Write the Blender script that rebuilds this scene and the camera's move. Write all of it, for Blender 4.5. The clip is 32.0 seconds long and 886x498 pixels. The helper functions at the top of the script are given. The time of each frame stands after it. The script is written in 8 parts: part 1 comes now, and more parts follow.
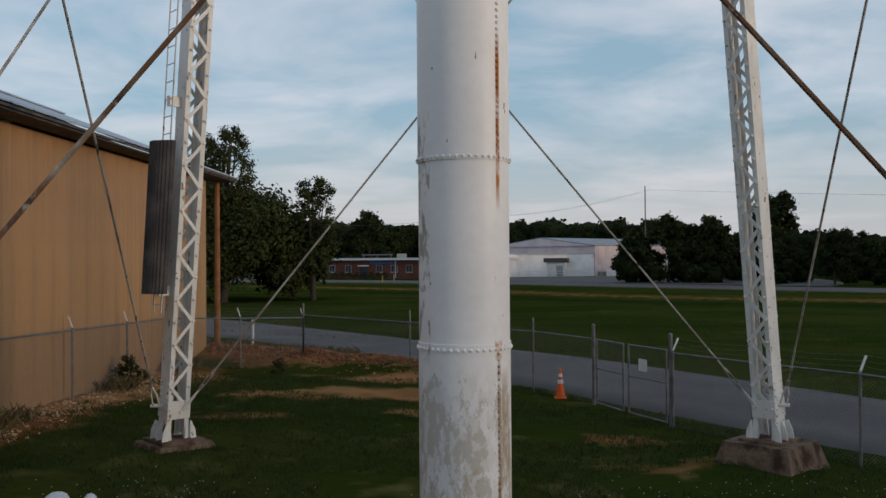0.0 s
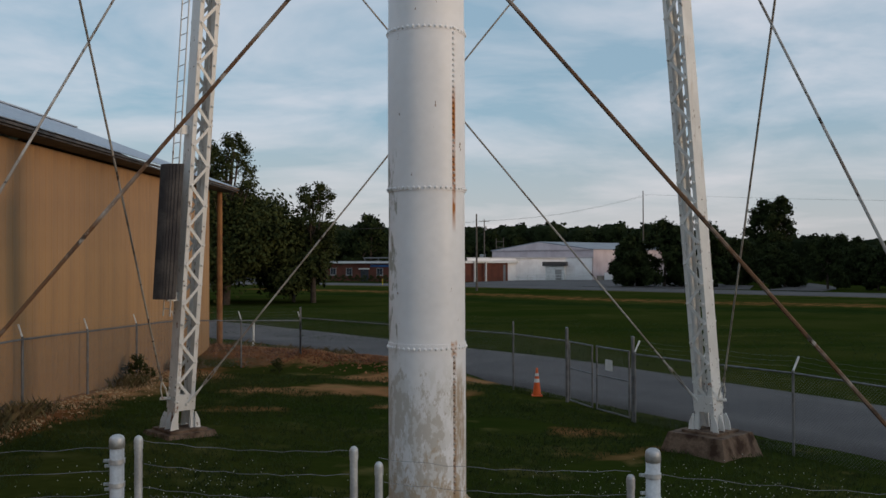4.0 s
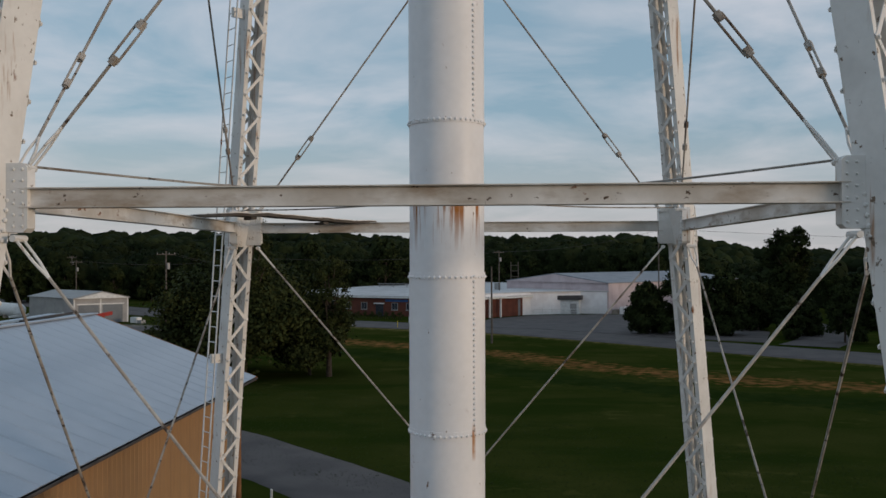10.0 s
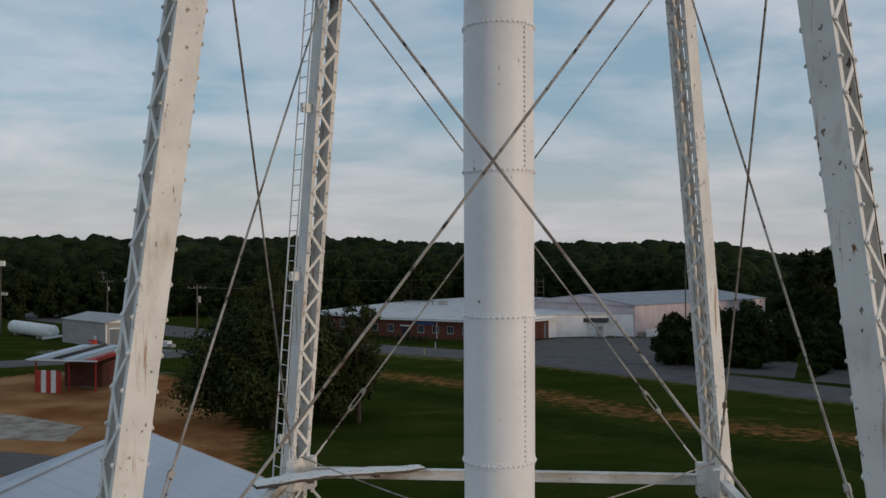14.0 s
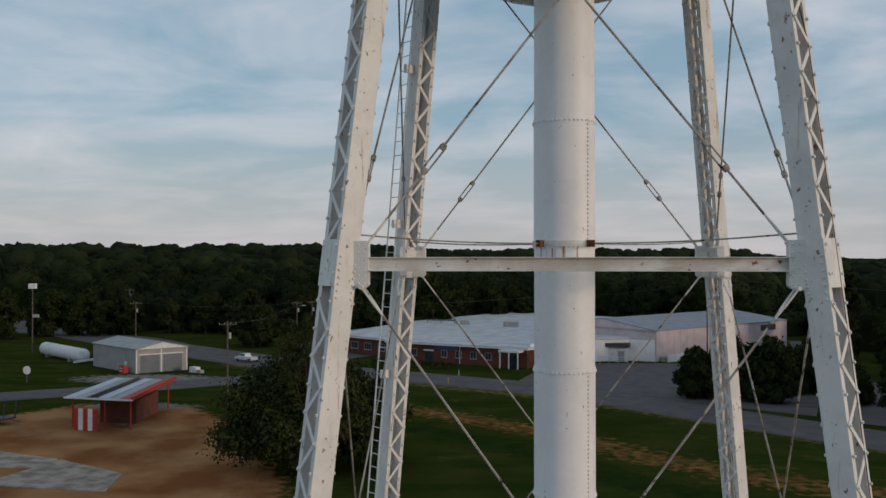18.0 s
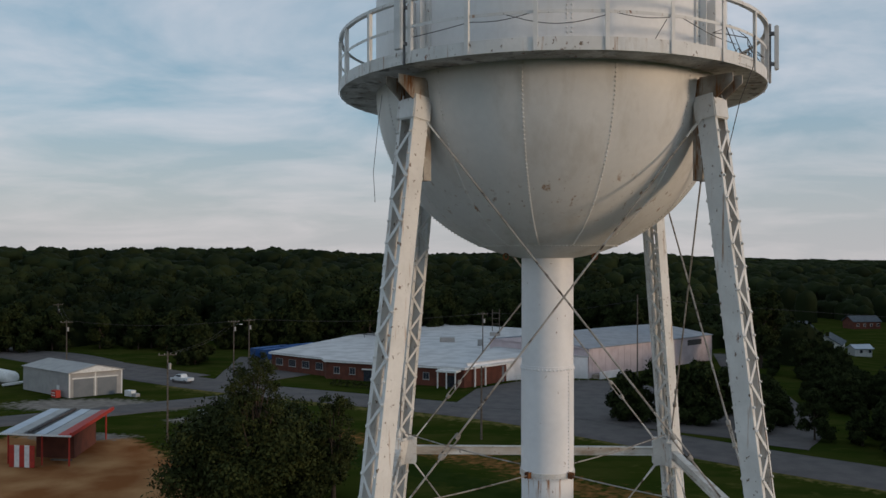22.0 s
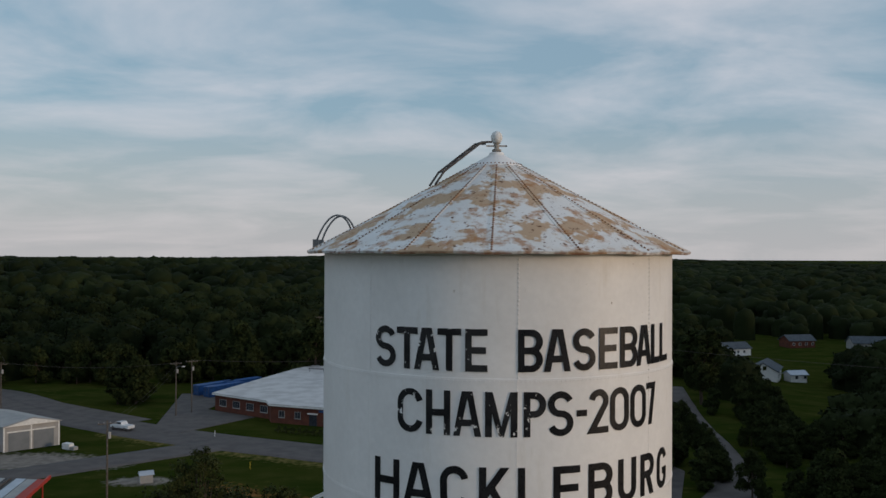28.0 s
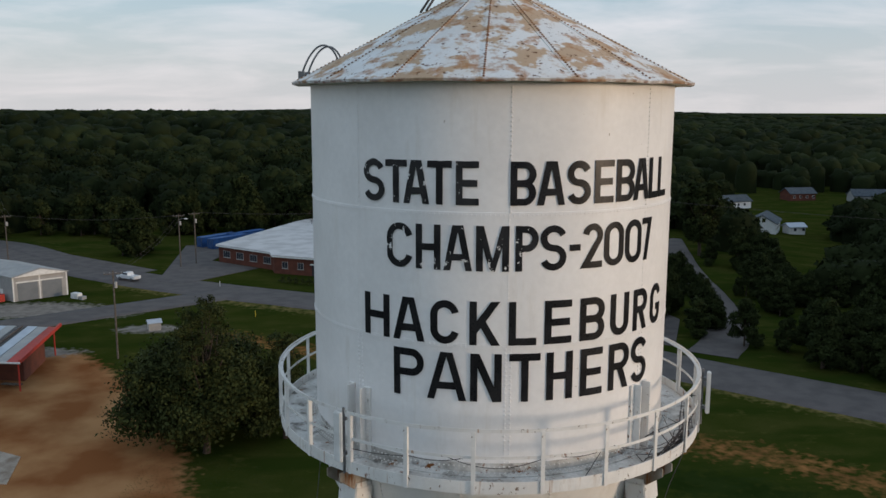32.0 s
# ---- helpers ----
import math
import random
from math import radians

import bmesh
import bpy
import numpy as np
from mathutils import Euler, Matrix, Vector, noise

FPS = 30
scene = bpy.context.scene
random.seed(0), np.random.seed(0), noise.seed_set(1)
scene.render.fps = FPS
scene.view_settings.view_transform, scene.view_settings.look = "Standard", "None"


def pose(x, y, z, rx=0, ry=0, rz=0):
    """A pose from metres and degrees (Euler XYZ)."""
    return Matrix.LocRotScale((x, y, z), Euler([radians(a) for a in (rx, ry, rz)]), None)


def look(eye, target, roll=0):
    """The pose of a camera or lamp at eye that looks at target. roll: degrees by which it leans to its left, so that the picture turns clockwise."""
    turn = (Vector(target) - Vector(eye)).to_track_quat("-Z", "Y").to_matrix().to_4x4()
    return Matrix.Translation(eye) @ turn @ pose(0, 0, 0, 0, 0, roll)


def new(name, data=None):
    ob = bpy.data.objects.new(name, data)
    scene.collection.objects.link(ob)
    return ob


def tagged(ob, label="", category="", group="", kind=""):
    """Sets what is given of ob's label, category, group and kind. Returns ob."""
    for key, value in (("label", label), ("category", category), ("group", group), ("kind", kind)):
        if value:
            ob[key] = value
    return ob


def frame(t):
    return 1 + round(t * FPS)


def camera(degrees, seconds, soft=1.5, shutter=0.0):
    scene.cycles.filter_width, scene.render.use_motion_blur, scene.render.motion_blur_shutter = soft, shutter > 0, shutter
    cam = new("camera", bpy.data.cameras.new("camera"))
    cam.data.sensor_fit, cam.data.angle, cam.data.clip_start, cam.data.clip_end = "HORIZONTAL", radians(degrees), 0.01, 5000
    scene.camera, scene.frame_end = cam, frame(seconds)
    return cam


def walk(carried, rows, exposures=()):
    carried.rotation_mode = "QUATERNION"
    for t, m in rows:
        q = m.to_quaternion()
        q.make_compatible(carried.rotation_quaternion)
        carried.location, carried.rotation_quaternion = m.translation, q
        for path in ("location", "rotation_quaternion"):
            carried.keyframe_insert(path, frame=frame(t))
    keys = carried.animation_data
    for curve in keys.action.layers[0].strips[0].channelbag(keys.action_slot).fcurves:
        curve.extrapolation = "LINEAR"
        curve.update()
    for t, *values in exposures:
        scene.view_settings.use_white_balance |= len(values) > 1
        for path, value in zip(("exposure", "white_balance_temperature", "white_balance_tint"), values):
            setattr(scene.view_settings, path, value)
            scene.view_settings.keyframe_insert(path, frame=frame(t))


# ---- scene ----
# Time, eye, then yaw, pitch and roll in degrees.
PATH = [
    (0, 0.097, -10.418, 4.156, 1.924, 0.599, -0.391),
    (0.5, 0.140, -10.649, 4.121, 1.927, 0.592, -0.379),
    (1, 0.215, -10.957, 4.117, 1.976, 0.586, -0.364),
    (1.5, 0.296, -11.362, 4.120, 1.975, 0.597, -0.339),
    (2, 0.393, -11.781, 4.117, 1.985, 0.607, -0.321),
    (2.5, 0.492, -12.119, 4.064, 2.000, 0.619, -0.302),
    (4.5, 0.697, -12.406, 4.654, 2.070, 0.817, -0.147),
    (5, 0.655, -12.390, 5.402, 1.970, 0.834, -0.151),
    (5.5, 0.608, -12.378, 6.094, 1.928, 0.836, -0.175),
    (6, 0.557, -12.381, 6.774, 1.970, 0.835, -0.200),
    (6.5, 0.525, -12.382, 7.492, 2.039, 0.815, -0.215),
    (7, 0.512, -12.372, 8.256, 2.127, 0.778, -0.231),
    (7.5, 0.520, -12.425, 8.951, 2.209, 0.734, -0.248),
    (8, 0.545, -12.428, 9.621, 2.369, 0.695, -0.270),
    (8.5, 0.593, -12.437, 10.222, 2.502, 0.649, -0.261),
    (9, 0.636, -12.518, 10.903, 2.670, 0.612, -0.251),
    (9.5, 0.633, -12.615, 11.609, 2.828, 0.590, -0.230),
    (10, 0.611, -12.638, 12.288, 3.027, 0.582, -0.195),
    (10.5, 0.574, -12.623, 12.968, 3.242, 0.579, -0.161),
    (11, 0.536, -12.876, 13.620, 3.440, 0.569, -0.135),
    (11.5, 0.473, -13.185, 14.278, 3.637, 0.554, -0.113),
    (12, 0.418, -13.419, 14.902, 3.831, 0.538, -0.102),
    (12.5, 0.364, -13.519, 15.525, 4.016, 0.530, -0.098),
    (13, 0.337, -13.511, 16.102, 4.220, 0.522, -0.100),
    (13.5, 0.290, -13.490, 16.731, 4.433, 0.518, -0.105),
    (14, 0.215, -13.514, 17.388, 4.613, 0.504, -0.108),
    (14.5, 0.134, -13.699, 18.013, 4.782, 0.499, -0.108),
    (16.5, -0.333, -14.641, 20.715, 5.425, 0.483, -0.049),
    (17, -0.408, -15.102, 21.477, 5.550, 0.487, -0.052),
    (17.5, -0.515, -15.478, 22.257, 5.695, 0.482, -0.040),
    (18, -0.597, -15.825, 22.985, 5.827, 0.481, -0.039),
    (18.5, -0.705, -16.188, 23.669, 5.976, 0.480, -0.027),
    (19, -0.825, -16.559, 24.372, 6.108, 0.476, -0.011),
    (19.5, -0.963, -16.915, 24.831, 6.068, 0.481, 0.003),
    (20, -1.102, -17.303, 25.295, 3.677, 0.477, 0.025),
    (20.5, -1.270, -17.716, 25.768, 1.781, 0.463, 0.029),
    (21, -1.482, -18.054, 26.358, 1.915, 0.436, 0.040),
    (21.5, -1.664, -18.305, 27.028, 2.047, 0.400, 0.063),
    (22, -1.786, -18.342, 27.759, 1.324, 0.376, 0.063),
    (22.5, -1.898, -18.343, 28.487, -0.482, 0.351, 0.057),
    (23, -1.968, -18.304, 29.288, -1.299, 0.320, 0.074),
    (23.5, -1.978, -18.231, 30.167, -2.513, 0.290, 0.073),
    (24, -1.932, -18.156, 31.103, -2.614, 0.258, 0.087),
    (24.5, -1.864, -18.157, 32.085, -2.516, 0.238, 0.106),
    (25, -1.857, -18.199, 32.986, -2.419, 0.224, 0.124),
    (25.5, -1.869, -18.243, 33.948, -2.356, 0.214, 0.143),
    (26, -1.858, -18.302, 34.904, -2.348, 0.212, 0.149),
    (26.5, -1.850, -18.359, 35.935, -2.299, 0.213, 0.172),
    (28.5, -1.844, -18.327, 37.985, -2.197, 0.232, 0.218),
    (29, -1.828, -18.255, 37.890, -2.152, 0.226, 0.219),
    (29.5, -1.818, -18.178, 37.801, -2.100, -0.915, 0.220),
    (30, -1.781, -18.087, 37.718, -2.066, -3.690, 0.218),
    (30.5, -1.744, -17.994, 37.640, -2.094, -6.581, 0.210),
    (31, -1.692, -17.929, 37.552, -2.216, -9.273, 0.197),
    (31.5, -1.642, -17.885, 37.505, -2.179, -9.361, 0.189),
    (32, -1.628, -17.810, 37.443, -2.142, -9.426, 0.174),
]
EXPOSURES = [(0.0, 0.10), (5.0, 0.06), (7.0, -0.02), (9.0, -0.10), (18.0, -0.10), (23.0, -0.03), (26.0, -0.04), (28.5, -0.18), (29.0, -0.26), (29.6, -0.34), (30.1, -0.25), (31.0, 0.12), (32.0, 0.32)]
cam = camera(54.24, 32.0)
walk(cam, [(t, pose(x, y, z, 90 + pitch, 0, yaw) @ pose(0, 0, 0, 0, 0, roll)) for t, x, y, z, yaw, pitch, roll in PATH], EXPOSURES)

# ---------------------------------------------------------------- light
SUN_ELEV, SUN_AZ = 5.0, 65.0  # degrees; azimuth counted from -y towards +x


def make_world():
    world = bpy.data.worlds.new("dusk_sky")
    scene.world = world
    world.use_nodes = True
    nt = world.node_tree
    nt.nodes.clear()
    N, L = nt.nodes.new, nt.links.new
    out, bg = N("ShaderNodeOutputWorld"), N("ShaderNodeBackground")
    sky = N("ShaderNodeTexSky")
    sky.sky_type, sky.sun_disc = "NISHITA", False
    sky.sun_elevation, sky.sun_rotation = radians(SUN_ELEV), radians(180 - SUN_AZ)
    sky.air_density, sky.dust_density, sky.ozone_density = 1.0, 1.2, 2.0
    tc = N("ShaderNodeTexCoord")
    sep = N("ShaderNodeSeparateXYZ")
    L(tc.outputs["Generated"], sep.inputs[0])
    # clouds lie on a flat layer high above
    up = N("ShaderNodeMath"); up.operation = "MAXIMUM"; up.inputs[1].default_value = 0.0
    L(sep.outputs[2], up.inputs[0])
    den = N("ShaderNodeMath"); den.operation = "ADD"; den.inputs[1].default_value = 0.16
    L(up.outputs[0], den.inputs[0])
    px = N("ShaderNodeMath"); px.operation = "DIVIDE"
    py = N("ShaderNodeMath"); py.operation = "DIVIDE"
    L(sep.outputs[0], px.inputs[0]); L(den.outputs[0], px.inputs[1])
    L(sep.outputs[1], py.inputs[0]); L(den.outputs[0], py.inputs[1])
    comb = N("ShaderNodeCombineXYZ")
    L(px.outputs[0], comb.inputs[0]); L(py.outputs[0], comb.inputs[1])
    mp = N("ShaderNodeMapping")
    mp.inputs["Rotation"].default_value = (0, 0, 0.35)
    mp.inputs["Scale"].default_value = (0.85, 1.05, 1.0)
    mp.inputs["Location"].default_value = (1.3, 0.4, 0.0)
    L(comb.outputs[0], mp.inputs[0])
    big = N("ShaderNodeTexNoise")
    big.inputs["Scale"].default_value, big.inputs["Detail"].default_value = 1.25, 6.0
    big.inputs["Roughness"].default_value, big.inputs["Distortion"].default_value = 0.56, 0.35
    L(mp.outputs[0], big.inputs["Vector"])
    ramp = N("ShaderNodeValToRGB")
    ramp.color_ramp.elements[0].position, ramp.color_ramp.elements[1].position = 0.41, 0.78
    L(big.outputs["Fac"], ramp.inputs[0])
    fac = N("ShaderNodeMath"); fac.operation = "MULTIPLY"; fac.inputs[1].default_value = 0.85
    L(ramp.outputs[0], fac.inputs[0])
    # pale haze low on the horizon
    haze = N("ShaderNodeMapRange")
    haze.inputs["From Min"].default_value, haze.inputs["From Max"].default_value = 0.0, 0.16
    haze.inputs["To Min"].default_value, haze.inputs["To Max"].default_value = 0.7, 0.0
    L(up.outputs[0], haze.inputs["Value"])
    # clear sky: the sky texture evened out by high thin cloud
    veil = N("ShaderNodeMix"); veil.data_type = "RGBA"
    veil.inputs["Factor"].default_value = VEIL
    veil.inputs[7].default_value = VEIL_COL
    L(sky.outputs[0], veil.inputs[6])
    mixc = N("ShaderNodeMix"); mixc.data_type = "RGBA"
    mixc.inputs[7].default_value = CLOUD_COL
    L(fac.outputs[0], mixc.inputs["Factor"]); L(veil.outputs[2], mixc.inputs[6])
    mixh = N("ShaderNodeMix"); mixh.data_type = "RGBA"
    mixh.inputs[7].default_value = HAZE_COL
    L(haze.outputs[0], mixh.inputs["Factor"]); L(mixc.outputs[2], mixh.inputs[6])
    L(mixh.outputs[2], bg.inputs[0])
    bg.inputs[1].default_value = 0.143
    L(bg.outputs[0], out.inputs[0])


VEIL, VEIL_COL = 0.62, (2.55, 3.75, 4.80, 1)
CLOUD_COL, HAZE_COL = (5.4, 5.25, 5.6, 1), (4.1, 3.8, 3.7, 1)
make_world()
sun = new("sun", bpy.data.lights.new("sun", "SUN"))
sun.data.energy, sun.data.angle, sun.data.color = 1.35, radians(9), (1.0, 0.76, 0.55)
_el, _az = radians(SUN_ELEV), radians(SUN_AZ)
sun.matrix_world = look((0, 0, 0), (-math.sin(_az) * math.cos(_el), math.cos(_az) * math.cos(_el), -math.sin(_el)))
scene.view_settings.exposure = 0.0

# ---------------------------------------------------------------- materials


def mat(name, col, col2=None, rough=0.6, metal=0.0, scale=3.0, fine=40.0, bump=0.15, lo=0.42, hi=0.62, island=0.0, spec=0.22, coord="Object", grain=0.28):
    """Two colours mixed by a coarse noise, with a fine grain over them and a little relief."""
    m = bpy.data.materials.new(name)
    m.use_nodes = True
    nt = m.node_tree
    N, L = nt.nodes.new, nt.links.new
    b = nt.nodes["Principled BSDF"]
    b.inputs["Metallic"].default_value = metal
    b.inputs["Specular IOR Level"].default_value = spec
    col2 = col2 or tuple(c * 0.8 for c in col)
    tc = N("ShaderNodeTexCoord")
    n1, n2 = N("ShaderNodeTexNoise"), N("ShaderNodeTexNoise")
    n1.inputs["Scale"].default_value, n1.inputs["Detail"].default_value = scale, 6.0
    n2.inputs["Scale"].default_value, n2.inputs["Detail"].default_value = fine, 4.0
    L(tc.outputs[coord], n1.inputs["Vector"]); L(tc.outputs[coord], n2.inputs["Vector"])
    mr = N("ShaderNodeMapRange")
    mr.inputs["From Min"].default_value, mr.inputs["From Max"].default_value = lo, hi
    L(n1.outputs["Fac"], mr.inputs["Value"])
    mix = N("ShaderNodeMix"); mix.data_type = "RGBA"
    mix.inputs[6].default_value, mix.inputs[7].default_value = (*col, 1), (*col2, 1)
    L(mr.outputs[0], mix.inputs["Factor"])
    gr = N("ShaderNodeMapRange")
    gr.inputs["To Min"].default_value, gr.inputs["To Max"].default_value = 1 - grain, 1 + grain
    L(n2.outputs["Fac"], gr.inputs["Value"])
    val = gr.outputs[0]
    if island:
        geo = N("ShaderNodeNewGeometry")
        ir = N("ShaderNodeMapRange")
        ir.inputs["To Min"].default_value, ir.inputs["To Max"].default_value = 1 - island, 1 + island
        L(geo.outputs["Random Per Island"], ir.inputs["Value"])
        mu = N("ShaderNodeMath"); mu.operation = "MULTIPLY"
        L(val, mu.inputs[0]); L(ir.outputs[0], mu.inputs[1])
        val = mu.outputs[0]
    vm = N("ShaderNodeVectorMath"); vm.operation = "SCALE"
    L(mix.outputs[2], vm.inputs[0]); L(val, vm.inputs["Scale"])
    L(vm.outputs[0], b.inputs["Base Color"])
    rr = N("ShaderNodeMapRange")
    rr.inputs["To Min"].default_value, rr.inputs["To Max"].default_value = max(0.05, rough - 0.12), min(1, rough + 0.12)
    L(n2.outputs["Fac"], rr.inputs["Value"]); L(rr.outputs[0], b.inputs["Roughness"])
    if bump:
        bp = N("ShaderNodeBump")
        bp.inputs["Strength"].default_value, bp.inputs["Distance"].default_value = bump, 0.02
        L(n2.outputs["Fac"], bp.inputs["Height"]); L(bp.outputs[0], b.inputs["Normal"])
    return m


def layered(m, col, scale, lo, hi, stretch=(1, 1, 1), rough=0.85, zlow=None, seed=0.0, amount=1.0, zfade=0.3, xband=None, topfade=None):
    """Adds a layer of stain, rust or peeled paint to a material: noise between lo and hi, drawn out by stretch,
    and kept within a band of heights when zlow=(from, to) is given."""
    nt = m.node_tree
    N, L = nt.nodes.new, nt.links.new
    b = nt.nodes["Principled BSDF"]
    tc, mp, no = N("ShaderNodeTexCoord"), N("ShaderNodeMapping"), N("ShaderNodeTexNoise")
    mp.inputs["Scale"].default_value, mp.inputs["Location"].default_value = stretch, (seed, seed * 1.7, seed * 0.3)
    L(tc.outputs["Object"], mp.inputs[0]); L(mp.outputs[0], no.inputs["Vector"])
    no.inputs["Scale"].default_value, no.inputs["Detail"].default_value = scale, 8.0
    no.inputs["Roughness"].default_value = 0.62
    mr = N("ShaderNodeMapRange")
    mr.inputs["From Min"].default_value, mr.inputs["From Max"].default_value = lo, hi
    mr.inputs["To Max"].default_value = amount
    L(no.outputs["Fac"], mr.inputs["Value"])
    fac = mr.outputs[0]
    if zlow:
        sp = N("ShaderNodeSeparateXYZ")
        L(tc.outputs["Object"], sp.inputs[0])
        for a, c in ((zlow[0] - zfade, zlow[0]), (zlow[1] + (topfade or zfade), zlow[1])):
            q = N("ShaderNodeMapRange")
            q.inputs["From Min"].default_value, q.inputs["From Max"].default_value = a, c
            L(sp.outputs[2], q.inputs["Value"])
            mu = N("ShaderNodeMath"); mu.operation = "MULTIPLY"
            L(fac, mu.inputs[0]); L(q.outputs[0], mu.inputs[1])
            fac = mu.outputs[0]
    if xband:
        sx = N("ShaderNodeSeparateXYZ")
        L(tc.outputs["Object"], sx.inputs[0])
        for out, a, c in ((0, xband[0] - 0.012, xband[0]), (0, xband[1] + 0.012, xband[1]), (1, 0.02, -0.02)):
            q = N("ShaderNodeMapRange")
            q.inputs["From Min"].default_value, q.inputs["From Max"].default_value = a, c
            L(sx.outputs[out], q.inputs["Value"])
            mu = N("ShaderNodeMath"); mu.operation = "MULTIPLY"
            L(fac, mu.inputs[0]); L(q.outputs[0], mu.inputs[1])
            fac = mu.outputs[0]
    for sock, value in (("Base Color", (*col, 1)), ("Roughness", rough)):
        was = b.inputs[sock].links[0].from_socket
        mx = N("ShaderNodeMix")
        if sock == "Base Color":
            mx.data_type = "RGBA"
            L(fac, mx.inputs["Factor"]); L(was, mx.inputs[6])
            mx.inputs[7].default_value = value
            L(mx.outputs[2], b.inputs[sock])
        else:
            L(fac, mx.inputs[0]); L(was, mx.inputs[2])
            mx.inputs[3].default_value = value
            L(mx.outputs[0], b.inputs[sock])
    return m


def peeled(m, col, scale, ztop, depth, stretch, rough, seed=0.0):
    """Adds worn paint that thickens downwards from the height ztop and breaks up with a ragged edge."""
    nt = m.node_tree
    N, L = nt.nodes.new, nt.links.new
    b = nt.nodes["Principled BSDF"]
    tc, mp, no, sp = N("ShaderNodeTexCoord"), N("ShaderNodeMapping"), N("ShaderNodeTexNoise"), N("ShaderNodeSeparateXYZ")
    mp.inputs["Scale"].default_value, mp.inputs["Location"].default_value = stretch, (seed, seed * 1.7, seed * 0.3)
    L(tc.outputs["Object"], mp.inputs[0]); L(mp.outputs[0], no.inputs["Vector"]); L(tc.outputs["Object"], sp.inputs[0])
    no.inputs["Scale"].default_value, no.inputs["Detail"].default_value, no.inputs["Roughness"].default_value = scale, 12.0, 0.76
    ramp = N("ShaderNodeMapRange")
    ramp.inputs["From Min"].default_value, ramp.inputs["From Max"].default_value = ztop + depth, ztop - depth
    ramp.inputs["To Min"].default_value, ramp.inputs["To Max"].default_value = -0.36, 0.0
    L(sp.outputs[2], ramp.inputs["Value"])
    ad = N("ShaderNodeMath"); ad.operation = "ADD"
    L(no.outputs["Fac"], ad.inputs[0]); L(ramp.outputs[0], ad.inputs[1])
    mr = N("ShaderNodeMapRange")
    mr.inputs["From Min"].default_value, mr.inputs["From Max"].default_value = 0.455, 0.50
    L(ad.outputs[0], mr.inputs["Value"])
    cx, rx = N("ShaderNodeMix"), N("ShaderNodeMix")
    cx.data_type = "RGBA"
    L(mr.outputs[0], cx.inputs["Factor"]); L(b.inputs["Base Color"].links[0].from_socket, cx.inputs[6])
    cx.inputs[7].default_value = (*col, 1)
    L(cx.outputs[2], b.inputs["Base Color"])
    L(mr.outputs[0], rx.inputs[0]); L(b.inputs["Roughness"].links[0].from_socket, rx.inputs[2])
    rx.inputs[3].default_value = rough
    L(rx.outputs[0], b.inputs["Roughness"])
    return m


RUST = (0.20, 0.075, 0.022)
white = mat("white_tower_paint", (0.80, 0.785, 0.775), (0.75, 0.735, 0.725), rough=0.42, scale=0.7, fine=9.0, bump=0.04, grain=0.07)
layered(white, (0.55, 0.49, 0.41), 1.3, 0.60, 0.85, (1.8, 1.8, 0.30), 0.7, amount=0.5)
layered(white, RUST, 2.6, 0.735, 0.77, (1.5, 1.5, 0.5), 0.9, seed=4.0)
layered(white, (0.30, 0.24, 0.18), 9.0, 0.715, 0.74, (1, 1, 0.8), 0.9, seed=14.0)
steel_white = mat("white_steel_paint", (0.76, 0.745, 0.72), (0.66, 0.645, 0.62), rough=0.5, scale=1.4, fine=14.0, bump=0.05, grain=0.07)
layered(steel_white, (0.42, 0.33, 0.24), 2.2, 0.60, 0.78, (1.5, 1.5, 0.4), 0.8, amount=0.6)
layered(steel_white, RUST, 3.0, 0.66, 0.70, (1.3, 1.3, 0.6), 0.9, seed=9.0)
layered(steel_white, (0.33, 0.16, 0.06), 6.0, 0.61, 0.70, (1.6, 1.6, 0.10), 0.9, seed=21.0, amount=0.8)
layered(steel_white, (0.20, 0.15, 0.11), 11.0, 0.635, 0.66, (1, 1, 0.7), 0.9, seed=31.0)
roof_paint = mat("rusty_roof_paint", (0.70, 0.695, 0.69), (0.64, 0.61, 0.58), rough=0.5, scale=1.2, fine=16.0, bump=0.06, grain=0.07)
layered(roof_paint, (0.45, 0.30, 0.18), 1.5, 0.50, 0.55, (1, 1, 1), 0.9, seed=2.0, amount=0.9)
layered(roof_paint, (0.36, 0.17, 0.07), 2.6, 0.53, 0.64, (1, 1, 1), 0.9, seed=7.0, amount=0.8)
layered(roof_paint, (0.12, 0.05, 0.022), 9.0, 0.60, 0.66, (1, 1, 1), 0.9, seed=5.0)
layered(roof_paint, (0.16, 0.06, 0.025), 6.0, 0.40, 0.58, (1, 1, 1), 0.9, zlow=(37.6, 37.82), seed=8.0, zfade=0.08)
rod_mat = mat("weathered_rod", (0.40, 0.375, 0.345), (0.27, 0.245, 0.215), rough=0.6, scale=1.6, fine=25.0, bump=0.1, lo=0.42, hi=0.60)
layered(rod_mat, (0.15, 0.095, 0.065), 1.3, 0.52, 0.64, (1, 1, 1), 0.9, seed=15.0, amount=0.75)
layered(rod_mat, (0.06, 0.045, 0.036), 8.0, 0.57, 0.63, (1, 1, 1), 0.9, seed=5.0)
low_rod = mat("rusty_rod", (0.44, 0.41, 0.375), (0.32, 0.28, 0.24), rough=0.7, scale=2, fine=25.0, bump=0.1)
layered(low_rod, (0.16, 0.088, 0.05), 2.0, 0.25, 0.50, (1, 1, 1), 0.9, zlow=(-1.0, 6.0), zfade=3.5, seed=7.0)
layered(low_rod, (0.07, 0.05, 0.04), 5.0, 0.56, 0.64, (1, 1, 1), 0.9, seed=12.0)
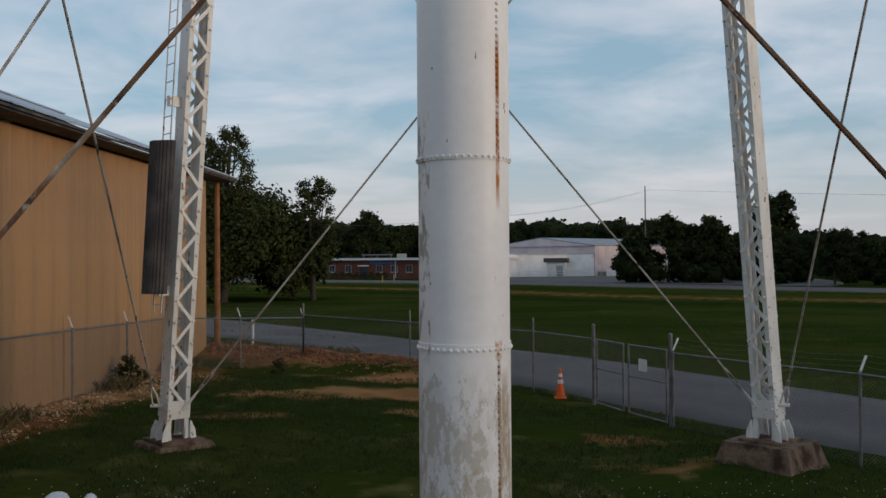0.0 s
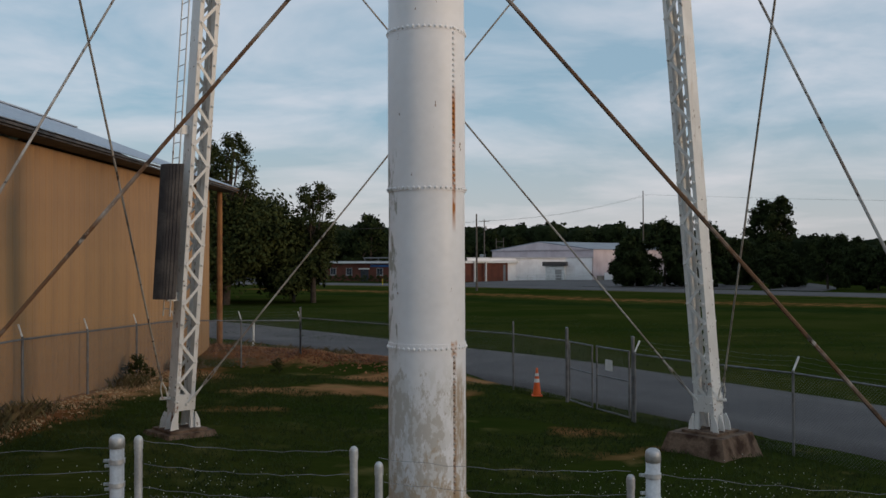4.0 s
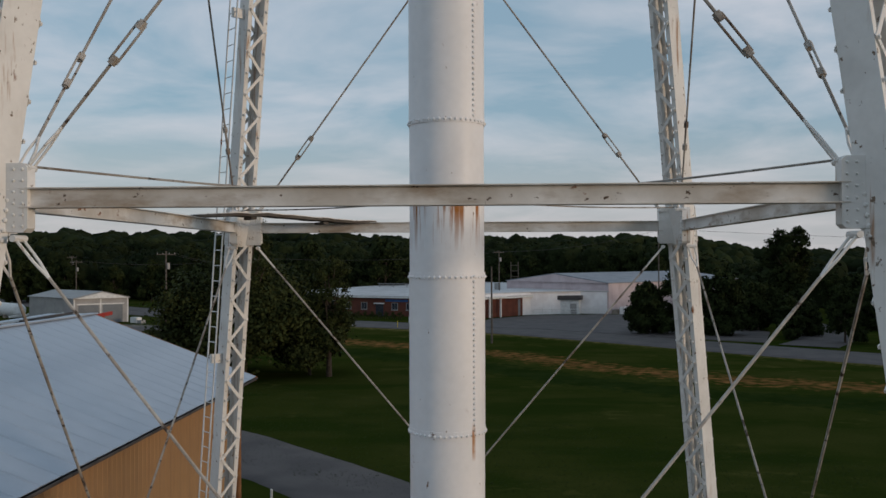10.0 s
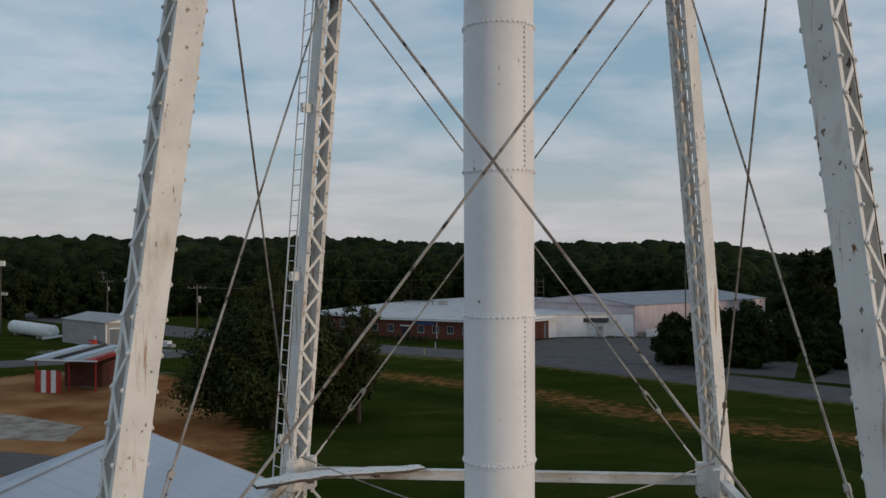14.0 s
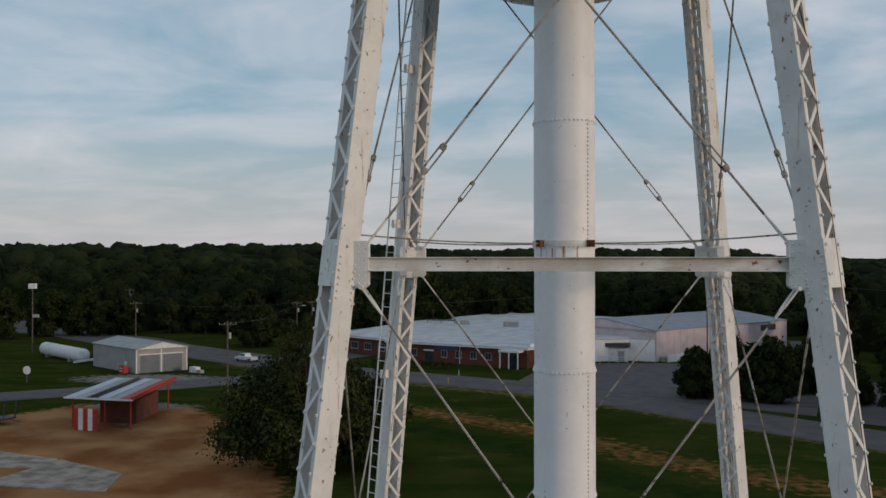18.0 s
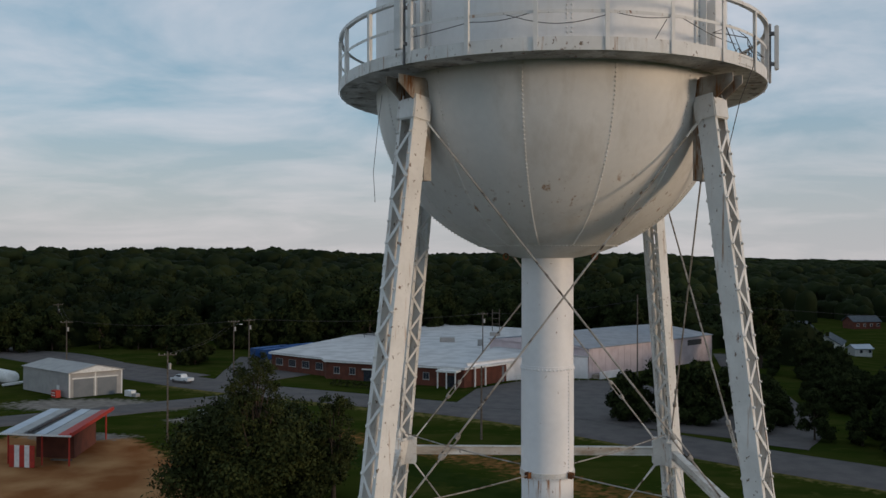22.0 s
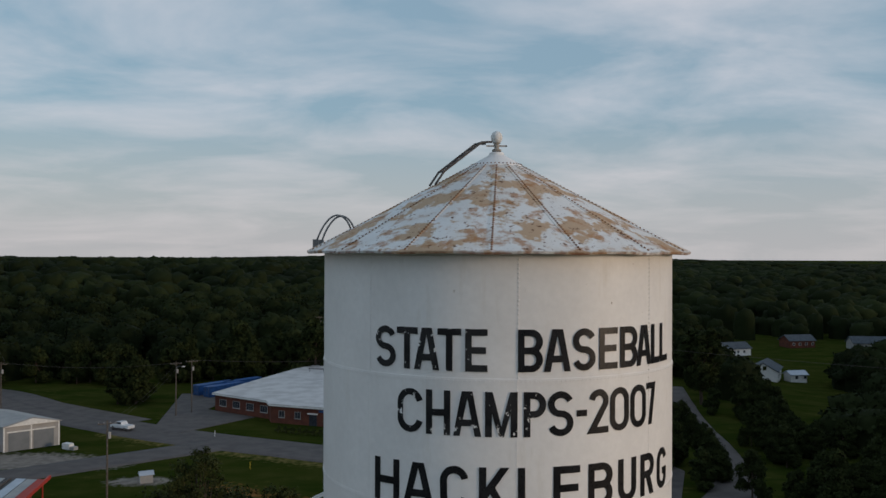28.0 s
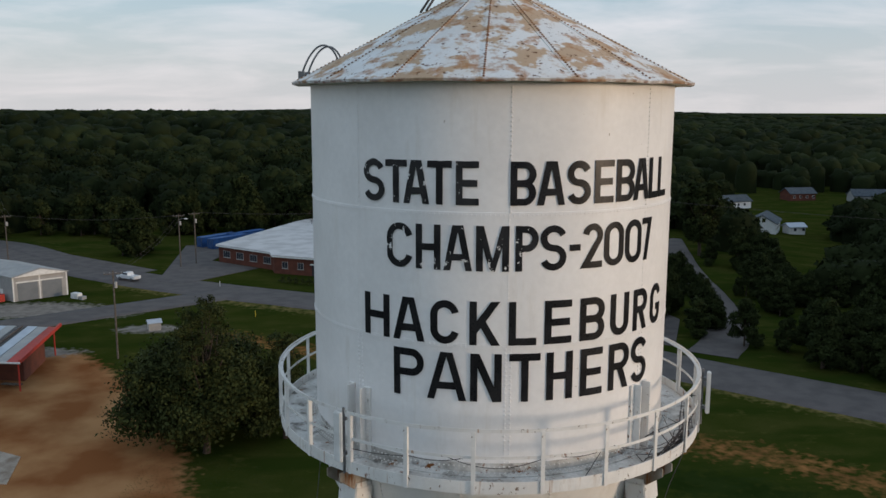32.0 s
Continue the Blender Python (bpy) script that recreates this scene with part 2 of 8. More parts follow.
layered(low_rod, (0.50, 0.47, 0.43), 6.0, 0.62, 0.66, (1, 1, 1), 0.7, seed=3.0, amount=0.7)
letter_mat = mat("black_letter_paint", (0.010, 0.010, 0.012), (0.02, 0.02, 0.022), rough=0.30, scale=2, fine=30.0, bump=0.01, grain=0.07, spec=0.22)
rust_mat = mat("rust", (0.22, 0.09, 0.03), (0.10, 0.04, 0.02), rough=0.9, scale=6, fine=30)
galv = mat("galvanised_steel", (0.20, 0.20, 0.205), (0.13, 0.13, 0.135), rough=0.5, metal=0.4, scale=5, fine=50, bump=0.05)
galv_light = mat("bright_galvanised_pipe", (0.52, 0.53, 0.54), (0.40, 0.40, 0.41), rough=0.5, metal=0.45, scale=5, fine=50, bump=0.05)
slate_roof = mat("dull_slate_roof_sheet", (0.23, 0.24, 0.265), (0.18, 0.19, 0.21), rough=0.5, scale=0.4, fine=6, bump=0.03, grain=0.07)
concrete = mat("concrete", (0.33, 0.285, 0.24), (0.19, 0.145, 0.11), rough=0.9, scale=0.5, fine=20, bump=0.4)
old_concrete = mat("stained_concrete", (0.17, 0.115, 0.08), (0.05, 0.028, 0.018), rough=0.95, scale=3.5, fine=22, bump=0.6)
asphalt = mat("asphalt", (0.112, 0.098, 0.094), (0.086, 0.076, 0.074), rough=0.9, scale=0.35, fine=30, bump=0.2)
tan_metal = mat("tan_wall_sheet", (0.41, 0.235, 0.108), (0.365, 0.205, 0.096), rough=0.5, scale=0.6, fine=14, bump=0.03, grain=0.05)
layered(tan_metal, (0.24, 0.145, 0.085), 0.55, 0.50, 0.66, (1.6, 1.6, 0.08), 0.6, seed=5.0, amount=0.5)
blue_roof = mat("grey_blue_roof_sheet", (0.40, 0.44, 0.50), (0.35, 0.39, 0.45), rough=0.38, metal=0.25, scale=0.5, fine=12, bump=0.03, grain=0.07)
dark_sheet = mat("dark_sheet", (0.055, 0.05, 0.052), (0.10, 0.09, 0.085), rough=0.7, scale=2.5, fine=20)
wood = mat("treated_wood", (0.30, 0.145, 0.06), (0.22, 0.10, 0.045), rough=0.8, scale=3, fine=30, bump=0.3)
pole_wood = mat("grey_pole_wood", (0.085, 0.07, 0.058), (0.13, 0.115, 0.10), rough=0.9, scale=3, fine=30, bump=0.3)
brick_mat = mat("red_brick", (0.135, 0.048, 0.032), (0.10, 0.038, 0.027), rough=0.9, scale=0.6, fine=12, bump=0.2)
white_wall = mat("white_wall_sheet", (0.82, 0.81, 0.82), (0.72, 0.70, 0.71), rough=0.6, scale=0.4, fine=6, bump=0.05, grain=0.07)
pink_wall = mat("pinkish_wall_sheet", (0.60, 0.50, 0.51), (0.52, 0.42, 0.43), rough=0.6, scale=0.4, fine=6, bump=0.05, grain=0.07)
white_roof = mat("white_membrane_roof", (0.54, 0.53, 0.53), (0.42, 0.41, 0.41), rough=0.7, scale=0.25, fine=4, bump=0.05, grain=0.07)
glass = mat("dark_window_glass", (0.03, 0.035, 0.045), (0.05, 0.055, 0.065), rough=0.12, scale=2, fine=10, bump=0.0)
trim_white = mat("white_trim", (0.70, 0.70, 0.69), (0.6, 0.6, 0.59), rough=0.6, scale=2, fine=12, bump=0.03, grain=0.07)
red_paint = mat("red_paint", (0.42, 0.045, 0.03), (0.34, 0.04, 0.03), rough=0.6, scale=2, fine=12, bump=0.05)
grey_wall = mat("pale_grey_sheet", (0.34, 0.33, 0.32), (0.29, 0.285, 0.28), rough=0.6, scale=0.6, fine=8, bump=0.05, grain=0.07)
door_grey = mat("grey_roller_door", (0.17, 0.185, 0.20), (0.145, 0.16, 0.175), rough=0.6, scale=0.6, fine=8, bump=0.05, grain=0.07)
blue_paint = mat("blue_container_paint", (0.035, 0.11, 0.30), (0.03, 0.08, 0.22), rough=0.5, scale=0.8, fine=8, bump=0.05, grain=0.07)
orange = mat("orange_cone_plastic", (0.75, 0.13, 0.03), (0.65, 0.11, 0.03), rough=0.5, scale=8, fine=30, bump=0.02)
bark = mat("bark", (0.07, 0.052, 0.04), (0.04, 0.03, 0.022), rough=0.95, scale=5, fine=20, bump=0.6)
leaf = mat("oak_leaves", (0.042, 0.050, 0.016), (0.023, 0.030, 0.010), rough=0.7, scale=0.5, fine=6, bump=0.0, island=0.25, spec=0.05)
edge_leaf = mat("woods_edge_leaves", (0.029, 0.038, 0.013), (0.017, 0.024, 0.009), rough=0.8, scale=0.4, fine=5, bump=0.0, island=0.2, spec=0.03)
forest_leaf = mat("forest_canopy", (0.0195, 0.0265, 0.0100), (0.0115, 0.0165, 0.0068), rough=0.9, scale=0.012, fine=0.5, bump=0.3, island=0.22, spec=0.03)
clay_clod = mat("red_clay_clods", (0.27, 0.125, 0.055), (0.17, 0.065, 0.028), rough=0.95, scale=2, fine=18, bump=0.4, island=0.35)
stone_mat = mat("rubble_stone", (0.46, 0.32, 0.18), (0.32, 0.16, 0.075), rough=0.9, scale=3, fine=20, bump=0.4, island=0.3)
gold_grass = mat("dry_grass_blades", (0.15, 0.105, 0.05), (0.085, 0.075, 0.03), rough=0.9, scale=2, fine=10, bump=0, island=0.3)

# ---------------------------------------------------------------- mesh helpers


def finish(name, bm, material, smooth=False):
    me = bpy.data.meshes.new(name)
    bm.to_mesh(me)
    bm.free()
    if material:
        me.materials.append(material)
    if smooth:
        for p in me.polygons:
            p.use_smooth = True
    return me


def part(name, bm, material, parent=None, label="", smooth=False):
    """One mesh object, linked under a thing or under a part of it."""
    ob = new(name, finish(name, bm, material, smooth))
    if parent is not None:
        ob.parent = parent
    if label:
        tagged(ob, label)
    return ob


def thing(name, label, category, group="", kind="", at=(0, 0, 0), rz=0.0):
    ob = new(name)
    ob.matrix_world = pose(*at, 0, 0, rz)
    return tagged(ob, label, category, group, kind)


def box(bm, lo, hi, m=None):
    vs = [bm.verts.new((x, y, z)) for x in (lo[0], hi[0]) for y in (lo[1], hi[1]) for z in (lo[2], hi[2])]
    if m is not None:
        for v in vs:
            v.co = m @ v.co
    for f in ((0, 1, 3, 2), (4, 6, 7, 5), (0, 4, 5, 1), (2, 3, 7, 6), (0, 2, 6, 4), (1, 5, 7, 3)):
        bm.faces.new([vs[i] for i in f])
    return bm


def frame_of(a, b, side=None):
    """A matrix whose z axis runs from a to b, and whose x axis lies as near to side as it can."""
    a, b = Vector(a), Vector(b)
    z = (b - a).normalized()
    s = Vector(side) if side is not None else (Vector((0, 0, 1)) if abs(z.z) < 0.9 else Vector((1, 0, 0)))
    y = z.cross(s).normalized()
    x = y.cross(z)
    return Matrix.Translation(a) @ Matrix((x, y, z)).transposed().to_4x4(), (b - a).length


def bar(bm, a, b, w, h, side=None):
    m, l = frame_of(a, b, side)
    return box(bm, (-w / 2, -h / 2, 0), (w / 2, h / 2, l), m)


def rod(bm, a, b, r0, r1=None, n=6, cap=True):
    r1 = r0 if r1 is None else r1
    m, l = frame_of(a, b)
    lo = [bm.verts.new(m @ Vector((r0 * math.cos(2 * math.pi * i / n), r0 * math.sin(2 * math.pi * i / n), 0))) for i in range(n)]
    hi = [bm.verts.new(m @ Vector((r1 * math.cos(2 * math.pi * i / n), r1 * math.sin(2 * math.pi * i / n), l))) for i in range(n)]
    for i in range(n):
        bm.faces.new((lo[i], lo[(i + 1) % n], hi[(i + 1) % n], hi[i]))
    if cap:
        bm.faces.new(lo[::-1]); bm.faces.new(hi)
    return bm


def chain(bm, pts, r, n=6):
    for a, b in zip(pts, pts[1:]):
        rod(bm, a, b, r, n=n)
    return bm


def tube(bm, pts, r, n=6):
    """One unbroken bent round bar through the points."""
    pts = [Vector(p) for p in pts]
    rings, ref = [], None
    for i, p in enumerate(pts):
        d = (pts[min(i + 1, len(pts) - 1)] - pts[max(i - 1, 0)]).normalized()
        if ref is None:
            ref = Vector((0, 0, 1)) if abs(d.z) < 0.9 else Vector((1, 0, 0))
        y = d.cross(ref).normalized()
        x = y.cross(d)
        ref = x
        rings.append([bm.verts.new(p + x * r * math.cos(2 * math.pi * k / n) + y * r * math.sin(2 * math.pi * k / n)) for k in range(n)])
    for a, b in zip(rings, rings[1:]):
        for k in range(n):
            bm.faces.new((a[k], a[(k + 1) % n], b[(k + 1) % n], b[k]))
    bm.faces.new(rings[0][::-1]); bm.faces.new(rings[-1])
    return bm


def lathe(bm, prof, n=64, a0=0.0, a1=360.0, m=None):
    """Turns a profile of (radius, height) about z. Angles run from -y towards +x."""
    full = abs(a1 - a0) >= 359.99
    rings = []
    for i in range(n if full else n + 1):
        a = radians(a0 + (a1 - a0) * i / n)
        rings.append([bm.verts.new((r * math.sin(a), -r * math.cos(a), z)) for r, z in prof])
    cnt = len(rings)
    for i in range(cnt if full else cnt - 1):
        p, q = rings[i], rings[(i + 1) % cnt]
        for j in range(len(prof) - 1):
            bm.faces.new((p[j], q[j], q[j + 1], p[j + 1]))
    if m is not None:
        bmesh.ops.transform(bm, matrix=m, verts=bm.verts)
    return bm


def extrude_profile(bm, prof, a, b, side):
    """A closed profile in the plane across a-b, drawn out from a to b."""
    m, l = frame_of(a, b, side)
    lo = [bm.verts.new(m @ Vector((x, y, 0))) for x, y in prof]
    hi = [bm.verts.new(m @ Vector((x, y, l))) for x, y in prof]
    k = len(prof)
    for i in range(k):
        bm.faces.new((lo[i], lo[(i + 1) % k], hi[(i + 1) % k], hi[i]))
    bm.faces.new(lo[::-1]); bm.faces.new(hi)
    return bm


def polar(r, deg, z=0.0):
    a = radians(deg)
    return Vector((r * math.sin(a), -r * math.cos(a), z))


def studs(points, normals, r, h):
    """Many low rivet heads as one mesh: five-sided domes."""
    bm = bmesh.new()
    for p, nrm in zip(points, normals):
        m, _ = frame_of(p, Vector(p) + Vector(nrm))
        ring = [bm.verts.new(m @ Vector((r * math.cos(k * 1.2566), r * math.sin(k * 1.2566), -0.004))) for k in range(5)]
        mid = [bm.verts.new(m @ Vector((0.7 * r * math.cos(k * 1.2566), 0.7 * r * math.sin(k * 1.2566), h * 0.75))) for k in range(5)]
        top = bm.verts.new(m @ Vector((0, 0, h)))
        for k in range(5):
            bm.faces.new((ring[k], ring[(k + 1) % 5], mid[(k + 1) % 5], mid[k]))
            bm.faces.new((mid[k], mid[(k + 1) % 5], top))
    return bm


def smooth01(t):
    t = min(1.0, max(0.0, t))
    return t * t * (3 - 2 * t)


def ground_z(x, y):
    """The yard lies a little above the road, higher on the side of the metal building; far off the woods rise and fall."""
    yard = min(0.85, max(0.0, 0.60 - 0.045 * x - 0.026 * y))
    yard *= 1 - smooth01((math.hypot(x, y - 4) - 24) / 14)
    yard += 0.24 * math.exp(-((x - 5.6) ** 2 + (y - 5.3) ** 2) / 2.6)
    hill = 2.2 * smooth01((y - 215) / 110) * smooth01((150 - x) / 120)
    if y > 150:
        away = math.hypot(x, y)
        ridge = 17.6 * smooth01((away - 250) / 420) * (1 - 0.6 * smooth01((away - 850) / 900))
        bearing = math.degrees(math.atan2(x, y))
        hill = max(hill, ridge * max(smooth01((3 - bearing) / 15), 0.80 * smooth01((20 - bearing) / 8), 0.2))
    dip = -6.0 * smooth01((x - 70) / 70) * smooth01((y - 130) / 120) * (1 - smooth01((y - 420) / 200))
    return yard + hill + dip


def heap_z(x, y):
    """The low heap of rubble between the yard and the road."""
    best = 9.0
    for (x0, y0), (x1, y1) in zip(HEAP, HEAP[1:]):
        dx, dy = x1 - x0, y1 - y0
        t = min(1.0, max(0.0, ((x - x0) * dx + (y - y0) * dy) / (dx * dx + dy * dy)))
        best = min(best, math.hypot(x - x0 - t * dx, y - y0 - t * dy))
    return 0.55 * smooth01(1 - best / 2.9) * (0.8 + 0.3 * noise.noise((x * 0.6, y * 0.6, 9)))


HEAP = ((-9.6, 22.2), (-6.4, 21.6), (-3.6, 20.4), (-1.6, 19.2))

# ---------------------------------------------------------------- ground and roads


def seg_dist(px, py, pts):
    best = np.full(px.shape, 1e9)
    for (x0, y0), (x1, y1) in zip(pts, pts[1:]):
        dx, dy = x1 - x0, y1 - y0
        t = np.clip(((px - x0) * dx + (py - y0) * dy) / (dx * dx + dy * dy), 0, 1)
        best = np.minimum(best, np.hypot(px - x0 - t * dx, py - y0 - t * dy))
    return best


def inside(px, py, poly):
    res = np.zeros(px.shape, bool)
    k = len(poly)
    for i in range(k):
        (x0, y0), (x1, y1) = poly[i], poly[(i + 1) % k]
        if y0 != y1:
            res ^= ((y0 > py) != (y1 > py)) & (px < (x1 - x0) * (py - y0) / (y1 - y0) + x0)
    return res


ACCESS = [(-70, 62), (-40, 56), (-22, 48), (-13, 39.8), (-4.0, 30.0), (1.8, 23.8), (6.2, 17.2), (10.2, 11.4), (17, 2), (27, -14), (40, -40)]
HIGHWAY = [(-330, 372), (-180, 262), (-110, 206), (-66, 172), (-44, 158), (-21, 146.5), (4, 133), (22.5, 116.5), (39.5, 100), (58, 84.5), (92, 54), (150, 5), (260, -85)]
SIDE = [(-40, 152), (-60, 136.5), (-76, 125), (-110, 105), (-170, 76)]
BACK = [(-62, 176), (-88, 196), (-116, 220), (-170, 236), (-260, 250)]
LANE = [(44, 108), (52, 122), (57, 145), (62, 178), (72, 225)]
DIRT_STRIP = [(-32, 121), (-14, 110), (4, 96), (13, 84.5), (25, 75), (37, 70), (45, 62.5), (66, 42), (100, 10)]
DIRT_YARD = [(-70, 113), (-52, 112), (-46, 105), (-40, 97), (-34, 84), (-26, 72), (-22, 58), (-19, 46), (-40, 40), (-90, 40), (-110, 60), (-100, 92), (-78, 99)]


def axis_lines(fine0, fine1, step, mid0, mid1, mstep, far):
    a = list(np.arange(fine0, fine1 + 1e-6, step))
    b = list(np.arange(fine1 + mstep, mid1, mstep))
    c = list(np.arange(fine0 - mstep, mid0, -mstep))[::-1]
    g = mid1
    out = []
    while g < far:
        out.append(g); g *= 1.0 + 0.16
    lo, g = [], abs(mid0) if mid0 < 0 else 40.0
    while g < far:
        lo.append(-g); g *= 1.16
    return np.array(sorted(set(lo + c + a + b + out + [far, -far])))


def ground_material():
    m = mat("grass_and_soil", (0.0265, 0.0365, 0.0063), (0.043, 0.047, 0.011), rough=0.95, scale=0.16, fine=5.0, bump=0.5, lo=0.35, hi=0.68, spec=0.0, coord="Object")
    layered(m, (0.018, 0.031, 0.005), 0.05, 0.48, 0.60, (1.0, 2.6, 1.0), 0.95, seed=3.0, amount=0.8)
    layered(m, (0.085, 0.078, 0.022), 0.22, 0.60, 0.70, (1.0, 1.6, 1.0), 0.95, seed=7.0, amount=0.6)
    nt = m.node_tree
    N, L = nt.nodes.new, nt.links.new
    b = nt.nodes["Principled BSDF"]
    for attr, ca, cb, sc in (("soil", (0.35, 0.185, 0.085), (0.20, 0.078, 0.030), 0.12), ("clay", (0.27, 0.125, 0.045), (0.16, 0.075, 0.028), 0.35), ("dry", (0.17, 0.13, 0.05), (0.09, 0.085, 0.028), 0.5), ("lush", (0.014, 0.025, 0.005), (0.022, 0.034, 0.008), 0.3), ("gravel", (0.25, 0.22, 0.19), (0.17, 0.15, 0.135), 0.6)):
        at = N("ShaderNodeAttribute"); at.attribute_name = attr
        tc, no, nf = N("ShaderNodeTexCoord"), N("ShaderNodeTexNoise"), N("ShaderNodeTexNoise")
        no.inputs["Scale"].default_value, no.inputs["Detail"].default_value = sc, 9.0
        nf.inputs["Scale"].default_value, nf.inputs["Detail"].default_value = 0.9, 8.0
        L(tc.outputs["Object"], no.inputs["Vector"]); L(tc.outputs["Object"], nf.inputs["Vector"])
        ad = N("ShaderNodeMath"); ad.operation = "MULTIPLY_ADD"; ad.inputs[1].default_value = 1.3; ad.inputs[2].default_value = -0.65
        L(nf.outputs["Fac"], ad.inputs[0])
        sm = N("ShaderNodeMath"); sm.operation = "ADD"
        L(at.outputs["Fac"], sm.inputs[0]); L(ad.outputs[0], sm.inputs[1])
        mr = N("ShaderNodeMapRange")
        mr.inputs["From Min"].default_value, mr.inputs["From Max"].default_value = 0.34, 0.70
        L(sm.outputs[0], mr.inputs["Value"])
        # no layer where the attribute is zero
        gate = N("ShaderNodeMapRange")
        gate.inputs["From Max"].default_value = 0.25
        L(at.outputs["Fac"], gate.inputs["Value"])
        mu = N("ShaderNodeMath"); mu.operation = "MULTIPLY"
        L(mr.outputs[0], mu.inputs[0]); L(gate.outputs[0], mu.inputs[1])
        cm = N("ShaderNodeMix"); cm.data_type = "RGBA"
        cm.inputs[6].default_value, cm.inputs[7].default_value = (*ca, 1), (*cb, 1)
        sharp = N("ShaderNodeMapRange")
        sharp.inputs["From Min"].default_value, sharp.inputs["From Max"].default_value = 0.36, 0.62
        L(no.outputs["Fac"], sharp.inputs["Value"])
        L(sharp.outputs[0], cm.inputs["Factor"])
        mx = N("ShaderNodeMix"); mx.data_type = "RGBA"
        was = b.inputs["Base Color"].links[0].from_socket
        L(mu.outputs[0], mx.inputs["Factor"]); L(was, mx.inputs[6]); L(cm.outputs[2], mx.inputs[7])
        L(mx.outputs[2], b.inputs["Base Color"])
    return m


def build_ground():
    xs = axis_lines(-14, 14, 0.5, -140, 140, 2.0, 4600.0)
    ys = axis_lines(-14, 46, 0.5, -60, 240, 2.0, 4600.0)
    X, Y = np.meshgrid(xs, ys, indexing="ij")
    nx, ny = X.shape
    Z = np.array([[ground_z(x, y) for y in ys] for x in xs])
    # small unevenness near the tower, and the low bank of rubble soil along the metal building
    for i in range(nx):
        for j in range(ny):
            x, y = xs[i], ys[j]
            if abs(x) < 60 and -40 < y < 90:
                Z[i, j] += 0.05 * noise.noise((x * 0.35, y * 0.35, 0)) + 0.02 * noise.noise((x * 1.1, y * 1.1, 5))
    keep_flat = seg_dist(X, Y, ACCESS) < 4.2
    Z[keep_flat] -= 0.06
    near = (np.abs(X + 5) < 9) & (np.abs(Y - 21) < 7)
    for i, j in np.argwhere(near):
        Z[i, j] += heap_z(xs[i], ys[j])
    verts = np.stack([X.ravel(), Y.ravel(), Z.ravel()], 1)
    idx = np.arange(nx * ny).reshape(nx, ny)
    faces = np.stack([idx[:-1, :-1].ravel(), idx[1:, :-1].ravel(), idx[1:, 1:].ravel(), idx[:-1, 1:].ravel()], 1)
    me = bpy.data.meshes.new("ground")
    me.from_pydata(verts.tolist(), [], faces.tolist())
    px, py = verts[:, 0], verts[:, 1]
    soil = np.zeros(len(px))
    clay = np.clip(1.2 - seg_dist(px, py, DIRT_STRIP) / 6.0, 0, 1) * 0.55
    din = inside(px, py, DIRT_YARD)
    dd = seg_dist(px, py, DIRT_YARD + DIRT_YARD[:1])
    soil = np.maximum(soil, np.where(din, np.clip(0.5 + dd / 6, 0, 0.95), np.clip(0.5 - dd / 4, 0, 1)))
    # worn bare patches in the yard behind the tower
    for cx, cy, rx, ry, s in ((-2.0, 14.0, 3.4, 1.6, 0.78), (-5.5, 12.8, 2.2, 1.2, 0.66), (-1.2, 10.5, 1.6, 0.8, 0.55), (-2.2, 17.0, 3.0, 0.9, 0.8), (3.0, 8.2, 1.6, 1.0, 0.52), (3.6, 5.5, 1.5, 1.2, 0.42), (-5.0, 9.2, 2.0, 0.9, 0.42), (-5.6, 21.4, 5.0, 2.4, 1.0), (0.2, 18.4, 3.0, 0.8, 0.8), (-9.4, 8.0, 1.5, 7.0, 0.9), (-9.0, 15.5, 1.6, 3.5, 0.9)):
        soil = np.maximum(soil, s * np.clip(1.35 - np.hypot((px - cx) / rx, (py - cy) / ry), 0, 1))
    dry = np.clip(1 - seg_dist(px, py, [(x + 2, y - 9) for x, y in HIGHWAY[3:]]) / 5.0, 0, 1) * 0.7
    dry = np.maximum(dry, np.where((np.abs(px) < 14) & (py < 22) & (py > -14), 0.26, 0))
    gravel = np.zeros(len(px))
    for cx, cy, rx, ry in ((-72, 140, 15, 7), (-60, 137, 9, 4), (-46, 126, 6, 3), (-60, 112, 9, 3)):
        gravel = np.maximum(gravel, np.clip(1.4 - np.hypot((px - cx) / rx, (py - cy) / ry), 0, 1))
    lush = np.clip(1.2 - seg_dist(px, py, [(x - 5, y - 9) for x, y in DIRT_STRIP[1:]]) / 5.5, 0, 1) * 0.8
    for nm, val in (("soil", soil), ("clay", clay), ("dry", dry), ("lush", lush), ("gravel", gravel)):
        me.attributes.new(nm, "FLOAT", "POINT").data.foreach_set("value", val.astype(np.float32))
    me.materials.append(ground_material())
    me.polygons.foreach_set("use_smooth", np.ones(len(me.polygons), bool))
    ob = new("ground", me)
    return tagged(ob, "dark green mown grass with worn patches of orange soil", "ground", kind="structure")


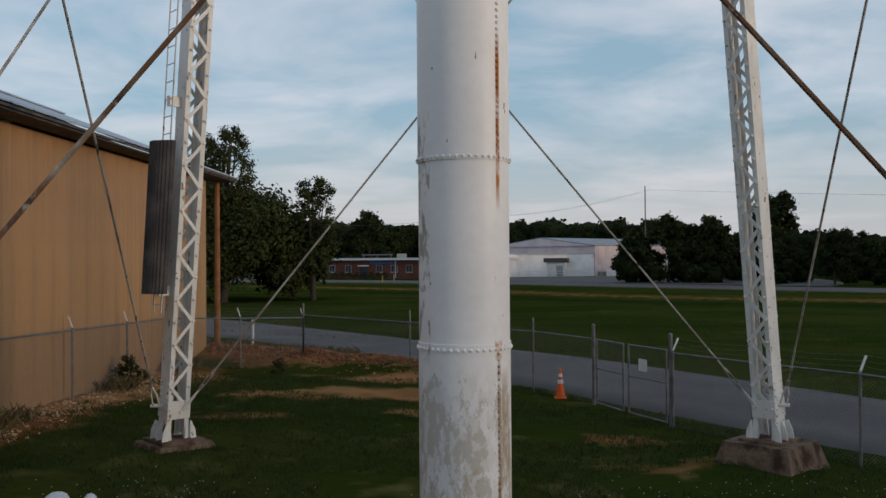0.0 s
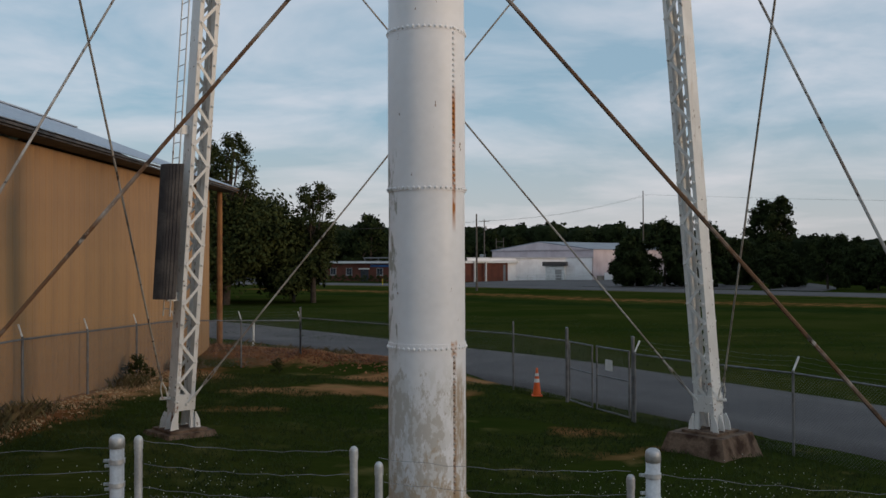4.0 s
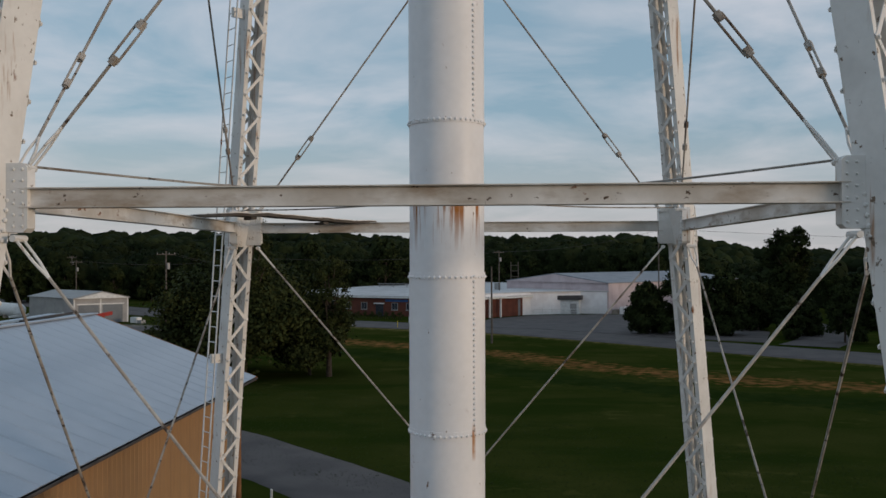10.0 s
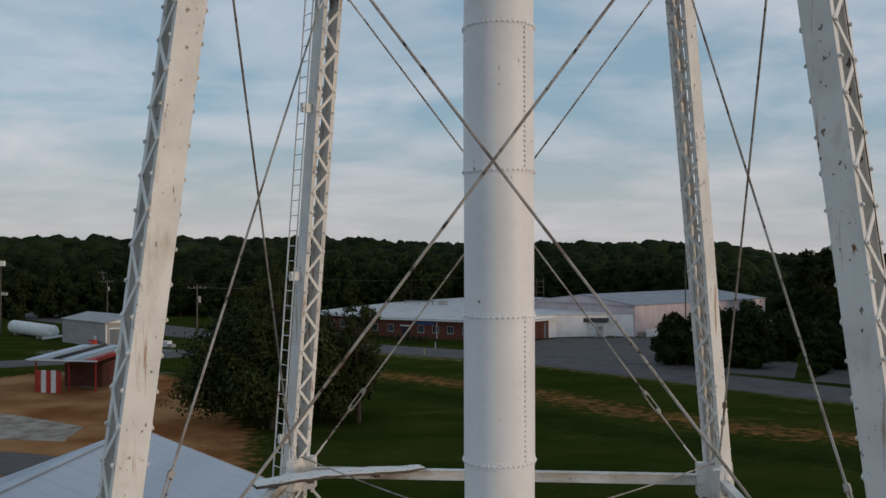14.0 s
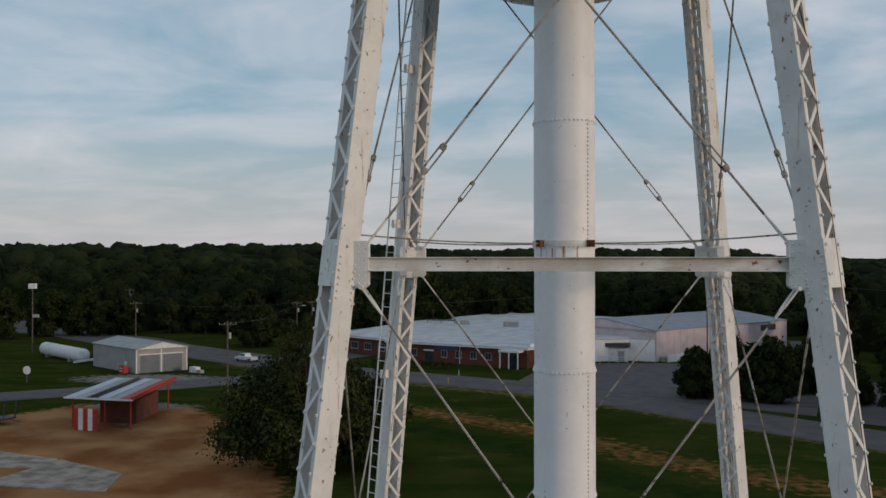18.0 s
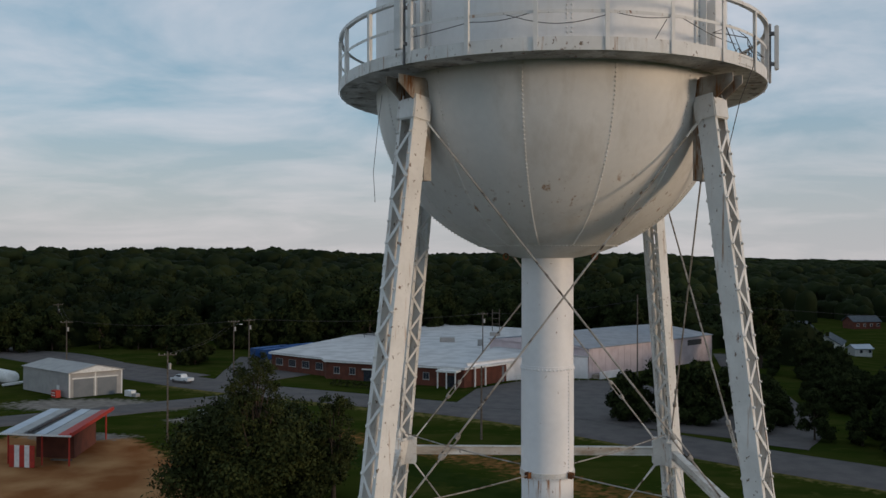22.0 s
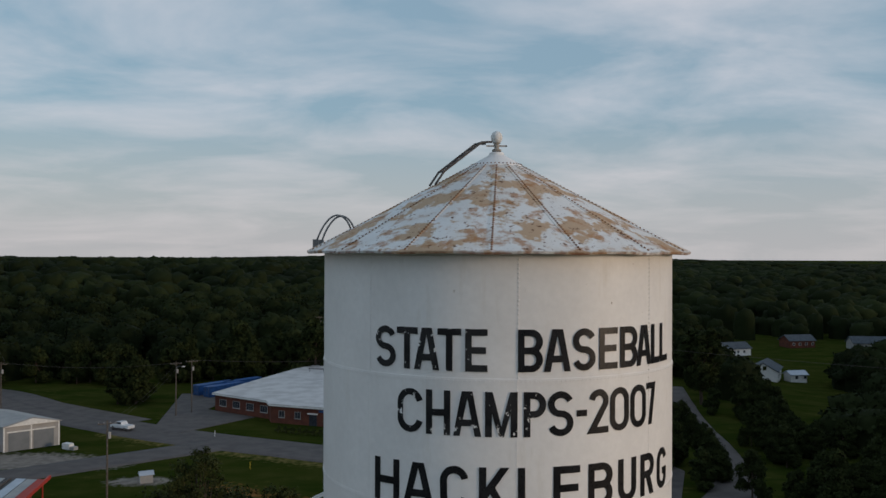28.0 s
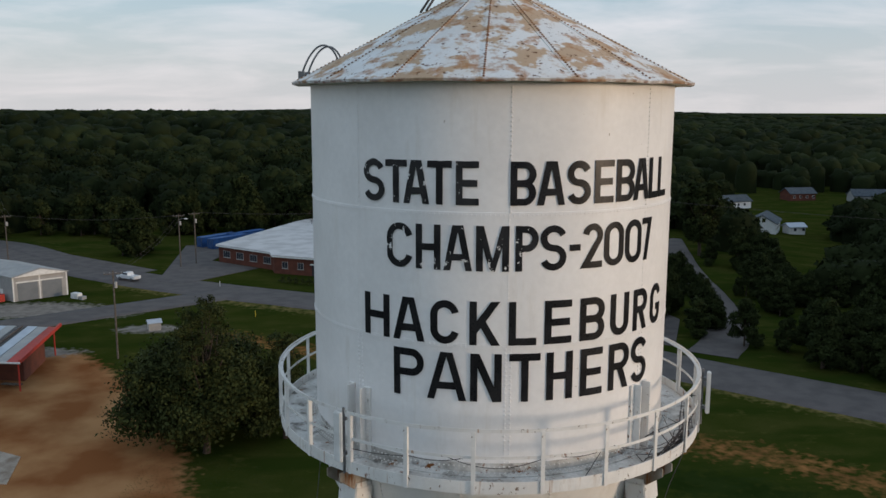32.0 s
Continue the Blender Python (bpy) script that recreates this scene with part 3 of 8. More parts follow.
def strip(name, pts, width, lift, material, label, category, step=2.0):
    """A road that follows the ground along a line, with a thickness of its own."""
    P = [Vector((x, y, 0)) for x, y in pts]
    dense = []
    for k in range(len(P) - 1):
        p0, p1, p2, p3 = P[max(k - 1, 0)], P[k], P[k + 1], P[min(k + 2, len(P) - 1)]
        n = max(2, int((p2 - p1).length / step))
        for i in range(n):
            t = i / n
            dense.append(0.5 * ((2 * p1) + (p2 - p0) * t + (2 * p0 - 5 * p1 + 4 * p2 - p3) * t * t + (3 * p1 - p0 - 3 * p2 + p3) * t ** 3))
    dense.append(P[-1])
    bm = bmesh.new()
    rows = []
    for i, p in enumerate(dense):
        d = (dense[min(i + 1, len(dense) - 1)] - dense[max(i - 1, 0)]).normalized()
        s = Vector((d.y, -d.x, 0))
        row = []
        for k in range(7):
            u = (k / 6 - 0.5) * width + (0.18 * noise.noise((p.x * 0.4, p.y * 0.4, k)) if k in (0, 6) else 0)
            q = p + s * u
            z = max(ground_z(q.x, q.y), ground_z(p.x, p.y) - 0.1) + lift
            row.append(bm.verts.new((q.x, q.y, z)))
        rim = [bm.verts.new((row[0].co.x - s.x * 0.3, row[0].co.y - s.y * 0.3, row[0].co.z - 0.3))]
        rim2 = [bm.verts.new((row[6].co.x + s.x * 0.3, row[6].co.y + s.y * 0.3, row[6].co.z - 0.3))]
        rows.append(rim + row + rim2)
    for a, b in zip(rows, rows[1:]):
        for k in range(8):
            bm.faces.new((a[k], a[k + 1], b[k + 1], b[k]))
    bmesh.ops.recalc_face_normals(bm, faces=bm.faces)
    ob = part(name, bm, material, smooth=True)
    return tagged(ob, label, category, kind="structure")


def slab(name, poly, z0, z1, material, label, category, kind="structure"):
    bm = bmesh.new()
    lo = [bm.verts.new((x, y, z0)) for x, y in poly]
    hi = [bm.verts.new((x, y, z1)) for x, y in poly]
    k = len(poly)
    for i in range(k):
        bm.faces.new((lo[i], lo[(i + 1) % k], hi[(i + 1) % k], hi[i]))
    bm.faces.new(hi); bm.faces.new(lo[::-1])
    bmesh.ops.recalc_face_normals(bm, faces=bm.faces)
    return tagged(part(name, bm, material), label, category, kind=kind)


build_ground()
strip("road_access", ACCESS, 6.4, 0.03, asphalt, "worn grey asphalt access road past the fenced yard", "road")
strip("road_highway", HIGHWAY, 12.0, 0.06, asphalt, "wide grey asphalt highway between grass verges", "road", 4.0)
strip("road_side", SIDE, 9.5, 0.08, asphalt, "grey asphalt side street that leaves the highway", "road", 4.0)
strip("road_back", BACK, 7.5, 0.08, asphalt, "narrow grey asphalt back road beside the woods", "road", 4.0)
strip("road_lane", LANE, 7.5, 0.08, asphalt, "dark asphalt lane between dense trees", "road", 4.0)
slab("pavement_parking", [(-4, 139.5), (8, 137), (27, 121), (40, 113), (46, 130), (36, 172), (26, 173.5), (10, 171), (1, 160.5)], -0.3, 0.10, asphalt, "cracked grey asphalt parking lot before the warehouse", "parking lot")
slab("pavement_truck_yard", [(-56, 166), (-50, 163), (-37, 181), (-50, 191), (-46, 215), (-62, 214)], -0.3, 0.10, asphalt, "grey asphalt lot beside the brick building", "parking lot")

# ---------------------------------------------------------------- water tower
Z0, Z1, Z2, ZT = 0.90, 12.89, 22.87, 30.45
A0, SLOPE = 5.474, 0.095


def leg_a(z):
    return A0 - SLOPE * (z - Z0)


TANK_R, TANK_C, TANK_TOP, BOWL_D = 3.62, 31.18, 37.85, 3.53
RISER_R = 0.545
tower = thing("water_tower", "white riveted steel water tower on four laced legs, rust-streaked", "water tower")


def corner(sx, sy, z, off=0.0):
    a = leg_a(z) - off
    return Vector((sx * a, sy * a, z))


LW, LD = 0.42, 0.35  # leg: across (tangent) and along the radius


def build_leg(k):
    sx, sy = ((1, 1), (-1, 1), (-1, -1), (1, -1))[k]
    leg = new("leg"); leg.parent = tower
    a, b = corner(sx, sy, Z0), corner(sx, sy, 30.62)
    rad = Vector((sx, sy, 0)).normalized()
    tan = Vector((-rad.y, rad.x, 0))
    axis = (b - a).normalized()
    rad = (rad - axis * rad.dot(axis)).normalized()
    tw, fl, th = LW / 2, 0.085, 0.014
    for s in (-1, 1):
        # a channel: the web on the tangent side, toes turned inwards
        prof = [(-LD / 2, s * tw), (LD / 2, s * tw), (LD / 2, s * (tw - fl)), (LD / 2 - th, s * (tw - fl)), (LD / 2 - th, s * (tw - th)), (-LD / 2 + th, s * (tw - th)), (-LD / 2 + th, s * (tw - fl)), (-LD / 2, s * (tw - fl))]
        bm = bmesh.new()
        m, l = frame_of(a, b, rad)
        if m.to_3x3().col[1].dot(tan) < 0:
            prof = [(x, -y) for x, y in prof]
        extrude_profile(bm, prof, a, b, rad)
        bmesh.ops.recalc_face_normals(bm, faces=bm.faces)
        part("channel", bm, steel_white, leg)
    # lacing bars in zigzag on the inner and outer faces
    L = (b - a).length
    pitch = 0.405
    n = int((L - 0.9) / pitch)
    bar_bm = bmesh.new()
    box(bar_bm, (-0.006, -0.030, -0.03), (0.006, 0.030, math.hypot(LW - 0.06, pitch) + 0.03))
    bar_me = finish("lacing_bar", bar_bm, steel_white)
    for face in (-1, 1):
        for i in range(n):
            z = 0.55 + i * pitch
            zmid = a.z + (z + pitch / 2) * axis.z
            if any(abs(zmid - zj) < 0.38 for zj in (Z1, Z2, ZT + 0.15)):
                continue
            s = 1 if i % 2 else -1
            off = rad * face * (LD / 2 + 0.007 + (0.006 if i % 2 else 0))
            p = a + axis * z + tan * s * (tw - 0.04) + off
            q = a + axis * (z + pitch) - tan * s * (tw - 0.04) + off
            ob = new("lacing_bar", bar_me)
            ob.parent = leg
            ob.matrix_world = frame_of(p, q, rad)[0]
    # rivet heads down both faces and along the webs
    pts, nrm = [], []
    for face in (-1, 1):
        for s in (-1, 1):
            for i in range(n + 1):
                pts.append(a + axis * (0.55 + i * pitch) + tan * s * (tw - 0.04) + rad * face * (LD / 2 + 0.02)); nrm.append(rad * face)
    for s in (-1, 1):
        for r in (-1, 1):
            for zz in list(np.arange(0.3, 1.1, 0.12)) + [zj - Z0 + d for zj in (Z1, Z2) for d in np.arange(-0.30, 0.31, 0.10)]:
                pts.append(a + axis * zz + rad * r * (LD / 2 - 0.05) + tan * s * tw); nrm.append(tan * s)
    tagged(part("rivets", studs(pts, nrm, 0.030, 0.024), steel_white, leg), kind="stuff")
    # batten plates that cover the lacing at the joints and at the foot
    for zc, h in ((Z0 + 0.53, 0.34), (Z1, 0.70), (Z2, 0.68)):
        for face in (-1, 1):
            c = a + axis * ((zc - a.z) / axis.z)
            bm = bmesh.new()
            m, l = frame_of(c - axis * h / 2, c + axis * h / 2, rad)
            box(bm, (face * (LD / 2 + 0.001), -tw - 0.012, 0), (face * (LD / 2 + 0.016), tw + 0.012, h), m)
            bmesh.ops.recalc_face_normals(bm, faces=bm.faces)
            part("batten_plate", bm, steel_white, leg)
    # bolted foot: base plate and upright stiffeners
    bm = bmesh.new()
    c = Vector((a.x, a.y, Z0 - 0.06))
    mz = Matrix.Translation(c) @ Matrix.Rotation(math.atan2(rad.y, rad.x), 4, "Z")
    box(bm, (-0.42, -0.40, -0.03), (0.42, 0.40, 0.02), mz)
    part("base_plate", bm, old_concrete, leg)
    for s in (-1, 1):
        for u in (-0.26, -0.02, 0.22):
            bm = bmesh.new()
            pr = [(0.0, 0.0), (0.12, 0.0), (0.10, 0.16), (0.02, 0.33), (0.0, 0.33)]
            vs = []
            for w in (-0.012, 0.012):
                vs.append([bm.verts.new(mz @ Vector((u + w, s * (tw + 0.004 + x), 0.021 + z))) for x, z in pr])
            for i in range(5):
                bm.faces.new((vs[0][i], vs[0][(i + 1) % 5], vs[1][(i + 1) % 5], vs[1][i]))
            bm.faces.new(vs[0][::-1]); bm.faces.new(vs[1])
            bmesh.ops.recalc_face_normals(bm, faces=bm.faces)
            part("stiffener", bm, steel_white, leg)
        for u in (-1, 1):
            bm = bmesh.new()
            pr = [(-0.13, 0.0), (0.13, 0.0), (0.07, 0.31), (-0.07, 0.31)]
            vs = []
            for w in (-0.012, 0.012):
                vs.append([bm.verts.new(mz @ Vector((u * (LD / 2 + 0.03) + w, s * 0.185 + x * 0.45, 0.021 + z))) for x, z in pr])
            for i in range(4):
                bm.faces.new((vs[0][i], vs[0][(i + 1) % 4], vs[1][(i + 1) % 4], vs[1][i]))
            bm.faces.new(vs[0][::-1]); bm.faces.new(vs[1])
            bmesh.ops.recalc_face_normals(bm, faces=bm.faces)
            part("stiffener", bm, steel_white, leg)
    # a riveted block where the upper tie rods meet the leg
    c = a + axis * ((30.36 - a.z) / axis.z)
    bm = bmesh.new()
    m, l = frame_of(c - axis * 0.19, c + axis * 0.19, rad)
    box(bm, (-LD / 2 - 0.035, -tw - 0.03, 0), (LD / 2 + 0.035, tw + 0.03, 0.38), m)
    bmesh.ops.recalc_face_normals(bm, faces=bm.faces)
    bmesh.ops.bevel(bm, geom=bm.edges[:], offset=0.02, segments=2, affect="EDGES")
    part("rod_block", bm, steel_white, leg)
    # top: the leg ends in a bracket under the balcony and a doubled plate on the tank's side
    bm = bmesh.new()
    tr = Vector((sx, sy, 0)).normalized()
    mt = Matrix.Rotation(math.atan2(tr.y, tr.x), 4, "Z")
    box(bm, (3.52, -0.17, 29.1), (3.70, 0.17, 30.92), mt)
    part("tank_saddle", bm, saddle_mat, leg)
    bm = bmesh.new()
    for s in (-1, 1):
        vs = []
        for w in (-0.012, 0.012):
            vs.append([bm.verts.new(mt @ Vector((x, s * 0.17 + w, z))) for x, z in ((3.66, 30.25), (3.98, 30.55), (4.30, 30.80), (4.30, 30.95), (3.66, 30.95))])
        for i in range(5):
            bm.faces.new((vs[0][i], vs[0][(i + 1) % 5], vs[1][(i + 1) % 5], vs[1][i]))
        bm.faces.new(vs[0][::-1]); bm.faces.new(vs[1])
    bmesh.ops.recalc_face_normals(bm, faces=bm.faces)
    part("bracket", bm, saddle_mat, leg)
    # angle irons that run up the tank above the balcony floor
    for s in (-1, 1):
        bm = bmesh.new()
        box(bm, (TANK_R - 0.01, s * 0.16 - 0.012, 31.12), (TANK_R + 0.17, s * 0.16 + 0.012, 32.40), mt)
        box(bm, (TANK_R - 0.01, s * 0.16 + (0.013 if s > 0 else -0.113), 31.12), (TANK_R + 0.035, s * 0.16 + (0.113 if s > 0 else -0.013), 32.40), mt)
        part("angle_iron", bm, steel_white, leg)
    pts, nrm = [], []
    for s in (-1, 1):
        for z in np.arange(31.2, 32.38, 0.085):
            for u in (0.185, 0.235):
                pts.append(mt @ Vector((TANK_R + 0.036, s * u, z))); nrm.append(tr)
    tagged(part("rivets", studs(pts, nrm, 0.016, 0.014), steel_white, leg), kind="stuff")
    return leg


# stained plate, its base darkened to paint in the shadow gap under the balcony
saddle_mat = mat("stained_shaded_saddle", (0.42, 0.38, 0.33), (0.22, 0.18, 0.14), rough=0.8, scale=2.5, fine=20, bump=0.2)
layered(saddle_mat, (0.20, 0.085, 0.03), 4.0, 0.52, 0.62, (1.6, 1.6, 0.25), 0.9, seed=2.0)
legs = [build_leg(k) for k in range(4)]
tagged(legs[2], "laced steel leg with peeling white paint and rust runs")


strut_paint = mat("grimy_shaded_strut_paint", (0.70, 0.68, 0.65), (0.52, 0.48, 0.43), rough=0.55, scale=1.2, fine=16.0, bump=0.06, grain=0.08)
# brown grime that also paints in the shade under the top flange
layered(strut_paint, (0.30, 0.22, 0.15), 2.0, 0.50, 0.66, (0.5, 0.5, 1.6), 0.85, seed=5.0, amount=0.75)
layered(strut_paint, RUST, 3.4, 0.645, 0.68, (0.8, 0.8, 1.2), 0.9, seed=13.0)
layered(strut_paint, (0.10, 0.07, 0.05), 9.0, 0.655, 0.68, (0.7, 0.7, 1.0), 0.9, seed=33.0)


def build_strut(z, k):
    """A horizontal strut of two channels with a cover plate, and its gussets at both legs."""
    (ax, ay), (bx, by) = (((1, 1), (-1, 1)), ((-1, 1), (-1, -1)), ((-1, -1), (1, -1)), ((1, -1), (1, 1)))[k]
    st = new("strut"); st.parent = tower
    a, b = corner(ax, ay, z), corner(bx, by, z)
    d = (b - a).normalized()
    nrm = Vector((-d.y, d.x, 0))
    p, q = a + d * 0.36, b - d * 0.36
    h, w, t = 0.20, 0.17, 0.012
    prof = [(h / 2, -w / 2), (h / 2, w / 2), (h / 2 - t, w / 2), (h / 2 - t, 0.02), (-h / 2 + t, 0.02), (-h / 2 + t, w / 2), (-h / 2, w / 2), (-h / 2, -w / 2), (-h / 2 + t, -w / 2), (-h / 2 + t, -0.02), (h / 2 - t, -0.02), (h / 2 - t, -w / 2)]
    bm = bmesh.new()
    extrude_profile(bm, prof, p, q, (0, 0, 1))
    bmesh.ops.recalc_face_normals(bm, faces=bm.faces)
    part("beam", bm, strut_paint, st)
    for c, s in ((a, 1), (b, -1)):
        bm = bmesh.new()
        pr = [(0.14, -0.34), (0.40, -0.34), (0.44, -0.30), (0.44, 0.30), (0.40, 0.34), (0.14, 0.34)]
        vs = []
        for wv in (-0.075, 0.075):
            vs.append([bm.verts.new(c + d * s * x + Vector((0, 0, zz)) + nrm * wv) for x, zz in pr])
        kk = len(pr)
        for i in range(kk):
            bm.faces.new((vs[0][i], vs[0][(i + 1) % kk], vs[1][(i + 1) % kk], vs[1][i]))
        bm.faces.new(vs[0][::-1]); bm.faces.new(vs[1])
        bmesh.ops.recalc_face_normals(bm, faces=bm.faces)
        part("gusset", bm, steel_white, st)
        pts, nn = [], []
        for wv in (-1, 1):
            for x in (0.20, 0.30, 0.39):
                for zz in np.arange(-0.28, 0.29, 0.112):
                    pts.append(c + d * s * x + Vector((0, 0, zz)) + nrm * wv * 0.075); nn.append(nrm * wv)
        tagged(part("rivets", studs(pts, nn, 0.018, 0.014), steel_white, st), kind="stuff")
    return st


for _z in (Z1, Z2):
    for _k in range(4):
        build_strut(_z, _k)


def build_brace(z_lo, z_hi, k, flip):
    """A diagonal tie rod with a turnbuckle near its lower end and forked eyes at both ends."""
    c = (((1, 1), (-1, 1)), ((-1, 1), (-1, -1)), ((-1, -1), (1, -1)), ((1, -1), (1, 1)))[k]
    lo, hi = (c[0], c[1]) if flip else (c[1], c[0])
    inset = 0.38 if z_lo > 2 else 0.16
    if z_lo < 2 and (k in (1, 3) or (k == 2 and not flip)):
        z_lo += 0.13
    a0, b0 = corner(*lo, z_lo), corner(*hi, z_hi)
    d = Vector((b0.x - a0.x, b0.y - a0.y, 0)).normalized()
    out = Vector((lo[0] + hi[0], lo[1] + hi[1], 0)).normalized() * (0.03 if flip else -0.03)
    a, b = a0 + d * inset + out, b0 - d * (0.38 if z_hi < 29 else 0.16) + out
    if z_lo < 2 and k in (1, 3) and lo[1] > 0:
        a += out.normalized() * (0.27 if flip else -0.27)
    br = new("tie_rod"); br.parent = tower
    v = b - a
    L = v.length
    u = v / L
    t0, t1 = (1.35, 1.80) if z_lo > 2 else (0.60, 0.95)
    steel = low_rod if z_lo < 2 and k == 2 else rod_mat
    bm = bmesh.new()
    rod(bm, a + u * 0.5, a + u * t0, 0.018)
    rod(bm, a + u * t1, b - u * 0.5, 0.018)
    part("rod", bm, steel, br)
    bm = bmesh.new()
    s = u.cross(Vector((0, 0, 1))).normalized()
    n2 = u.cross(s)
    gap, nut = (0.042, 0.045) if z_lo > 2 else (0.026, 0.030)
    for e in (-1, 1):
        rod(bm, a + u * (t0 - 0.02) + n2 * e * gap, a + u * (t1 + 0.02) + n2 * e * gap, gap / 3)
    rod(bm, a + u * (t0 - 0.05), a + u * (t0 + 0.05), nut)
    rod(bm, a + u * (t1 - 0.05), a + u * (t1 + 0.05), nut)
    part("turnbuckle", bm, steel, br)
    for p, w in ((a, u), (b, -u)):
        bm = bmesh.new()
        for e in (-1, 1):
            tube(bm, [p + w * 0.52, p + w * 0.30 + s * e * 0.05, p + s * e * 0.06], 0.016)
        rod(bm, p - s * 0.10, p + s * 0.10, 0.035, n=8)
        part("clevis", bm, steel_white, br)
    return br


for _lo, _hi in ((1.36, Z1 - 0.40), (Z1 + 0.30, Z2 - 0.33), (Z2 + 0.30, ZT - 0.18)):
    for _k in range(4):
        for _f in (False, True):
            build_brace(_lo, _hi, _k, _f)

# riser pipe
SEAMS = [3.11 + 2.229 * i for i in range(11)]
riser_paint = mat("riser_paint", (0.84, 0.83, 0.84), (0.79, 0.78, 0.79), rough=0.42, scale=0.9, fine=9.0, bump=0.04, grain=0.06)
peeled(riser_paint, (0.57, 0.535, 0.49), 2.1, 2.92, 0.40, (1.6, 1.6, 0.7), 0.85, seed=3.0)
peeled(riser_paint, (0.52, 0.43, 0.33), 3.4, 2.1, 1.0, (1.6, 1.6, 0.7), 0.9, seed=8.4)
layered(riser_paint, (0.74, 0.73, 0.72), 7.0, 0.53, 0.57, (1.2, 1.2, 0.7), 0.6, zlow=(-1.0, 2.7), seed=18.0, amount=0.85)
layered(riser_paint, (0.30, 0.155, 0.065), 5.0, 0.34, 0.55, (2, 2, 1), 0.9, zlow=(-1.0, 2.9), seed=12.0, xband=(0.388, 0.412), zfade=0.1, amount=0.85)
layered(riser_paint, (0.36, 0.24, 0.13), 4.0, 0.44, 0.56, (2, 2, 0.6), 0.9, zlow=(-1.0, 2.6), seed=16.0, xband=(0.41, 0.52), amount=0.7)
layered(riser_paint, (0.36, 0.14, 0.035), 4.2, 0.50, 0.59, (3.0, 3.0, 0.14), 0.9, zlow=(12.95, 13.12), seed=6.0, zfade=0.6, topfade=0.02)
layered(riser_paint, (0.36, 0.15, 0.04), 4.2, 0.56, 0.66, (3.0, 3.0, 0.16), 0.9, zlow=(23.0, 23.18), seed=11.0, zfade=0.35, topfade=0.02)
layered(riser_paint, (0.40, 0.15, 0.035), 3.0, 0.30, 0.50, (3, 3, 1), 0.9, zlow=(5.0, 6.5), seed=2.2, zfade=0.3, xband=(0.385, 0.415))
layered(riser_paint, (0.42, 0.19, 0.06), 3.0, 0.30, 0.50, (3, 3, 1), 0.9, zlow=(9.55, 9.82), seed=5.2, zfade=0.15, xband=(0.375, 0.405))
layered(riser_paint, (0.44, 0.20, 0.06), 9.0, 0.42, 0.60, (2, 2, 1), 0.9, zlow=(3.02, 3.15), seed=4.2, zfade=0.07, amount=0.8, xband=(0.36, 0.43))
layered(riser_paint, (0.40, 0.38, 0.33), 3.2, 0.50, 0.56, (1.6, 1.6, 0.8), 0.9, zlow=(3.2, 5.6), seed=14.0, xband=(-0.54, -0.40))
layered(riser_paint, (0.22, 0.13, 0.08), 7.0, 0.675, 0.70, (1.3, 1.3, 0.7), 0.9, seed=24.0)
riser = new("riser_pipe"); riser.parent = tower
tagged(riser, "white riveted riser pipe, stained and peeling near the ground")
_bounds = [0.30] + SEAMS + [28.1]
for _i, (_a, _b) in enumerate(zip(_bounds, _bounds[1:])):
    bm = bmesh.new()
    _r = RISER_R + (0.0 if _i % 2 else 0.008)
    lathe(bm, [(_r, _a), (_r, _b)], 64)
    part("course", bm, riser_paint, riser, smooth=True)
pts, nrm = [], []
for z in SEAMS:
    for i in range(44):
        d = polar(1, i * 360 / 44)
        for dz in (-0.015,):
            pts.append(d * (RISER_R + 0.004) + Vector((0, 0, z + dz))); nrm.append(d)
for i, (a, b) in enumerate(zip(_bounds, _bounds[1:])):
    d = polar(1, 46 if i % 2 == 0 else 226)
    for z in np.arange(a + 0.05, b, 0.075):
        pts.append(d * (RISER_R + 0.006) + Vector((0, 0, z))); nrm.append(d)
tagged(part("rivets", studs(pts, nrm, 0.030, 0.030), riser_paint, riser), kind="stuff")
for z in SEAMS:
    bm = bmesh.new()
    lathe(bm, [(RISER_R - 0.01, z - 0.05), (RISER_R + 0.013, z - 0.05), (RISER_R + 0.013, z + 0.05), (RISER_R - 0.01, z + 0.05)], 64)
    bmesh.ops.recalc_face_normals(bm, faces=bm.faces)
    part("lap_joint", bm, riser_paint, riser, smooth=False)
bm = bmesh.new()
lathe(bm, [(0.0, 0.78), (0.80, 0.78), (0.80, 0.30), (0.0, 0.30)], 32)
bmesh.ops.recalc_face_normals(bm, faces=bm.faces)
part("base_ring", bm, old_concrete, riser)
for i in range(12):
    bm = bmesh.new()
    m = Matrix.Rotation(radians(i * 30 + 10), 4, "Z")
    vs = []
    for w in (-0.012, 0.012):
        vs.append([bm.verts.new(m @ Vector((x, w, z))) for x, z in ((RISER_R, 0.785), (0.68, 0.785), (0.68, 0.83), (RISER_R, 0.97))])
    for j in range(4):
        bm.faces.new((vs[0][j], vs[0][(j + 1) % 4], vs[1][(j + 1) % 4], vs[1][j]))
    bm.faces.new(vs[0][::-1]); bm.faces.new(vs[1])
    bmesh.ops.recalc_face_normals(bm, faces=bm.faces)
    part("stiffener", bm, riser_paint, riser)
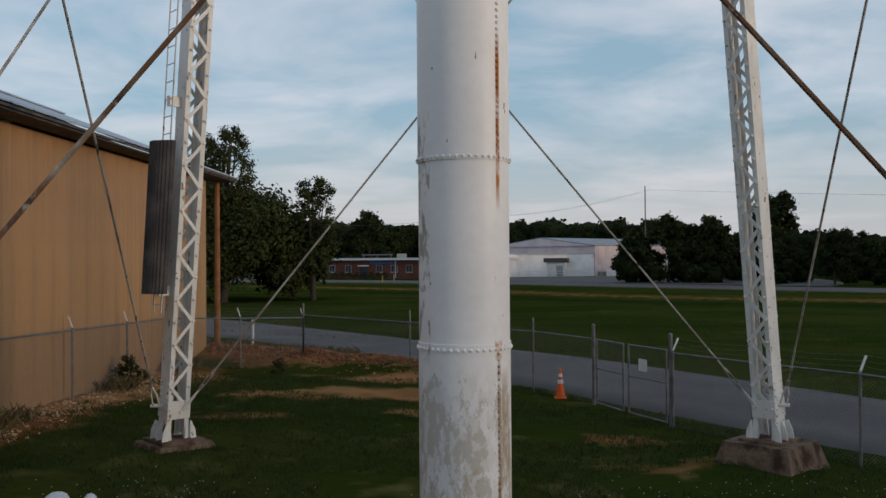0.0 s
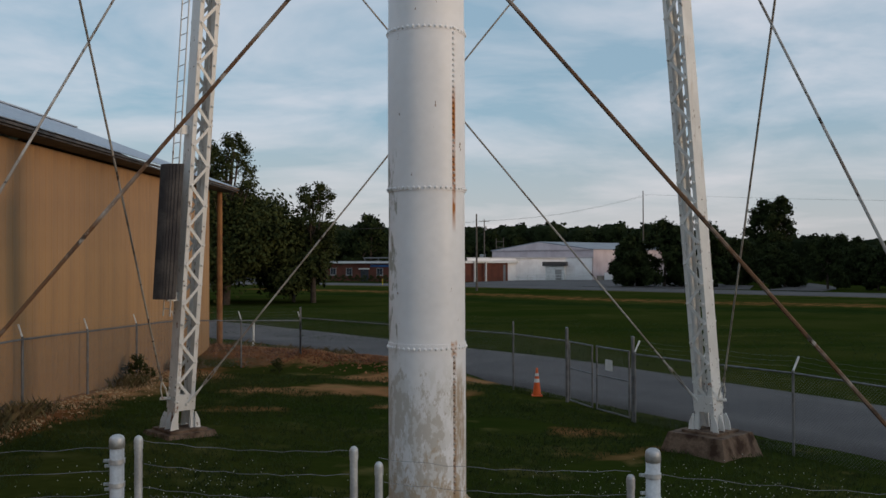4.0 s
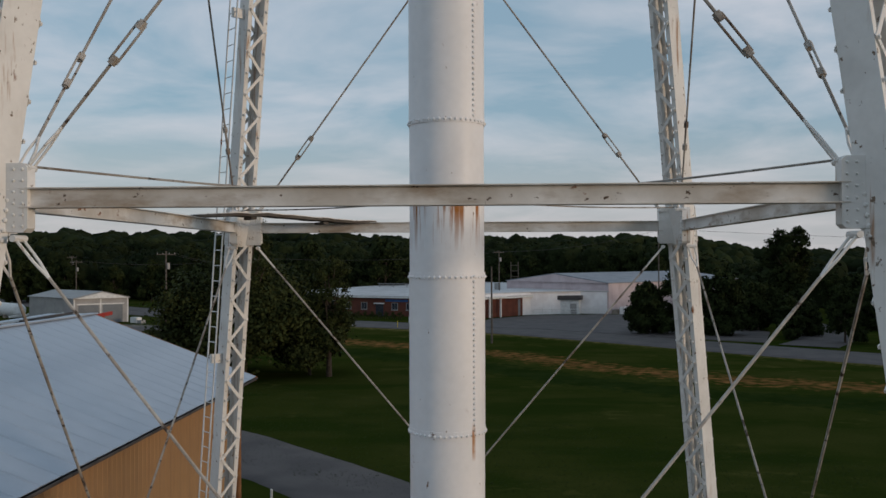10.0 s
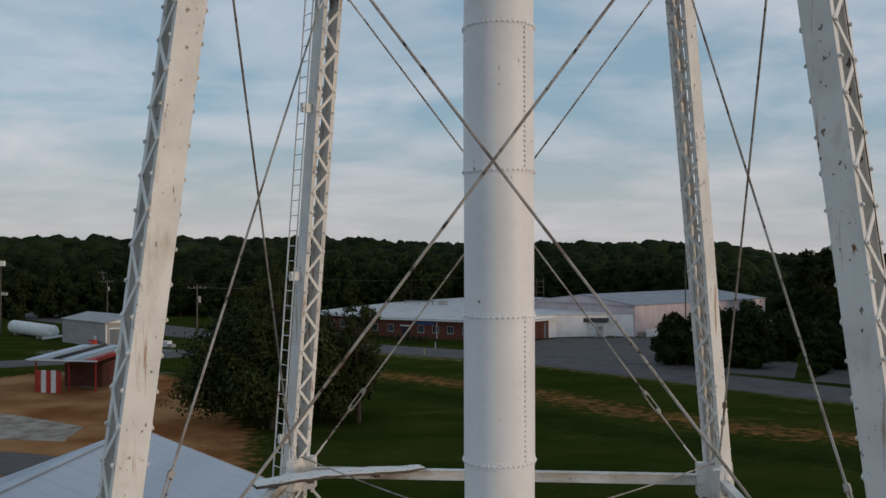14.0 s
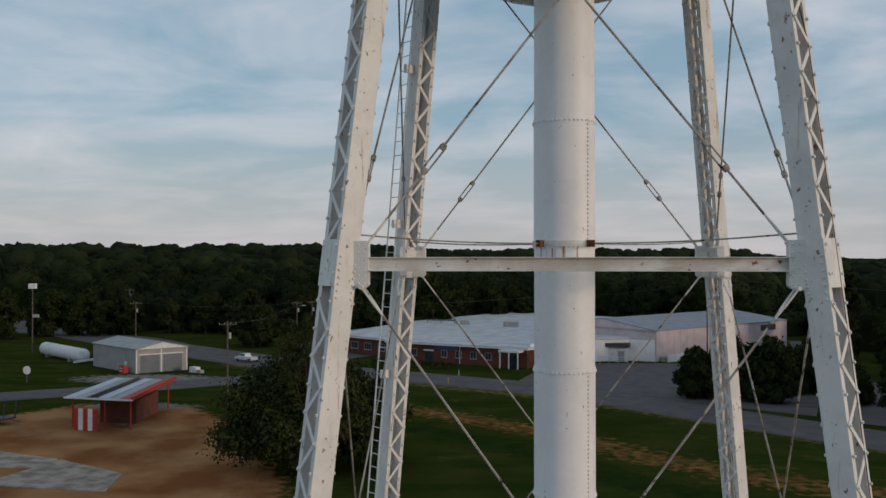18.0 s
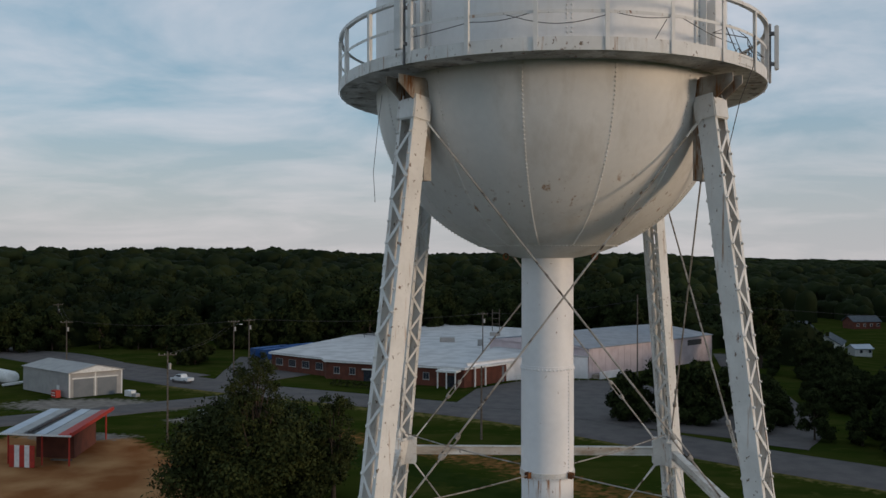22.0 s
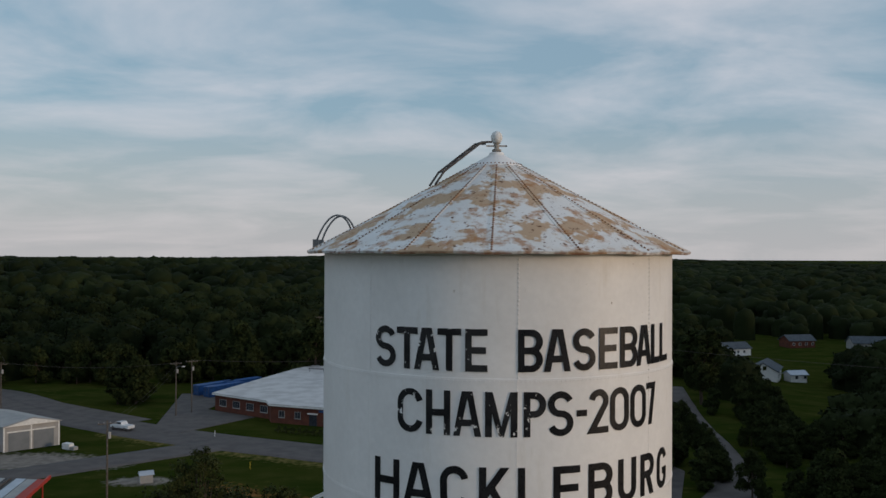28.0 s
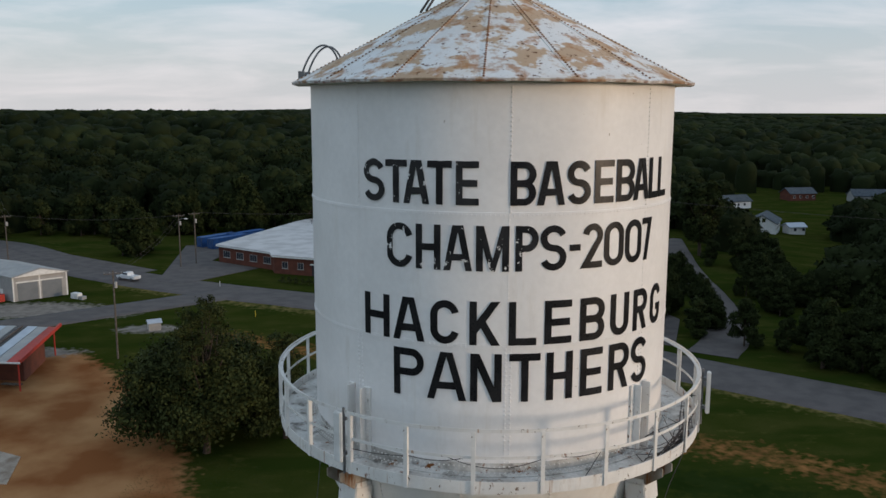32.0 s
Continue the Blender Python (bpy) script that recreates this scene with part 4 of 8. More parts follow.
# collars with stay rods to the legs
band_mat = mat("rusty_band", (0.70, 0.68, 0.65), (0.60, 0.55, 0.50), rough=0.6, scale=3, fine=20, bump=0.1)
layered(band_mat, (0.24, 0.085, 0.025), 3.0, 0.58, 0.66, (1, 1, 1), 0.9, seed=2.0)
layered(band_mat, (0.03, 0.025, 0.022), 6.0, 0.60, 0.66, (1, 1, 1), 0.9, seed=6.0)
for zc in (13.14, 23.21):
    col = new("collar"); col.parent = tower
    tagged(col, "rusty steel collar round the riser with stay rods")
    bm = bmesh.new()
    lathe(bm, [(RISER_R - 0.01, zc - 0.05), (RISER_R + 0.03, zc - 0.05), (RISER_R + 0.03, zc + 0.05), (RISER_R - 0.01, zc + 0.05)], 64)
    bmesh.ops.recalc_face_normals(bm, faces=bm.faces)
    part("band", bm, band_mat, col)
    for i, (sx, sy) in enumerate(((1, 1), (-1, 1), (-1, -1), (1, -1))):
        r = Vector((sx, sy, 0)).normalized()
        t = Vector((-r.y, r.x, 0))
        bm = bmesh.new()
        for e in (-1, 1):
            c = r * (RISER_R + 0.07) + t * e * 0.035 + Vector((0, 0, zc))
            bar(bm, c - r * 0.07, c + r * 0.07, 0.12, 0.02, (0, 0, 1))
        part("lug", bm, rust_mat if i in (2, 3) else steel_white, col)
        bm = bmesh.new()
        end = corner(sx, sy, zc + 0.10) - r * LD / 2
        st = r * (RISER_R + 0.12) + Vector((0, 0, zc))
        sag = [st.lerp(end, u) - Vector((0, 0, 0.04 * math.sin(math.pi * u))) for u in np.linspace(0, 1, 9)]
        tube(bm, sag, 0.014, 5)
        part("stay_rod", bm, rod_mat, col)

# tank
bowl = new("tank_bowl"); bowl.parent = tower
tagged(bowl, "round riveted tank bottom, white with brown rust runs")
bowl_paint = mat("bowl_paint", (0.77, 0.75, 0.72), (0.71, 0.69, 0.66), rough=0.42, scale=0.6, fine=8.0, bump=0.04, grain=0.06)
layered(bowl_paint, (0.32, 0.16, 0.06), 2.6, 0.60, 0.68, (2.4, 2.4, 0.22), 0.85, zlow=(28.55, 29.05), seed=2.0, zfade=0.25, amount=0.85)
layered(bowl_paint, (0.16, 0.06, 0.02), 4.0, 0.64, 0.70, (2.4, 2.4, 0.25), 0.85, zlow=(28.75, 29.0), seed=12.0, zfade=0.2)
layered(bowl_paint, (0.45, 0.40, 0.33), 0.9, 0.50, 0.75, (1.5, 1.5, 0.5), 0.7, seed=5.0, amount=0.6)
NSEG = 14
prof = []
for i in range(25):
    t = radians(1 + 89 * i / 24)
    prof.append((TANK_R * math.sin(t), TANK_C - BOWL_D * math.cos(t)))
for i in range(NSEG):
    bm = bmesh.new()
    lathe(bm, prof[6:], 8, -12.9 + i * 360 / NSEG, -12.9 + (i + 1) * 360 / NSEG)
    part("plate", bm, bowl_paint, bowl, smooth=True)
bm = bmesh.new()
lathe(bm, [(r, z) for r, z in prof[:7]], 64)
part("dish", bm, bowl_paint, bowl, smooth=True)
pts, nrm = [], []
for i in range(NSEG):
    for t in np.arange(24, 89, 1.25):
        d = polar(math.sin(radians(t)), -12.9 + i * 360 / NSEG, -math.cos(radians(t)))
        side = polar(1, -12.9 + i * 360 / NSEG + 90) * 0.025
        pts.append(Vector((d.x * TANK_R, d.y * TANK_R, d.z * BOWL_D)) + side + Vector((0, 0, TANK_C))); nrm.append(d)
for a in np.arange(0, 360, 3.0):
    d = polar(math.sin(radians(23.5)), a, -math.cos(radians(23.5)))
    pts.append(Vector((d.x * TANK_R, d.y * TANK_R, d.z * BOWL_D + TANK_C))); nrm.append(d)
tagged(part("rivets", studs(pts, nrm, 0.024, 0.020), bowl_paint, bowl), kind="stuff")
for a in (-62, 66):
    bm = bmesh.new()
    c = polar(1.02, a, TANK_C - BOWL_D * math.sqrt(1 - (1.02 / TANK_R) ** 2) - 0.12)
    ringp = [c + Vector((0.05 * math.cos(u), 0, 0.06 * math.sin(u) + 0.05)) for u in np.linspace(0, 2 * math.pi, 15)]
    tube(bm, ringp, 0.018, 6)
    part("lifting_eye", bm, rust_mat, bowl)

shell = new("tank_shell"); shell.parent = tower
tagged(shell, "white riveted tank shell with black painted lettering")
COURSES = [TANK_C, 33.40, 35.65, TANK_TOP]
for i, (a, b) in enumerate(zip(COURSES, COURSES[1:])):
    for k in range(8):
        st = (0.3 if i != 1 else 22.5 + 22.5) + k * 45
        bm = bmesh.new()
        r = TANK_R + (0.006 if i == 1 else 0.0)
        lathe(bm, [(r, a), (r, b)], 14, st, st + 45)
        part("plate", bm, white, shell, smooth=True)
pts, nrm = [], []
for z in COURSES[1:3]:
    for a in np.arange(0, 360, 1.25):
        d = polar(1, a)
        pts.append(d * (TANK_R + 0.005) + Vector((0, 0, z))); nrm.append(d)
for i, (a, b) in enumerate(zip(COURSES, COURSES[1:])):
    for k in range(8):
        st = (0.3 if i != 1 else 45) + k * 45
        for off in ((-0.7, 0.7) if i == 0 else (0.0,)):
            d = polar(1, st + off)
            for z in np.arange(a + 0.06, b - 0.03, 0.078):
                pts.append(d * (TANK_R + 0.004) + Vector((0, 0, z))); nrm.append(d)
tagged(part("rivets", studs(pts, nrm, 0.022, 0.0125), white, shell), kind="stuff")
for z in COURSES[1:3]:
    bm = bmesh.new()
    lathe(bm, [(TANK_R - 0.02, z - 0.045), (TANK_R + 0.010, z - 0.045), (TANK_R + 0.010, z + 0.04), (TANK_R - 0.02, z + 0.05)], 128)
    bmesh.ops.recalc_face_normals(bm, faces=bm.faces)
    part("lap_joint", bm, white, shell)

# conical roof of pie-shaped plates, each seam with its rivets
roof = new("tank_roof"); roof.parent = tower
tagged(roof, "conical white roof of flat plates blotched with brown rust")
NR, ROOF0 = 16, -7.3
RE, ZE, RT, ZR = 3.97, 37.86, 0.56, 39.67
CONE = (ZR - ZE) / (RE - RT)
PEAK = 40.0
NA = 8
soffit_mat = mat("stained_soffit", (0.60, 0.55, 0.47), (0.48, 0.40, 0.30), rough=0.6, scale=1.5, fine=12, bump=0.05, grain=0.1)
for i in range(NR):
    bm = bmesh.new()
    a0, a1 = ROOF0 + i * 360 / NR, ROOF0 + (i + 1) * 360 / NR
    rows = []
    for rr, zz in ((RE, ZE - 0.045), (RE + 0.012, ZE), (TANK_R, ZE + CONE * (RE - TANK_R)), (2.6, ZE + CONE * (RE - 2.6)), (1.6, ZE + CONE * (RE - 1.6)), (RT, ZR)):
        rows.append([bm.verts.new(polar(rr * (1 + (0.0035 * noise.noise((i * 3.1 + k, rr, 0)) if rr > 4 else 0)), a0 + (a1 - a0) * k / NA, zz + 0.018 * rr / RE * math.sin(math.pi * k / NA) + (0.02 * noise.noise((i * 5.3 + k * 0.9, rr, 2)) if rr > 4 else 0))) for k in range(NA + 1)])
    for p, q in zip(rows, rows[1:]):
        for k in range(NA):
            bm.faces.new((p[k], p[k + 1], q[k + 1], q[k]))
    soff = bmesh.new()
    rim = [soff.verts.new(rows[0][k].co) for k in range(NA + 1)]
    under = [soff.verts.new(polar(TANK_R - 0.02, a0 + (a1 - a0) * k / NA, ZE - 0.03)) for k in range(NA + 1)]
    for k in range(NA):
        soff.faces.new((rim[k + 1], rim[k], under[k], under[k + 1]))
    part("soffit", soff, soffit_mat, roof)
    part("roof_plate", bm, roof_paint, roof)
pts, nrm = [], []
for i in range(NR):
    a = ROOF0 + i * 360 / NR
    for u in np.arange(0.02, 0.99, 0.022):
        pts.append(polar(RE + (RT - RE) * u, a + 0.35 / (1.02 - u * 0.8), ZE + (ZR - ZE) * u + 0.012)); nrm.append(polar(0.45, a, 0.9))
    bm = bmesh.new()
    bar(bm, polar(RE - 0.02, a, ZE + 0.012), polar(RT, a, ZR + 0.008), 0.012, 0.09, (0, 0, 1))
    part("seam_strip", bm, roof_paint, roof)
tagged(part("rivets", studs(pts, nrm, 0.024, 0.018), rust_mat, roof), kind="stuff")
bm = bmesh.new()
lathe(bm, [(RT + 0.02, ZR - 0.03), (RT + 0.02, ZR + 0.01), (0.38, ZR + 0.13), (0.17, PEAK - 0.08), (0.14, PEAK - 0.02), (0.0, PEAK - 0.01)], 32)
part("roof_cap", bm, white, roof)
tagged(part("rivets", studs([polar(RT - 0.03, a, ZR + 0.035) for a in range(0, 360, 9)], [polar(0.5, a, 0.85) for a in range(0, 360, 9)], 0.022, 0.02), rust_mat, roof), kind="stuff")


def arc(cx, cy, rx, ry, a0, a1, n=14):
    return [(cx + rx * math.cos(radians(a0 + (a1 - a0) * i / n)), cy + ry * math.sin(radians(a0 + (a1 - a0) * i / n))) for i in range(n + 1)]


def glyph(ch, w, h, s):
    """Centre lines of one block letter w wide and h high, painted with a brush s wide."""
    e = s / 2
    l, r, b, t, m = e, w - e, e, h - e, h * 0.5
    k = min(0.30 * h, (w - s) / 2)
    if ch == "S":
        q, u = (m - b) / 2, (t - m) / 2
        c = w / 2
        return [arc(c, t - u, r - c, u, 20, 270) + arc(c, b + q, r - c, q, 90, -160)]
    if ch == "C":
        return [arc(w / 2, t - k, r - w / 2, k, 12, 180) + arc(w / 2, b + k, r - w / 2, k, 180, 348)]
    if ch == "G":
        return [arc(w / 2, t - k, r - w / 2, k, 12, 180) + arc(w / 2, b + k, r - w / 2, k, 180, 348) + [(r, m - e), (w * 0.55, m - e)]]
    if ch == "U":
        return [[(l, h), (l, b + k)] + arc(w / 2, b + k, r - w / 2, k, 180, 360) + [(r, h)]]
    if ch == "0":
        return [arc(w / 2, t - k, r - w / 2, k, 0, 180) + arc(w / 2, b + k, r - w / 2, k, 180, 360) + [(r, t - k)]]
    if ch == "2":
        return [arc(w / 2, t - k, r - w / 2, k, 170, -35) + [(l, b), (w, b)]]
    if ch == "7":
        return [[(0, t), (r, t), (w * 0.36, -0.05)]]
    if ch == "-":
        return [[(0, h / 2), (w, h / 2)]]
    if ch == "T":
        return [[(0, t), (w, t)], [(w / 2, t), (w / 2, 0)]]
    if ch == "L":
        return [[(l, h), (l, b), (w, b)]]
    if ch == "E":
        return [[(w, t), (l, t), (l, b), (w, b)], [(l, m), (w * 0.93, m)]]
    if ch == "H":
        return [[(l, 0), (l, h)], [(r, 0), (r, h)], [(l, m), (r, m)]]
    if ch == "N":
        return [[(l, 0), (l, h)], [(r, 0), (r, h)], [(l * 0.95, h + 0.06), (r * 1.02, -0.06)]]
    if ch == "M":
        return [[(l, 0), (l, h)], [(r, 0), (r, h)], [(l, h + 0.05), (w / 2, 0.02), (r, h + 0.05)]]
    if ch == "A":
        return [[(l * 0.9, -0.04), (w / 2 - s * 0.22, h + 0.06)], [(w - l * 0.9, -0.04), (w / 2 + s * 0.22, h + 0.06)], [(w * 0.24, h * 0.30), (w * 0.76, h * 0.30)]]
    if ch == "K":
        return [[(l, 0), (l, h)], [(l, h * 0.30), (r + s * 0.2, h + 0.06)], [(w * 0.38, h * 0.56), (r + s * 0.2, -0.06)]]
    q = (t - m) / 2
    bow = [(l, t), (r - q, t)] + arc(r - q, m + q, q, q, 90, -90) + [(l, m)]
    if ch == "P":
        return [[(l, 0), (l, h)], bow]
    if ch == "R":
        return [[(l, 0), (l, h)], bow, [(w * 0.50, m), (r, -0.05)]]
    q2 = (m - b) / 2
    return [[(l, 0), (l, h)], bow, [(l, m), (r - q2, m)] + arc(r - q2, b + q2, q2, q2, 90, -90) + [(l, b)]]


def paint_letter(ch, ang0, ang1, z0, z1, brush, material):
    """One painted letter, laid round the tank's shell between two angles and two heights."""
    rad = TANK_R + 0.014
    w, h = rad * radians(ang1 - ang0), z1 - z0
    bm = bmesh.new()
    for n, line in enumerate(glyph(ch, w, h, brush)):
        sub = bmesh.new()
        P = [Vector((x, y)) for x, y in line]
        P = [p for i, p in enumerate(P) if i == 0 or (p - P[i - 1]).length > 0.004]
        edge = []
        for i, p in enumerate(P):
            d0 = (p - P[i - 1]).normalized() if i else None
            d1 = (P[i + 1] - p).normalized() if i < len(P) - 1 else None
            d0, d1 = d0 or d1, d1 or d0
            n0, n1 = Vector((-d0.y, d0.x)), Vector((-d1.y, d1.x))
            mid = (n0 + n1).normalized()
            o = mid * (brush / 2) / max(0.35, mid.dot(n0))
            edge.append((sub.verts.new((p.x + o.x, p.y + o.y, n)), sub.verts.new((p.x - o.x, p.y - o.y, n))))
        for (a, b), (c, d) in zip(edge, edge[1:]):
            sub.faces.new((a, b, d, c))
        for co, no in (((0, 0, 0), (0, -1, 0)), ((0, h, 0), (0, 1, 0))):
            bmesh.ops.bisect_plane(sub, geom=sub.verts[:] + sub.edges[:] + sub.faces[:], plane_co=co, plane_no=no, clear_outer=True)
        for i in range(1, 6):
            bmesh.ops.bisect_plane(sub, geom=sub.verts[:] + sub.edges[:] + sub.faces[:], plane_co=(w * i / 6, 0, 0), plane_no=(1, 0, 0))
        ext = bmesh.ops.extrude_face_region(sub, geom=sub.faces[:])
        top = set(g for g in ext["geom"] if isinstance(g, bmesh.types.BMVert))
        for v in sub.verts:
            jx, jy = 0.006 * noise.noise((v.co.x * 9, v.co.y * 9, ang0)), 0.006 * noise.noise((v.co.x * 9, v.co.y * 9, ang0 + 9))
            v.co = polar(rad + (0.004 + 0.0015 * v.co.z if v in top else -0.004), ang0 + math.degrees((v.co.x + jx) / rad), z0 + v.co.y + jy)
        bmesh.ops.recalc_face_normals(sub, faces=sub.faces)
        me = bpy.data.meshes.new("stroke")
        sub.to_mesh(me)
        sub.free()
        bm.from_mesh(me)
        bpy.data.meshes.remove(me)
    return part("letter", bm, material, shell)
flaked = mat("flaked_letter_paint", (0.012, 0.012, 0.014), (0.03, 0.03, 0.032), rough=0.32, scale=2, fine=30.0, bump=0.01, spec=0.22)
layered(flaked, (0.74, 0.73, 0.72), 7.0, 0.615, 0.63, (1, 1, 1), 0.45, seed=3.0)
# each letter: its character and the angles at which it begins and ends
ROWS_OF_LETTERS = [
    (35.81, 36.54, "STATEBASEBALL", (-42.3, -35.0, -34.6, -27.9, -28.9, -21.4, -21.9, -15.2, -14.1, -8.0, 0.2, 7.0, 7.3, 15.1, 15.7, 22.8, 24.1, 30.6, 31.7, 38.9, 38.7, 46.1, 46.4, 51.8, 52.3, 58.7), 5),
    (34.70, 35.47, "CHAMPS-2007", (-34.2, -26.2, -25.2, -18.2, -17.4, -9.6, -8.6, 0.1, 1.8, 8.0, 8.5, 15.9, 16.9, 20.1, 20.8, 27.3, 27.9, 35.2, 35.9, 43.3, 43.6, 48.7), 5),
    (33.42, 34.18, "HACKLEBURG", (-42.4, -33.6, -32.4, -22.7, -21.0, -13.0, -10.2, -2.0, 0.3, 7.9, 10.1, 18.0, 20.6, 28.8, 31.1, 38.5, 40.7, 48.0, 50.3, 57.7), 0),
    (32.42, 33.27, "PANTHERS", (-32.2, -22.9, -22.0, -10.9, -9.9, -1.4, 0.6, 9.2, 11.0, 18.7, 21.2, 28.6, 31.1, 39.4, 40.5, 48.8), 0),
]
for z0, z1, word, ang, worn in ROWS_OF_LETTERS:
    for i, ch in enumerate(word):
        lo, hi = (z0, z1) if ch != "-" else (z0 + 0.32, z0 + 0.43)
        paint_letter(ch, ang[2 * i], ang[2 * i + 1], lo, hi, 0.114 if z1 > 34.3 else 0.126, flaked if i < worn else letter_mat)

# ---------------------------------------------------------------- balcony
balcony = new("balcony"); balcony.parent = tower
tagged(balcony, "white railed balcony round the tank")
BR = 4.35
bm = bmesh.new()
lathe(bm, [(TANK_R - 0.01, 31.12), (BR, 31.12), (BR, 31.095), (TANK_R - 0.01, 31.095)], 96)
bmesh.ops.recalc_face_normals(bm, faces=bm.faces)
floor_mat = mat("grimy_balcony_floor", (0.62, 0.61, 0.59), (0.42, 0.40, 0.37), rough=0.7, scale=2.2, fine=16.0, bump=0.1, lo=0.40, hi=0.60)
layered(floor_mat, (0.07, 0.06, 0.05), 2.6, 0.54, 0.64, (1, 1, 1), 0.9, seed=3.0, amount=0.7)
layered(floor_mat, RUST, 6.0, 0.60, 0.66, (1, 1, 1), 0.9, seed=13.0)
part("floor_plate", bm, floor_mat, balcony)
bm = bmesh.new()
lathe(bm, [(BR + 0.004, 31.07), (BR + 0.020, 31.07), (BR + 0.020, 31.29), (BR + 0.004, 31.29)], 96)
bmesh.ops.recalc_face_normals(bm, faces=bm.faces)
part("toe_plate", bm, steel_white, balcony)
bm = bmesh.new()
lathe(bm, [(BR - 0.05, 32.15), (BR + 0.035, 32.15), (BR + 0.035, 32.21), (BR + 0.025, 32.21), (BR + 0.025, 32.162), (BR - 0.05, 32.162)], 96)
bm.verts.ensure_lookup_table()
bmesh.ops.recalc_face_normals(bm, faces=bm.faces)
part("top_rail", bm, steel_white, balcony)
bm = bmesh.new()
lathe(bm, [(BR - 0.002, 31.68), (BR + 0.008, 31.68), (BR + 0.008, 31.73), (BR - 0.002, 31.73)], 96)
bmesh.ops.recalc_face_normals(bm, faces=bm.faces)
part("mid_rail", bm, steel_white, balcony)
bmp = bmesh.new()
box(bmp, (-0.035, -0.012, 31.07), (0.035, 0.0, 32.16))
box(bmp, (0.025, 0.001, 31.13), (0.035, 0.06, 32.16))
post_me = finish("post", bmp, steel_white)
for i in range(24):
    a = -23.3 + i * 15.2 if i < 5 else 37.5 + (i - 4) * 14.96
    ob = new("post", post_me)
    ob.parent = balcony
    ob.matrix_world = Matrix.Translation(polar(BR + 0.034, a)) @ Matrix.Rotation(radians(a), 4, "Z")
pts, nrm = [], []
for a in np.arange(0, 360, 1.4):
    for r in (TANK_R + 0.06, TANK_R + 0.14):
        pts.append(polar(r, a, 31.140)); nrm.append(Vector((0, 0, 1)))
    pts.append(polar(TANK_R + 0.016, a, 31.23)); nrm.append(polar(1, a))
for a0 in (-46, 44, 134, 224):
    for k in range(7):
        for z in (31.11, 31.24):
            pts.append(polar(BR + 0.022, a0 + k * 1.1, z)); nrm.append(polar(1, a0 + k * 1.1))
tagged(part("rivets", studs(pts, nrm, 0.016, 0.015), steel_white, balcony), kind="stuff")
# an angle ring that joins floor and tank
bm = bmesh.new()
lathe(bm, [(TANK_R - 0.01, 31.124), (TANK_R + 0.20, 31.124), (TANK_R + 0.20, 31.138), (TANK_R + 0.014, 31.138), (TANK_R + 0.014, 31.30), (TANK_R - 0.01, 31.30)], 96)
bmesh.ops.recalc_face_normals(bm, faces=bm.faces)
part("angle_ring", bm, floor_mat, balcony)


def antenna(ang, r, z0, z1, w):
    """A flat panel antenna clamped to a mast pipe outside the rail."""
    t = thing("panel_antenna", "tall white panel antenna clamped outside the balcony rail", "antenna", "panel antennas on the balcony")
    m = Matrix.Translation(polar(r, ang)) @ Matrix.Rotation(radians(ang), 4, "Z")
    bm = bmesh.new()
    box(bm, (-w / 2, -0.05, z0), (w / 2, 0.03, z1), m)
    bmesh.ops.bevel(bm, geom=bm.edges[:], offset=0.015, segments=2, affect="EDGES")
    part("radome", bm, trim_white, t)
    bm = bmesh.new()
    rod(bm, m @ Vector((0.02, 0.11, z0 - 0.25)), m @ Vector((0.02, 0.11, z1 + 0.05)), 0.024, n=8)
    part("mast_pipe", bm, galv, t)
    for z in (z0 + 0.12, z1 - 0.15):
        bm = bmesh.new()
        box(bm, (-0.05, 0.031, z - 0.03), (0.06, 0.15, z + 0.03), m)
        part("clamp", bm, galv, t)
    return t


antenna(-40.2, BR + 0.14, 31.3, 32.2, 0.17)
antenna(72, BR + 0.17, 31.36, 32.22, 0.14)
antenna(187, BR + 0.20, 31.2, 32.25, 0.16)


def cable(name, pts, r, label, material=dark_sheet):
    bm = bmesh.new()
    tube(bm, pts, r, 5)
    return tagged(part(name, bm, material, smooth=True), label, "cable", "cables on the tower")


def swag(a0, a1, r, z0, z1, sag, n=9):
    return [polar(r, a0 + (a1 - a0) * u, z0 + (z1 - z0) * u - sag * math.sin(math.pi * u)) for u in np.linspace(0, 1, n)]


cable("cable", swag(-38, -22.8, BR - 0.02, 31.52, 31.62, 0.02) + swag(-22.8, -9, BR - 0.02, 31.62, 31.7, 0.06)[1:], 0.007, "thin black cable slung along the balcony rail")
cable("cable", swag(-15, 7.5, BR - 0.03, 31.7, 31.66, 0.17, 13), 0.007, "thin black cable slung along the balcony rail")
cable("cable", swag(9, 22, BR - 0.03, 31.7, 31.68, 0.05), 0.007, "thin black cable slung along the balcony rail")
cable("cable", [polar(BR - 0.05, 21.5, 31.65), polar(BR - 0.08, 19.5, 31.4), polar(BR - 0.15, 18, 31.16)], 0.007, "short black cable end that hangs from the rail")
cable("cable", swag(25, 44, BR - 0.04, 31.72, 31.45, 0.08), 0.007, "thin black cable slung along the balcony rail")
random.seed(12)
for i in range(6):
    a0 = 44 + i * 4
    p = []
    for k in range(14):
        p.append(polar(BR - 0.05 - 0.25 * random.random(), a0 + 10 * math.sin(k * 0.9 + i), 31.15 + 0.16 * (k % 3) * random.random() + (0.5 * max(0, math.sin(k * 0.5)) if i % 2 else 0)))
    cable("cable", p, 0.009, "tangled black cable on the balcony floor")
